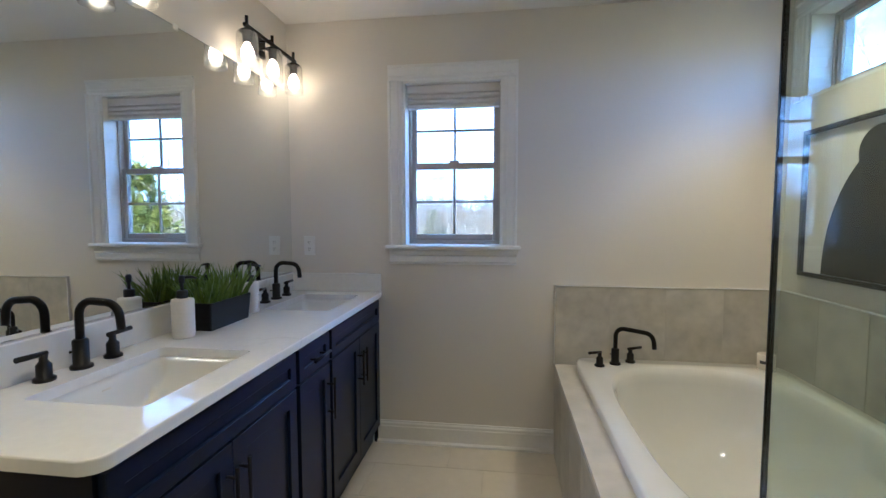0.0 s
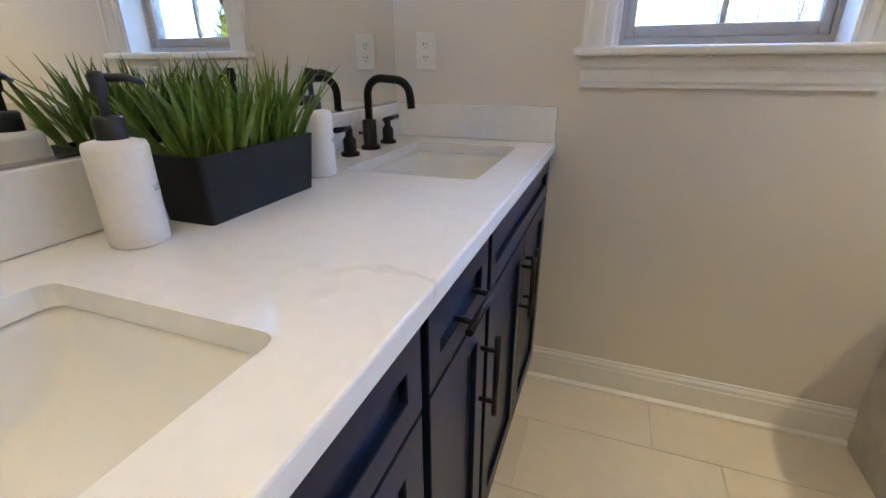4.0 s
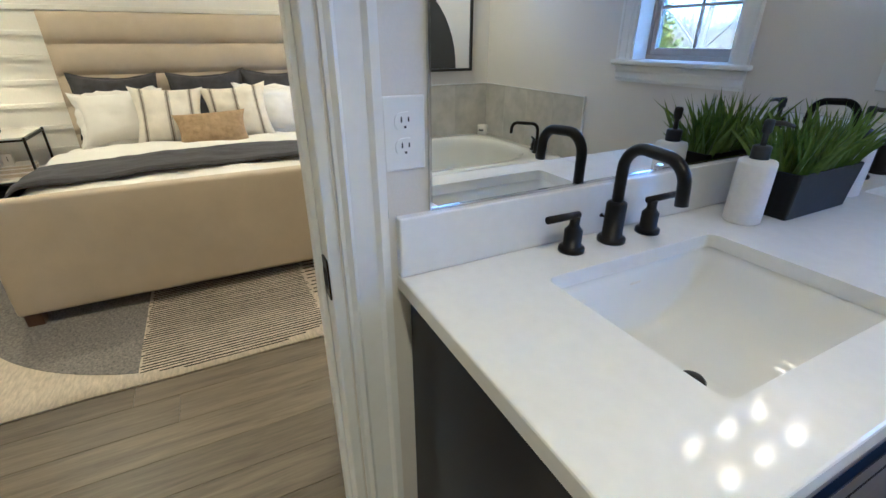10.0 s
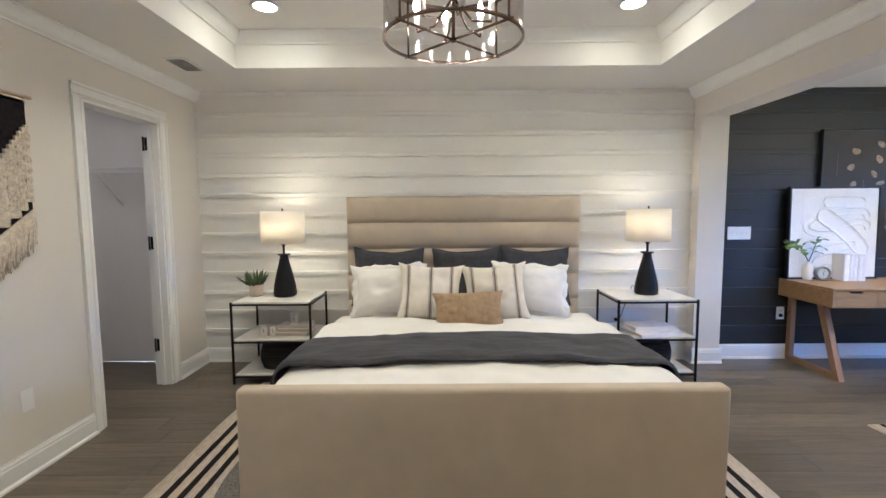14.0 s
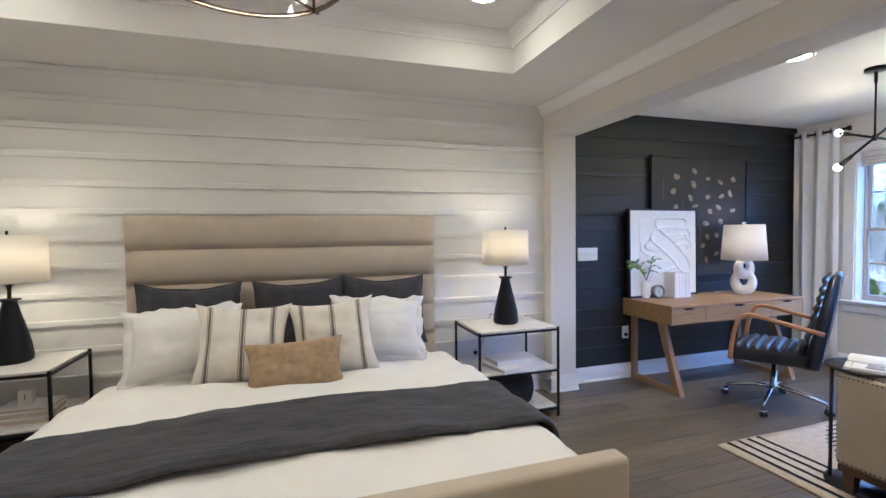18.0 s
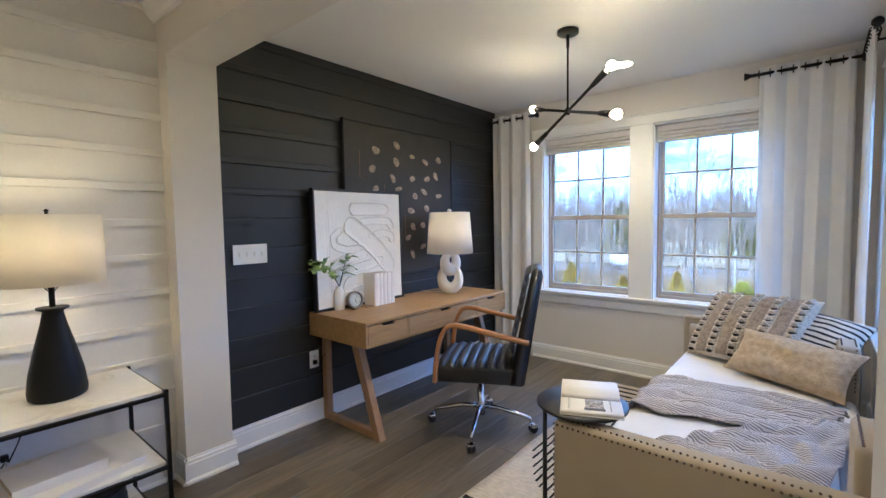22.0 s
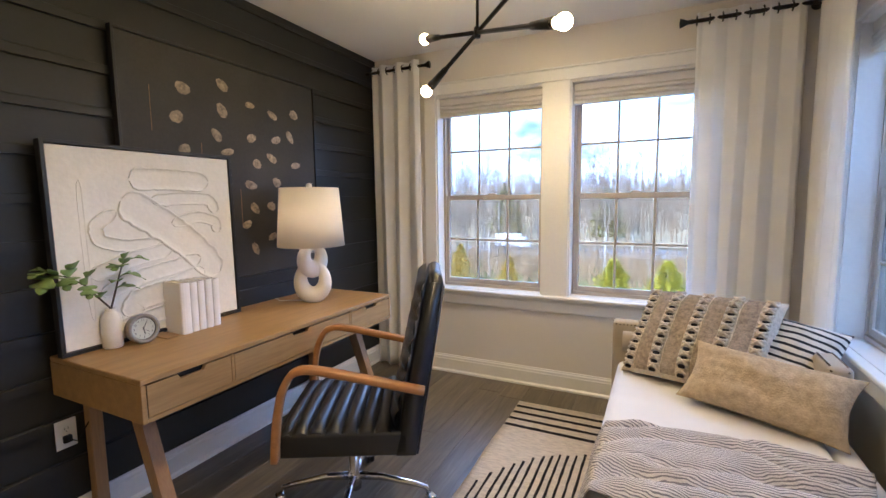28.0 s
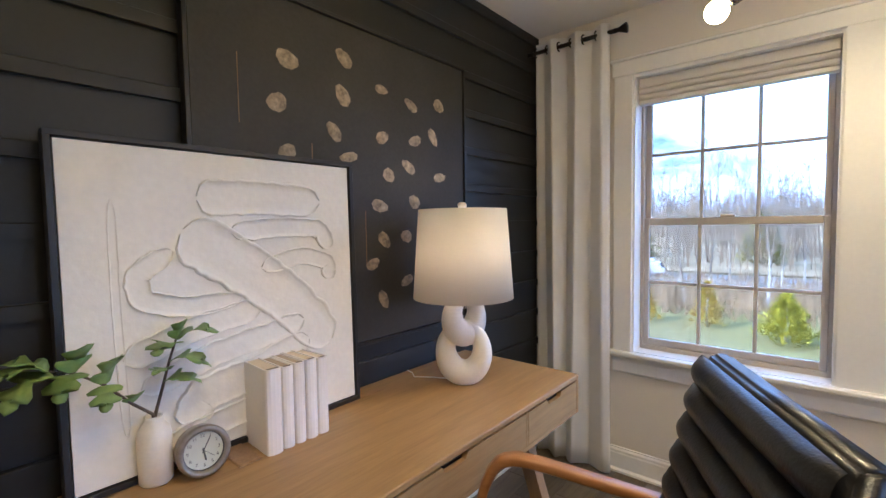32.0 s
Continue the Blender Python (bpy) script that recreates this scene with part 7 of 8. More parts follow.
b = bm_lathe([(0, 0.009), (0.05, 0.009)], 40)
b.transform(spin)
part("dial", b, mat("pale_green_dial", (0.56, 0.58, 0.52), 0.4, vary=0.03), clock, "grey-green dial with dark numerals")
b = bm_lathe([(0.0445, 0.0095), (0.0445, 0.0125), (0.0475, 0.0165), (0.0485, 0.012)], 40)
b.transform(spin)
part("inner_ring", b, M_INK, clock)
for k in range(1, 13):
    a = math.pi / 2 - k * math.pi / 6
    tx = bpy.data.curves.new("numeral", "FONT")
    tx.body, tx.size, tx.extrude, tx.align_x, tx.align_y = str(k), 0.0115, 0.0002, "CENTER", "CENTER"
    tmp = new("numeral", tx)
    bpy.context.view_layer.update()
    me = bpy.data.meshes.new_from_object(tmp.evaluated_get(bpy.context.evaluated_depsgraph_get()))
    bpy.data.objects.remove(tmp)
    b = bmesh.new()
    b.from_mesh(me)
    b.transform(Matrix.Translation((0.0355 * math.cos(a), -0.0096, 0.0355 * math.sin(a))) @ Matrix.Rotation(math.pi / 2, 4, "X"))
    part("numeral", b, M_INK, clock)
for a, ln, w in ((math.radians(60), 0.034, 0.0012), (math.radians(-82), 0.024, 0.0018), (math.radians(-40), 0.03, 0.0006)):
    part("hand_pointer", bm_tube([(-0.006 * math.cos(a), -0.011, -0.006 * math.sin(a)), (ln * math.cos(a), -0.011, ln * math.sin(a))], w, 6), M_INK, clock)
part("foot", bm_tube([(-0.02, 0.0, -0.0605), (0.02, 0.0, -0.0605)], 0.0025, 8), M_PEWTER, clock)
part("foot", bm_tube([(0.0, 0.02, -0.061), (0.0, 0.03, -0.0585)], 0.003, 8), M_PEWTER, clock)

# standing books
yb = 3.75
for k, (t, h, d) in enumerate(((0.046, 0.232, 0.18), (0.034, 0.227, 0.175), (0.032, 0.229, 0.175), (0.034, 0.230, 0.177), (0.035, 0.226, 0.175))):
    e = thing("standing_book", -5.445, yb, DZ, -2 + k, "white covered book standing upright on the desk", "book", "desk books")
    n = 6
    sp = [(0.0, 0.0015), (d - 0.012, 0.0)] + [(d - 0.012 + 0.012 * math.sin(math.pi * q / n), t / 2 - t / 2 * math.cos(math.pi * q / n)) for q in range(1, n)] + [(d - 0.012, t), (0.0, t - 0.0015), (0.0, t - 0.004), (d - 0.014, t - 0.003), (d - 0.014, 0.003), (0.0, 0.004)]
    part("cover", bm_prism(sp, 0, h), M_PAPER, e)
    part("page_block", bm_box(0.004, d - 0.0145, 0.0035, t - 0.0035, 0.003, h - 0.004), M_PAGES, e)
    part("headband", bm_box(d - 0.0143, d - 0.006, 0.006, t - 0.006, h - 0.004, h + 0.0003), M_INK, e)
    yb += t + 0.0012

# office chair: local +x is the way it faces
chair = thing("office_chair", -4.545, 3.992, 0, 208, "black channelled leather office chair with oak arms and chrome base", "chair")


SWD = 0.262
b = bm_box(-0.262, 0.252, -SWD, SWD, 0.378, 0.482, 0.02, 3)
part("seat_base", b, M_LEATHER, chair, smooth=True)
nch = 7
for k in range(nch):
    x0, x1 = -0.19 + 0.436 * k / nch, -0.19 + 0.436 * (k + 1) / nch

    def ridge(u, v, x0=x0, x1=x1, k=k):
        ed = min(1, min(v, 1 - v) * 9) ** 0.5
        front = 0.035 * max(0, (x0 + (x1 - x0) * u - 0.15) / 0.1) ** 2
        return Vector((x0 + (x1 - x0) * u, -SWD + 2 * SWD * v, 0.474 + 0.030 * math.sin(math.pi * u) ** 0.6 * (0.35 + 0.65 * ed) - front + 0.012 * math.sin(math.pi * v)))
    part("seat_channel", bm_grid(8, 24, ridge), M_LEATHER, chair)
# backrest leans away from the sitter
bx0, bz0, bx1, bz1 = -0.195, 0.42, -0.332, 1.045
bb_ = bm_prism([(-0.196, 0.379), (-0.332, 1.03), (-0.345, 1.05), (-0.382, 1.05), (-0.394, 1.034), (-0.286, 0.379)], -SWD, SWD, "y")
bmesh.ops.bevel(bb_, geom=list(bb_.edges), offset=0.008, segments=3, affect="EDGES")
part("backrest", bb_, M_LEATHER, chair, smooth=True)
nb = 8
for k in range(nb):
    q0, q1 = 0.12 + 0.88 * k / nb, 0.12 + 0.88 * (k + 1) / nb

    def rib(u, v, q0=q0, q1=q1):
        q = q0 + (q1 - q0) * u
        ed = min(1, min(v, 1 - v) * 9) ** 0.5
        px_, pz_ = bx0 + (bx1 - bx0) * q, bz0 + (bz1 - bz0) * q
        bulge = 0.032 * math.sin(math.pi * u) ** 0.6 * (0.35 + 0.65 * ed)
        return Vector((px_ + 0.97 * bulge + 0.006, -SWD + 2 * SWD * v, pz_ + 0.24 * bulge))
    part("back_channel", bm_grid(8, 24, rib), M_LEATHER, chair)
for s in (-1, 1):
    part("piping", bm_tube([(-0.286, s * (SWD - 0.002), 0.39), (-0.391, s * (SWD - 0.002), 1.03)], 0.004, 6), M_LEATHER, chair)
    path = [(0.238, 0.385), (0.235, 0.46), (0.22, 0.58), (0.20, 0.66), (0.165, 0.722), (0.12, 0.735), (0.05, 0.726), (-0.13, 0.685), (-0.315, 0.643)]
    fine = []
    for a, c in zip(path, path[1:]):
        for k in range(5):
            fine.append((a[0] + (c[0] - a[0]) * k / 5, a[1] + (c[1] - a[1]) * k / 5))
    fine.append(path[-1])
    for _ in range(3):
        fine = [fine[0]] + [((fine[i - 1][0] + fine[i][0] * 2 + fine[i + 1][0]) / 4, (fine[i - 1][1] + fine[i][1] * 2 + fine[i + 1][1]) / 4) for i in range(1, len(fine) - 1)] + [fine[-1]]
    ab = bmesh.new()
    rows_ = []
    for i, (x, z) in enumerate(fine):
        a, c = fine[max(0, i - 1)], fine[min(len(fine) - 1, i + 1)]
        d = Vector((c[0] - a[0], 0, c[1] - a[1])).normalized()
        nrm = Vector((-d.z, 0, d.x))
        th = 0.013
        yy = s * (SWD + 0.017)
        cr = []
        for sy, sn in ((-0.021, -0.6), (-0.017, -1), (0.017, -1), (0.021, -0.6), (0.021, 0.6), (0.017, 1), (-0.017, 1), (-0.021, 0.6)):
            cr.append(ab.verts.new(Vector((x, yy + sy, z)) + nrm * th * sn))
        rows_.append(cr)
    for a, c in zip(rows_, rows_[1:]):
        for k in range(8):
            ab.faces.new((a[k], a[(k + 1) % 8], c[(k + 1) % 8], c[k])).smooth = True
    ab.faces.new(rows_[0])
    ab.faces.new(rows_[-1][::-1])
    part("armrest", ab, M_ARM, chair, "curved honey oak arm")
part("seat_plate", bm_box(-0.11, 0.11, -0.09, 0.09, 0.355, 0.379, 0.005, 1), M_BLACK, chair)
part("column", bm_lathe([(0, 0.09), (0.03, 0.09), (0.03, 0.16), (0.022, 0.17), (0.022, 0.27), (0.014, 0.275), (0.014, 0.36), (0, 0.36)], 20), M_CHROME, chair)
for k in range(4):
    a = math.radians(-3 + 90 * k)
    c, s = math.cos(a), math.sin(a)
    lg = part("base_leg", bm_tube([(0.02 * c, 0.02 * s, 0.145), (0.12 * c, 0.12 * s, 0.14), (0.27 * c, 0.27 * s, 0.105), (0.315 * c, 0.315 * s, 0.092), (0.325 * c, 0.325 * s, 0.062)], [0.018, 0.015, 0.012, 0.011, 0.009], 10), M_CHROME, chair)
    cx, cy = 0.335 * c, 0.335 * s
    for q in (-0.013, 0.013):
        b = bm_lathe([(0, -0.009), (0.022, -0.009), (0.026, -0.005), (0.026, 0.005), (0.022, 0.009), (0, 0.009)], 20)
        b.transform(Matrix.Translation((cx, cy, 0.0262)) @ Matrix.Rotation(a + 0.6, 4, "Z") @ Matrix.Translation((0, q, 0)) @ Matrix.Rotation(math.pi / 2, 4, "X"))
        part("caster_wheel", b, M_BLKPAINT, lg)
    b = bm_box(-0.022, 0.02, -0.0235, 0.0235, 0.03, 0.056, 0.008, 2)
    b.transform(Matrix.Translation((cx, cy, 0)) @ Matrix.Rotation(a + 0.6, 4, "Z"))
    part("caster_hood", b, M_CHROME, lg)

# pendant
pen = thing("pendant_light", -4.045, 4.20, 0, 0, "black pendant light with crossed rods and four lit globe bulbs", "pendant light")
part("canopy", bm_lathe([(0, CEIL), (0.062, CEIL), (0.062, CEIL - 0.018), (0.058, CEIL - 0.022), (0.008, CEIL - 0.024), (0, CEIL - 0.024)], 32), M_BLACK, pen)
part("stem", bm_tube([(0, 0, 1.985), (0, 0, CEIL - 0.02)], 0.006, 10), M_BLACK, pen)
part("chain", bm_tube([(0, 0, CEIL - 0.025), (0, 0, CEIL - 0.10)], 0.010, 8), M_BLACK, pen)
part("hub", bm_lathe([(0, -0.02), (0.012, -0.02), (0.014, 0), (0.012, 0.02), (0, 0.02)], 14, at=(0, 0, 1.985)), M_BLACK, pen)
for w in (Vector((0.31, -0.17, 0.145)), Vector((0.385, -0.30, -0.13))):
    for s in (-1, 1):
        d = w.normalized() * s
        tip = Vector((0, 0, 1.985)) + w * s
        arm = part("arm", bm_tube([(0, 0, 1.985), tip - d * 0.16, tip - d * 0.15, tip - d * 0.03], [0.008, 0.009, 0.013, 0.019], 12), M_BLACK, pen)
        part("socket", bm_tube([tip - d * 0.04, tip - d * 0.025], [0.02, 0.018], 12), M_BRONZE, arm)
        b = bmesh.new()
        bmesh.ops.create_uvsphere(b, u_segments=18, v_segments=12, radius=0.025)
        for f in b.faces:
            f.smooth = True
        b.transform(Matrix.Translation(tip + d * 0.01))
        part("bulb", b, M_BULB_P, arm, "lit round globe bulb")


# curtains
def curtain(m, w, label, folds, seed, depth=0.027):
    """A grommet panel and its short rod: local x along the rod, y away from the wall is negative."""
    RZ = 2.335
    rod = new("curtain_rod")
    rod.matrix_world = m
    tagged(rod, "short black curtain rod with flared end caps", "curtain rod", "curtain rods")
    part("rod", bm_tube([(-w / 2 - 0.02, -0.085, RZ), (w / 2 + 0.02, -0.085, RZ)], 0.011, 12), M_BLACK, rod)
    for s in (-1, 1):
        b = bm_lathe([(0, 0), (0.013, 0), (0.012, 0.012), (0.011, 0.025), (0.026, 0.062), (0.026, 0.066), (0, 0.068)], 20)
        b.transform(Matrix.Translation((s * (w / 2 + 0.02), -0.085, RZ)) @ Matrix.Rotation(s * math.pi / 2, 4, "Y"))
        part("end_cap", b, M_BLACK, rod)
    part("bracket", bm_tube([(0.0, 0, RZ), (0.0, -0.085, RZ)], 0.007, 8), M_BLACK, rod)
    part("bracket_plate", bm_box(-0.02, 0.02, -0.006, -0.0005, RZ - 0.03, RZ + 0.03, 0.002, 1), M_BLACK, rod)
    cur = new("curtain")
    cur.matrix_world = m
    tagged(cur, label, "curtain", "curtains")
    rr = random.Random(seed)
    ph = [rr.uniform(-0.5, 0.5) for _ in range(8)]

    def at(u, v):
        z = 0.012 + (RZ + 0.045 - 0.012) * v
        lowr = 1 - v
        a = u * folds * 2 * math.pi
        x = -w / 2 + w * u + 0.010 * math.sin(a * 2 + ph[0]) * 0.6 + lowr * 0.02 * math.sin(u * 7 + ph[1])
        amp = depth * (1 + 0.25 * math.sin(u * 5 + ph[2]) * lowr)
        y = -0.085 + amp * math.sin(a) + 0.008 * lowr * math.sin(a * 0.5 + z * 2 + ph[3])
        return Vector((x, y, z))
    ob = part("cloth", bm_grid(folds * 16, 24, at), M_CURTAIN, cur)
    ob.modifiers.new("thickness", "SOLIDIFY").thickness = 0.0025
    for k in range(folds * 2):
        x = -w / 2 + w * (k + 0.5 * 0) / (folds * 2)
        b = bm_tube([(0.0, 0.024 * math.cos(q), 0.024 * math.sin(q)) for q in [2 * math.pi * i / 20 for i in range(20)]], 0.004, 6, closed=True)
        b.transform(Matrix.Translation((x, -0.085, RZ)))
        part("grommet", b, M_BLACK, cur)
    part("hem", bm_grid(folds * 16, 1, lambda u, v: at(u, 0.034 + 0.003 * v) + Vector((0, -0.0012, 0))), M_CURTAIN, cur)


curtain(pose(-5.24, NY, 0), 0.42, "white grommet curtain hanging beside the window and charcoal wall", 3, 1)
curtain(pose(-2.985, NY, 0), 0.50, "white grommet curtain in the room's corner", 4, 2, 0.012)
curtain(pose(EX, 5.235, 0, 0, 0, -90), 0.50, "white grommet curtain hanging behind the daybed pillows", 4, 3, 0.012)
curtain(pose(EX, 3.30, 0, 0, 0, -90), 0.44, "white grommet curtain hanging beside the daybed's end", 3, 4)

# daybed
day = thing("daybed", 0, 0, 0, 0, "cream upholstered daybed with raised ends, nailhead trim and dark legs", "daybed")
A0, A1, B0, B1 = -3.60, -2.71, 3.10, 5.215
part("base_frame", bm_box(A0 + 0.03, A1, B0 + 0.09, B1 - 0.09, 0.16, 0.30, 0.012, 2), M_CREAM, day)
soft_panel(A0, A1, B0, B0 + 0.09, 0.16, 0.632, 0.02, "end_panel", day, M_CREAM, 0.003, 2.0)
soft_panel(A0, A1, B1 - 0.09, B1, 0.16, 0.66, 0.02, "end_panel", day, M_CREAM, 0.003, 3.0)
soft_panel(A1 - 0.09, A1, B0 + 0.091, 3.455, 0.16, 0.75, 0.02, "back_wing", day, M_CREAM, 0.003, 4.0)
soft_panel(A1 - 0.09, A1, 4.60, B1 - 0.091, 0.16, 0.70, 0.02, "back_wing", day, M_CREAM, 0.003, 5.0)
part("bolster_roll", bm_tube([(A0 + 0.06, B1 - 0.15, 0.57), (A1 - 0.10, B1 - 0.15, 0.57)], 0.055, 18), M_CREAM, day)
part("wood_rail", bm_box(A0 + 0.01, A1 - 0.01, B0 + 0.01, B1 - 0.01, 0.125, 0.159), M_WALNUT, day)
for x, y in ((A0 + 0.05, B0 + 0.05), (A1 - 0.05, B0 + 0.05), (A0 + 0.05, B1 - 0.05), (A1 - 0.05, B1 - 0.05)):
    q = 0.028
    b = bmesh.new()
    r0 = [b.verts.new((x + i * q * 0.6, y + j * q * 0.6, 0)) for i, j in ((-1, -1), (1, -1), (1, 1), (-1, 1))]
    r1 = [b.verts.new((x + i * q, y + j * q, 0.126)) for i, j in ((-1, -1), (1, -1), (1, 1), (-1, 1))]
    for k in range(4):
        b.faces.new((r0[k], r0[(k + 1) % 4], r1[(k + 1) % 4], r1[k]))
    b.faces.new(r0)
    part("leg", b, M_WALNUT, day, "dark tapered wooden leg")
nb_ = bmesh.new()
bmesh.ops.create_icosphere(nb_, subdivisions=1, radius=0.0046)
stud = mesh_of(nb_, M_BRONZE, "nailhead")


def nails(a, b, step=0.019):
    a, b = Vector(a), Vector(b)
    n = int((b - a).length / step)
    for k in range(n + 1):
        p = a.lerp(b, k / n)
        piece("nailhead", stud, day, Matrix.Translation(p))


ys = B0 - 0.001
nails((A0 + 0.02, ys, 0.617), (A1 - 0.02, ys, 0.617))
nails((A0 + 0.02, ys, 0.178), (A1 - 0.02, ys, 0.178))
nails((A0 - 0.001, B0 + 0.018, 0.19), (A0 - 0.001, B0 + 0.018, 0.61))
nails((A0 - 0.001, B0 + 0.072, 0.19), (A0 - 0.001, B0 + 0.072, 0.61))
nails((A0 + 0.03, B0 + 0.022, 0.633), (A1 - 0.04, B0 + 0.022, 0.633))
for y, zt_ in ((4.599, 0.685), (3.456, 0.735)):
    for x in (A1 - 0.072, A1 - 0.018):
        nails((x, y, 0.48), (x, y, zt_))
for x in (A1 - 0.072, A1 - 0.018):
    nails((x, 3.21, 0.751), (x, 3.44, 0.751))
    nails((x, 4.62, 0.701), (x, 5.1, 0.701))
nails((A0 - 0.001, B1 - 0.018, 0.3), (A0 - 0.001, B1 - 0.018, 0.64))
nails((A0 + 0.02, B1 - 0.091, 0.645), (A1 - 0.1, B1 - 0.091, 0.645))
dm = thing("daybed_mattress", 0, 0, 0.30, 0, "pale grey fitted mattress on the daybed", "mattress")
part("mattress_body", soft := bm_box(A0 + 0.035, A1 - 0.095, B0 + 0.095, B1 - 0.095, 0.0, 0.15, 0.04, 4), M_DAYSHEET, dm, smooth=True)
part("mattress_corner", bm_box(A1 - 0.094, A1 - 0.01, 3.46, 4.565, 0.0, 0.145, 0.03, 3), M_DAYSHEET, dm, smooth=True)


def throw_cloth(name, corners, nu, nv, label, material, seed, amp, bulge=0.0):
    """A crumpled cloth over four corners of a surface at z, sagging over the front edge."""
    c = [Vector(p) for p in corners]

    def at(u, v):
        p = c[0].lerp(c[1], u).lerp(c[3].lerp(c[2], u), v) + Vector((0, bulge * v * math.sin(math.pi * u), 0))
        fold = amp * (0.6 * abs(math.sin(v * 13 + 2.2 * noise.noise(Vector((u * 3, v * 2, seed))))) + 0.5 * noise.noise(Vector((u * 5, v * 6, seed))) + 0.3)
        wob = Vector((noise.noise(Vector((u * 4, v * 4, seed + 2))), noise.noise(Vector((u * 4, v * 4, seed + 7))), 0)) * 0.03
        p += wob + Vector((0, 0, max(0.004, fold)))
        if p.x < A0 + 0.06:
            p.z -= min(0.25, (A0 + 0.06 - p.x) * 3)
            p.x = max(p.x, A0 + 0.018)
        return p
    ob = part(name, bm_grid(nu, nv, at), material)
    md = ob.modifiers.new("thickness", "SOLIDIFY")
    md.thickness, md.offset = 0.006, 1
    return tagged(ob, label, "throw blanket", "throw blanket")


M_THROW = striped("heathered_throw", (0.60, 0.55, 0.51), (0.19, 0.175, 0.18), 0.0085, 0.0034, 1, wobble=0.03, bump=0.9)
throw_cloth("knit_throw", [(-3.68, 3.76, 0.452), (-2.86, 3.90, 0.452), (-2.76, 4.22, 0.452), (-3.66, 4.20, 0.452)], 60, 44, "grey heathered knit throw rumpled across the daybed", M_THROW, 3.0, 0.05, 0.12)
throw_cloth("knit_throw_end", [(-3.42, 3.34, 0.452), (-2.86, 3.36, 0.452), (-2.73, 4.10, 0.46), (-2.98, 3.95, 0.47)], 44, 44, "grey knit throw's far end spread towards the daybed's corner", M_THROW, 6.0, 0.055)

M_KNIT = mat("cream_chunky_knit", (0.62, 0.54, 0.43), 0.95, vary=0.12, scale=60, fine=150, bump=1.0, spec=0.05)
M_KNITB = mat("brown_knit", (0.33, 0.27, 0.21), 0.95, vary=0.2, scale=60, fine=150, bump=1.0, spec=0.05)


def place_on(seed, w, h, t, pinch, a, b, side=1):
    f = (max(0, 1 - abs(a) ** 2.6) * max(0, 1 - abs(b) ** 2.6)) ** 0.5
    ex, ez = 1 - pinch * (1 - b * b) * abs(a) ** 3, 1 - pinch * (1 - a * a) * abs(b) ** 3
    return Vector((a * ex * w / 2, side * (t / 2 * f + 0.003) + lift(a * 1.5, b * 1.5, 0.02 * f, 1.3, seed) + lift(a * 5, b * 5, 0.008 * f, 1.0, seed + 3), b * ez * h / 2))


MP1 = pose(-3.19, 4.93, 0.66, 0, 0, -27) @ pose(0, 0, 0, -42, -3, 0)
p1 = pillow("textured_pillow", MP1, 0.62, 0.50, 0.17, M_KNIT, "cream and brown textured pillow with rows of knotted tufts", 11.0, "daybed pillows", 0.05)
for i, a in enumerate((-0.86, -0.65, -0.43, -0.215, 0.0, 0.215, 0.43, 0.65, 0.86)):
    if i % 2 == 0:
        for k in range(11):
            bb = -0.86 + 0.172 * k
            c = place_on(11.0, 0.62, 0.50, 0.17, 0.05, a, bb, -1)
            for q in (-1, 1):
                part("tuft", bm_tube([c + Vector((-0.024 * q, -0.006, 0.015)), c + Vector((0, -0.015, 0.004)), c + Vector((0.024 * q, -0.006, -0.013))], [0.007, 0.009, 0.006], 6), M_KNIT, p1)
            # solid black tube painted in for the shaded hole between tufts
            part("gap", bm_tube([c + Vector((-0.013, -0.003, -0.018)), c + Vector((0.013, -0.003, -0.018))], 0.009, 6), M_RUGBLK, p1)
    else:
        b = bm_grid(4, 30, lambda u, v, a=a: place_on(11.0, 0.62, 0.50, 0.17, 0.05, a - 0.115 + 0.23 * u, 1.9 * v - 0.95, -1) + Vector((0, -0.004 - 0.002 * math.sin(v * 120), 0)))
        part("knit_band", b, M_KNITB, p1)
M_BWS = striped("black_white_stripe", (0.66, 0.60, 0.51), (0.03, 0.03, 0.032), 0.034, 0.013, 2, wobble=0.006)
pillow("striped_pillow", pose(-2.93, 4.86, 0.64, 0, 0, -24) @ pose(0, 0, 0, -45, 8, 0), 0.48, 0.42, 0.16, M_BWS, "black and cream striped pillow lying behind the others", 12.0, "daybed pillows", 0.06)
pillow("lumbar_pillow", pose(-2.985, 4.61, 0.575, 0, 0, -25) @ pose(0, 0, 0, -42, 2, 0), 0.58, 0.28, 0.15, M_FLAX, "flax woven rectangular pillow on the daybed", 13.0, "daybed pillows", 0.10)

# side table and open book
st = thing("side_table", -3.555, 3.255, 0, 0, "round black metal side table standing over the daybed's end", "side table")
part("tabletop", bm_lathe([(0, 0.645), (0.160, 0.645), (0.166, 0.649), (0.166, 0.657), (0.162, 0.660), (0, 0.660)], 48), M_BLKPAINT, st)
part("pole", bm_tube([(-0.135, -0.035, 0.015), (-0.135, -0.035, 0.646)], 0.009, 12), M_BLKPAINT, st)
part("foot_plate", bm_lathe([(0, 0.0125), (0.14, 0.0125), (0.145, 0.016), (0.145, 0.024), (0, 0.026)], 40, at=(-0.03, 0.02, 0)), M_BLKPAINT, st)
bk = thing("open_book", -3.53, 3.275, 0.661, 24, "open book with printed pages and a dark picture on one page", "book")
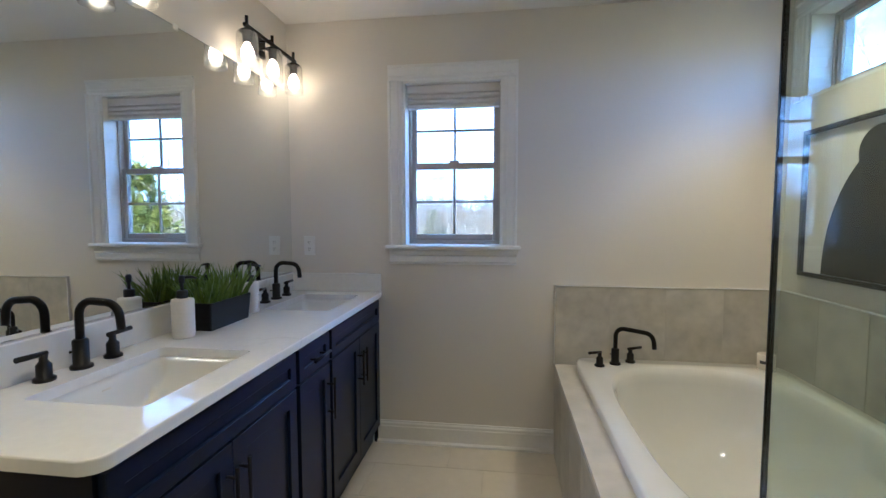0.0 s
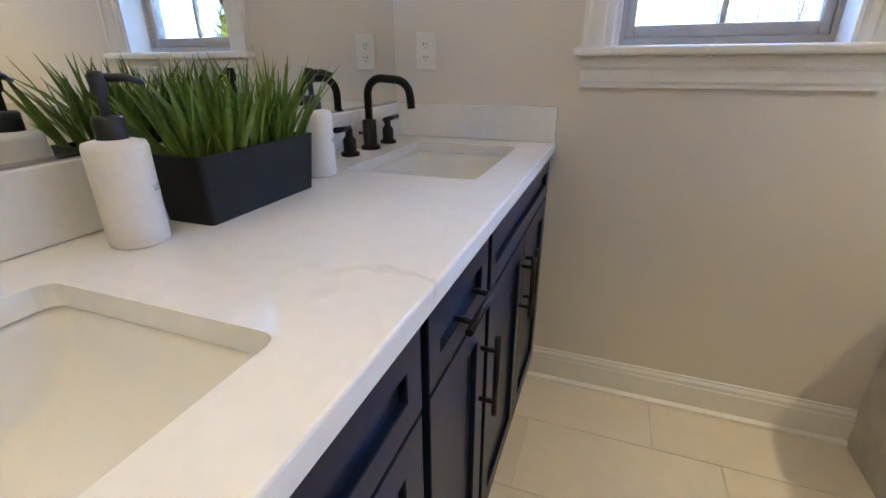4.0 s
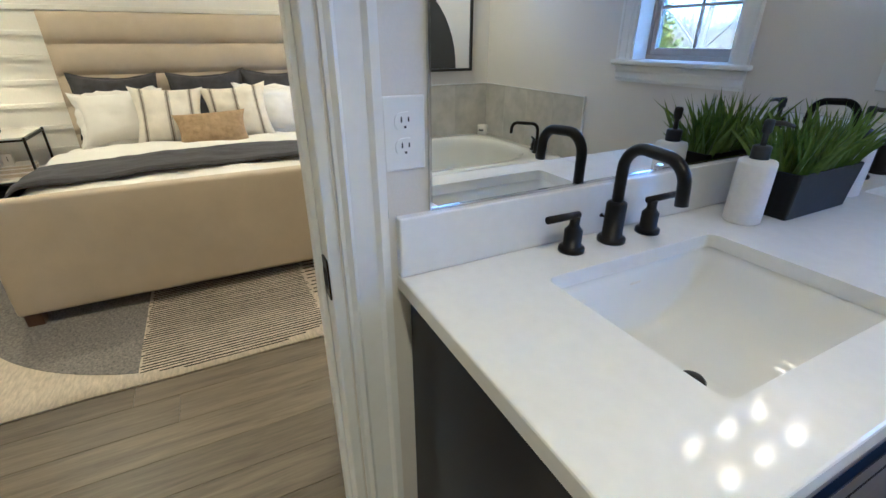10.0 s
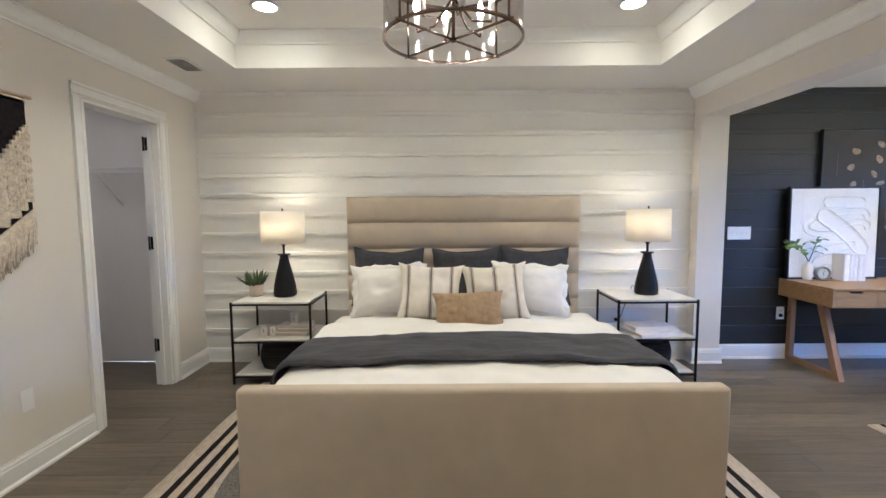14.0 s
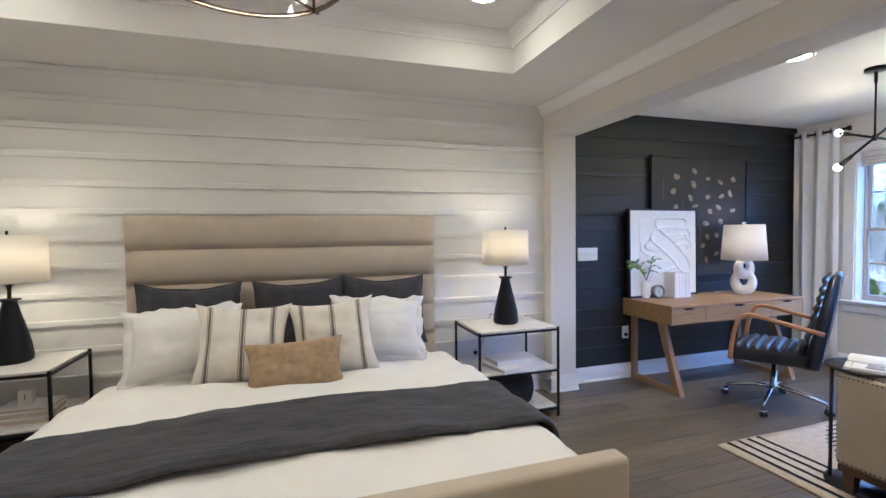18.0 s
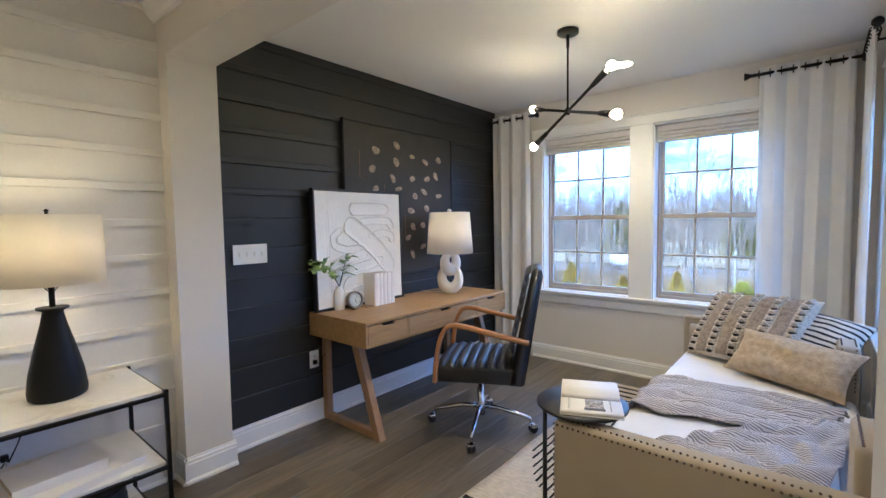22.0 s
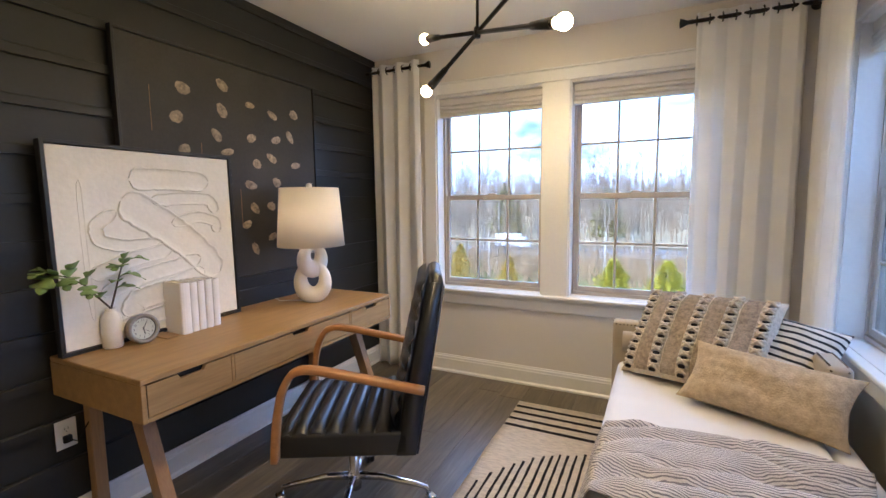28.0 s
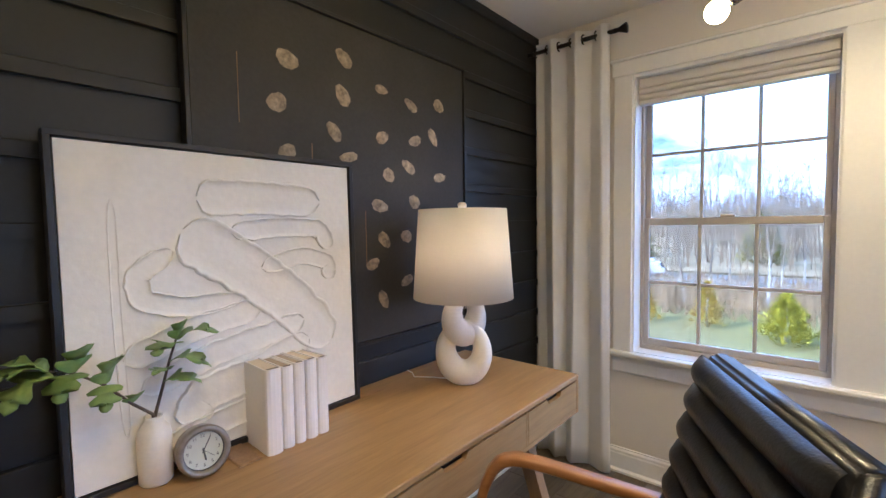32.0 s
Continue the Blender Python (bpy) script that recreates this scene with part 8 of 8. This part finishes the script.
for s in (-1, 1):
    def page(u, v, s=s):
        y = s * 0.145 * u
        return Vector((-0.105 + 0.21 * v, y, 0.004 + 0.020 * math.sin(min(1, u * 2.6) * math.pi / 2) - 0.010 * u))
    b = bm_grid(14, 2, page)
    ob = part("page", b, M_PAPER, bk)
    md = ob.modifiers.new("thickness", "SOLIDIFY")
    md.thickness, md.offset = 0.012, (-1 if s < 0 else 1)
    for k in range(9):
        if s > 0 or k in (0, 8):
            part("text_line", bm_grid(8, 1, lambda u, v, k=k, s=s: page(0.14 + 0.72 * u * (0.7 if k == 7 else 1), 0.12 + 0.085 * k + 0.022 * v, s) + Vector((0, 0, 0.0006))), mat_ink if (mat_ink := bpy.data.materials.get("pale_print")) else mat("pale_print", (0.45, 0.43, 0.42), 0.8), bk)
    if s < 0:
        part("page_picture", bm_grid(8, 1, lambda u, v, s=s: page(0.12 + 0.76 * u, 0.40 + 0.30 * v, s) + Vector((0, 0, 0.0006))), mat("printed_photo", (0.36, 0.33, 0.31), 0.7, vary=0.5, scale=90, fine=200), bk)
        part("page_bar", bm_grid(2, 1, lambda u, v, s=s: page(0.76 + 0.12 * u, 0.38 + 0.34 * v, s) + Vector((0, 0, 0.0011))), M_INK, bk)
part("book_cover", bm_box(-0.108, 0.108, -0.15, 0.15, 0.0, 0.003, 0.001, 1), M_PAPER, bk)


# ---- outdoors ----
GZ = -3.1
M_LAWN = mat("lawn", (0.22, 0.19, 0.065), 0.95, vary=0.25, scale=0.25, fine=6, bump=0.6, bump_scale=40, spec=0.03, color2=(0.20, 0.16, 0.07))
M_ROAD = mat("pale_road", (0.17, 0.165, 0.16), 0.9, spec=0.03, vary=0.08, scale=0.3, fine=8)
M_BARK = mat("pale_bark", (0.44, 0.38, 0.30), 0.9, vary=0.25, scale=3, fine=30)
M_TWIG = mat("grey_twigs", (0.25, 0.19, 0.13), 0.9, vary=0.2, scale=0.4, fine=4)


def foliage(name, dark, light):
    """Needle sprays whose colour differs from spray to spray."""
    m = mat(name, light, 0.8, vary=0.35, scale=3, fine=25, spec=0.1)
    n, l = m.node_tree.nodes, m.node_tree.links
    p = n["Principled BSDF"]
    geo, mix = n.new("ShaderNodeNewGeometry"), n.new("ShaderNodeMix")
    mix.data_type, mix.blend_type = "RGBA", "MIX"
    mix.inputs[6].default_value = (*dark, 1)
    l.new(geo.outputs["Random Per Island"], mix.inputs[0])
    l.new(p.inputs["Base Color"].links[0].from_socket, mix.inputs[7])
    l.new(mix.outputs[2], p.inputs["Base Color"])
    return m


M_GREEN = foliage("evergreen_needles", (0.09, 0.10, 0.02), (0.40, 0.35, 0.06))
M_LIME = foliage("yellow_green_needles", (0.22, 0.20, 0.025), (0.70, 0.55, 0.06))
M_GOLD = foliage("bronzed_needles", (0.32, 0.19, 0.03), (0.78, 0.48, 0.07))


def rise(x, y):
    """The ground falls level near the house and climbs slowly beyond the road."""
    return GZ + 0.055 * max(0, y - 62) + 0.02 * max(0, abs(x) - 80)


gb = bmesh.new()
grid_x = [-900, -300, -120, -60, -30, -12, 0, 12, 30, 60, 120, 300, 900]
grid_y = [-900, -200, -60, -20, 0, 10, 20, 30, 45, 62, 90, 130, 180, 400, 900]
gv = [[gb.verts.new((x, y, rise(x, min(y, 180)))) for y in grid_y] for x in grid_x]
for i in range(len(grid_x) - 1):
    for j in range(len(grid_y) - 1):
        gb.faces.new((gv[i][j], gv[i + 1][j], gv[i + 1][j + 1], gv[i][j + 1])).smooth = True
ground = setting("ground", gb, M_LAWN, "sunlit late winter lawn and field behind the house", "ground")
rb = bmesh.new()
for k in range(40):
    x0, x1 = -120 + 6 * k, -114 + 6 * k
    q = [rb.verts.new((x, y + 0.06 * x, GZ + 0.06)) for x, y in ((x0, 37.0), (x1, 37.0), (x1, 46.0), (x0, 46.0))]
    rb.faces.new(q)
bmesh.ops.remove_doubles(rb, verts=list(rb.verts), dist=0.001)
setting("road", rb, M_ROAD, "pale road crossing behind the lawn", "road")
fence = thing("guard_rail", 0, 0, GZ, 0, "pale steel guard rail along the road", "guard rail")
part("rail", bm_box(-110, 110, 35.5, 35.6, 0.45, 0.75), mat("galvanized_steel", (0.5, 0.5, 0.5), 0.5, metal=0.3), fence)
fence.rotation_euler = (0, 0, math.atan(0.06))
for k in range(44):
    part("post", bm_box(-86 + 4 * k - 0.06, -86 + 4 * k + 0.06, 35.6, 35.72, 0, 0.7), M_BARK, fence)


def limbs(seed, height, spread, depth_max, thin=1.0):
    """Bare branches grown from a trunk: lists of verts and faces."""
    rr = random.Random(seed)
    vs, fs = [], []

    def rod(a, b, ra, rb_, sides):
        d = (b - a).normalized()
        s = d.orthogonal().normalized()
        t = d.cross(s)
        base = len(vs)
        for p, r in ((a, ra), (b, rb_)):
            for k in range(sides):
                q = 2 * math.pi * k / sides
                vs.append(p + r * (math.cos(q) * s + math.sin(q) * t))
        for k in range(sides):
            fs.append((base + k, base + (k + 1) % sides, base + sides + (k + 1) % sides, base + sides + k))

    def grow(p, d, length, r, depth):
        steps = 3 if depth < 2 else 2
        for k in range(steps):
            nd = (d + Vector((rr.uniform(-1, 1), rr.uniform(-1, 1), rr.uniform(-0.3, 0.7))) * (0.10 if depth == 0 else 0.22)).normalized()
            q = p + nd * length / steps
            r2 = r * (0.80 if depth == 0 else 0.7)
            rod(p, q, r, r2, 6 if depth < 1 else 4 if depth < 3 else 3)
            if depth < depth_max and (depth > 0 or k > 0):
                for _ in range(rr.choice((2, 3, 3)) if depth == 0 else rr.choice((1, 2, 2))):
                    side = Vector((rr.uniform(-1, 1), rr.uniform(-1, 1), rr.uniform(0.1, 0.9))).normalized()
                    grow(q, (nd * 0.5 + side * spread).normalized(), length * rr.uniform(0.42, 0.62), max(0.006 * thin, r2 * 0.5), depth + 1)
            p, d, r = q, nd, r2
        if depth < depth_max:
            grow(p, d, length * 0.55, max(0.006 * thin, r * 0.8), depth + 1)
    grow(Vector((0, 0, -0.2)), Vector((rr.uniform(-0.05, 0.05), rr.uniform(-0.05, 0.05), 1)), height * 0.55, height * 0.011, 0)
    return vs, fs


def mesh_from(name, vs, fs, material):
    me = bpy.data.meshes.new(name)
    me.from_pydata([tuple(v) for v in vs], [], fs)
    me.materials.append(material)
    return me


bare = []
for sd, h, sp in ((1, 13, 0.8), (2, 15, 0.65), (3, 11, 0.9), (4, 14, 0.7)):
    vs, fs = limbs(sd, h, sp, 4, 1.7)
    bare.append((vs, fs, h))
tree_sets = []
for k, (vs, fs, h) in enumerate(bare):
    trunk_f = [f for f in fs if max((vs[i] - Vector((0, 0, vs[i].z))).length for i in f) < 0.35 and max(vs[i].z for i in f) < h * 0.5]
    ids = set(map(id, trunk_f))
    rest = [f for f in fs if id(f) not in ids]
    tree_sets.append((mesh_from("trunk", vs, trunk_f, M_BARK), mesh_from("crown", vs, rest, M_TWIG)))
tr = random.Random(77)


def bare_tree(x, y, k, s):
    e = thing("bare_tree", x, y, rise(x, y), tr.uniform(0, 360), "tall leafless tree with thin pale branches", "tree", "bare trees")
    e.scale = (s, s, s)
    for nm, me in zip(("trunk", "crown"), tree_sets[k]):
        o = new(nm, me)
        o.parent = e


spots = [(-12.5, 27.5, 0, 0.55), (-6.2, 29.0, 1, 0.5), (-3.9, 30.5, 2, 0.5), (-1.4, 28.5, 3, 0.5), (0.8, 31, 0, 0.55), (-9.2, 32, 3, 0.6), (-15, 33, 1, 0.6), (-19, 30, 2, 1.0), (3.5, 29, 1, 1.0), (6.5, 32, 2, 0.9), (-24, 34, 3, 0.9), (-11, 34, 2, 0.6), (-5, 34, 0, 0.5), (10, 30, 3, 1.0), (-30, 36, 0, 0.9), (14, 33, 1, 0.95)]
for x, y, k, s in spots:
    bare_tree(x, y, k, s)
# a thicket of young trees between the lawn and the road
for k in range(34):
    bare_tree(tr.uniform(-24, -5.5) if k < 26 else tr.uniform(-3, 8), tr.uniform(26.5, 34), k % 4, tr.uniform(0.28, 0.5))
for k in range(22):
    bare_tree(tr.uniform(-48, 26), tr.uniform(52, 72), k % 4, tr.uniform(0.75, 1.05))
# trees seen from the bathroom and the daybed windows
for x, y, k, s in ((7, 13, 0, 0.9), (9.5, 9, 1, 0.8), (12, 15, 2, 1.0), (10, 4, 3, 0.9), (14, 1, 0, 0.9), (2.5, 17, 3, 0.8), (5, 20, 2, 0.9), (16, 8, 1, 1.0)):
    bare_tree(x, y, k, s)

# far woods
vs, fs = [], []
wr = random.Random(5)
for k in range(7000):
    x, y = wr.uniform(-170, 150), 50 + 100 * wr.random() ** 1.3
    z, h = rise(x, y), wr.uniform(5.5, 11)
    dx, w = wr.uniform(-0.9, 0.9), wr.uniform(0.04, 0.08)
    b0 = len(vs)
    vs += [(x - w, y, z), (x + w, y, z), (x + dx, y, z + h)]
    fs.append((b0, b0 + 1, b0 + 2))
    for q in range(18):
        f = wr.uniform(0.12, 0.95)
        px, pz = x + dx * f, z + h * f
        ln, a = wr.uniform(0.9, 2.6) * (1.15 - f), wr.uniform(-1.2, 1.2)
        tx, tz, w2 = px + ln * math.sin(a), pz + ln * math.cos(a), wr.uniform(0.03, 0.06)
        b0 = len(vs)
        vs += [(px - w2, y, pz), (px + w2, y, pz + 0.02), (tx, y + wr.uniform(-0.8, 0.8), tz)]
        fs.append((b0, b0 + 1, b0 + 2))
woods = new("far_woods", mesh_from("far_woods", vs, fs, mat("hazy_woods", (0.25, 0.185, 0.115), 0.95, spec=0.02, vary=0.2, scale=0.3, fine=4)))
tagged(woods, "distant leafless grey-brown woods on a low rise", "woods", kind="stuff")
tagged(part("field", bm_grid(40, 20, lambda u, v: Vector((-260 + 520 * u, 47 + 0.06 * (-260 + 520 * u) * (1 - v) + 150 * v, rise(-260 + 520 * u, 47 + 150 * v) + 0.12 + 0.5 * v))), mat("dry_field", (0.34, 0.26, 0.15), 0.95, spec=0.02, vary=0.3, scale=0.15, fine=3, bump=0.5), ground), "dry brown field under the woods")
# rough undergrowth at the lawn's end
vs, fs = [], []
for k in range(16000):
    x, y = wr.uniform(-60, 40), wr.uniform(26.5, 36.5)
    z, h = rise(x, y), wr.uniform(0.3, 2.0)
    dx, dy, w = wr.uniform(-0.5, 0.5), wr.uniform(-0.4, 0.4), wr.uniform(0.016, 0.045)
    b0 = len(vs)
    vs += [(x - w, y, z), (x + w, y, z), (x + dx, y + dy, z + h)]
    fs.append((b0, b0 + 1, b0 + 2))
M_BRUSH = mat("dry_brush", (0.30, 0.20, 0.10), 0.95, vary=0.3, scale=0.6, fine=8)
tagged(new("undergrowth", mesh_from("undergrowth", vs, fs, M_BRUSH)), "dry tan undergrowth at the edge of the lawn", "brush", kind="stuff")


def conifer(x, y, h, r, material, label, seed):
    e = thing("evergreen_shrub", x, y, rise(x, y), seed * 40, label, "shrub", "evergreen shrubs")
    part("trunk", bm_tube([(0, 0, -0.1), (0, 0, h * 0.9)], [0.06, 0.015], 6), M_BARK, e)
    cr = random.Random(seed)
    vs, fs = [], []
    for k in range(1100):
        q = cr.random() ** 0.8
        z = h * (0.03 + 0.97 * q)
        a = cr.uniform(0, 2 * math.pi)
        rr = r * (1 - q) ** 0.8 * (1 + 0.25 * math.sin(a * 3 + q * 14 + seed)) * cr.uniform(0.35, 1.0) + 0.02
        c = Vector((rr * math.cos(a), rr * math.sin(a), z))
        d = Vector((math.cos(a) + cr.uniform(-0.4, 0.4), math.sin(a) + cr.uniform(-0.4, 0.4), cr.uniform(0.3, 1.6))).normalized()
        s = d.cross(Vector((0, 0, 1))).normalized()
        up = s.cross(d)
        size = r * cr.uniform(0.2, 0.36) * (0.55 + 0.45 * (1 - q))
        # one spray: a short stem with needles set along it, joined at the stem
        b0 = len(vs)
        vs += [c + d * size * f for f in (0, 0.25, 0.5, 0.75, 1.0)]
        for f in range(4):
            for sd in (-1, 1):
                out = (s * sd * cr.uniform(0.5, 1.0) + up * cr.uniform(-0.7, 0.7) + d * 0.7) * size * (0.5 - 0.09 * f)
                vs.append(vs[b0 + f] + out)
                fs.append((b0 + f, b0 + f + 1, len(vs) - 1))
    o = new("foliage", mesh_from("foliage", vs, fs, material))
    o.parent = e


for k, (x, y, h, r, m_, lb) in enumerate(((-5.18, 23.3, 1.75, 0.95, M_LIME, "rounded yellow-green evergreen shrub on the lawn"), (-3.05, 22.5, 1.9, 0.95, M_LIME, "rounded yellow-green evergreen shrub on the lawn"), (-0.68, 21.6, 2.0, 0.9, M_LIME, "rounded yellow-green evergreen shrub on the lawn"), (-7.9, 24.6, 1.9, 0.62, M_GOLD, "bronze-gold conical evergreen shrub on the lawn"), (-10.3, 24.4, 1.6, 0.6, M_GOLD, "bronze-gold conical evergreen shrub on the lawn"), (-13.5, 25.5, 2.0, 0.7, M_GOLD, "bronze-gold conical evergreen shrub on the lawn"), (-16, 26.5, 2.0, 0.9, M_GREEN, "green evergreen shrub at the lawn's edge"), (1.9, 21, 2.0, 0.9, M_GREEN, "rounded green evergreen shrub on the lawn"))):
    conifer(x, y, h, r, m_, lb, k + 1)
for k, (x, y, h, r) in enumerate(((-8.8, 56, 5.5, 2.2), (-22, 60, 6.5, 2.6), (4.0, 50, 5, 2.0), (12, 58, 6, 2.4), (-34, 62, 7, 2.6), (8.5, 12.5, 6, 2.0))):
    conifer(x, y, h, r, M_GREEN, "dark green pine among the leafless trees", k + 30)

# parked truck on the road
tk = thing("parked_truck", -15.5, 41.5, GZ + 0.06, math.degrees(math.atan(0.06)), "white box truck standing on the road", "truck")
M_WHITEP = mat("white_vehicle_paint", (0.78, 0.78, 0.78), 0.4, vary=0.02)
part("box", bm_box(-2.4, 1.4, -1.0, 1.0, 0.75, 2.6, 0.04, 2), M_WHITEP, tk)
part("cab", bm_prism([(1.45, 0.6), (3.1, 0.6), (3.1, 1.25), (2.75, 1.35), (2.35, 2.1), (1.45, 2.1)], -0.95, 0.95, "y"), M_WHITEP, tk)
part("windscreen", bm_prism([(2.72, 1.40), (2.78, 1.40), (2.40, 2.04), (2.34, 2.04)], -0.85, 0.85, "y"), M_SLOT, tk)
for x in (-1.5, 2.3):
    for y in (-0.85, 0.85):
        b = bm_lathe([(0, -0.12), (0.30, -0.12), (0.36, -0.08), (0.36, 0.08), (0.30, 0.12), (0, 0.12)], 20)
        b.transform(Matrix.Translation((x, y, 0.36)) @ Matrix.Rotation(math.pi / 2, 4, "X"))
        part("wheel", b, M_BLKPAINT, tk)
tk.scale = (0.55, 0.55, 0.55)


# ---- floor pieces ----
bath_tile = mesh_of(bm_box(0.001, 0.599, 0.001, 0.299, -0.004, 0.0, 0.0007, 1), M_TILE_F, "tile")
row = 0
y = -0.65
while y < BN - 0.01:
    first = 0.6 - 0.2 * (row % 3)
    deep = min(0.3, BN - y)
    x0 = VX - 0.004
    while x0 < BE - 0.01:
        wide = first if x0 < VX else 0.6
        wide = min(wide, BE - x0)
        if wide == 0.6 and deep == 0.3:
            piece("tile", bath_tile, bath_floor, pose(x0, y, 0))
        else:
            part("tile", bm_box(x0 + 0.0015, x0 + wide - 0.0015, y + 0.0015, y + deep - 0.0015, -0.004, 0.0, 0.001, 1), M_TILE_F, bath_floor)
        x0 += wide
    y += 0.3
    row += 1
plank_rng = random.Random(11)
plank_w = 0.165
plank_meshes = {}
for length in (0.9, 1.2, 1.5, 1.9):
    plank_meshes[length] = mesh_of(bm_box(0.0006, plank_w - 0.0006, 0.0007, length - 0.0012, -0.006, 0.0, 0.0012, 1), M_PLANK, "plank")
x = WX + 0.001
while x < BX - 0.001:
    y = SY - 1.6
    end = NY if x < EX - 0.1 else STUB0
    first = plank_rng.uniform(0.2, 1.2)
    while y < end - 0.01:
        ln = first if y == SY - 1.6 else plank_rng.choice((0.9, 1.2, 1.5, 1.9))
        if y + ln > end or ln not in plank_meshes:
            ln = min(ln, end - y)
            me = mesh_of(bm_box(0.0006, plank_w - 0.0006, 0.0007, ln - 0.0012, -0.006, 0.0, 0.0012, 1), M_PLANK, "plank")
        else:
            me = plank_meshes[ln]
        piece("plank", me, floor, pose(x, y, 0))
        y += ln
    x += plank_w
part("threshold", bm_box(BX + 0.02, VX - 0.003, DOOR_B[0] + 0.019, DOOR_B[1] - 0.019, 0.0005, 0.009, 0.003, 2), M_PLANK, floor, "flat oak threshold strip in the doorway")
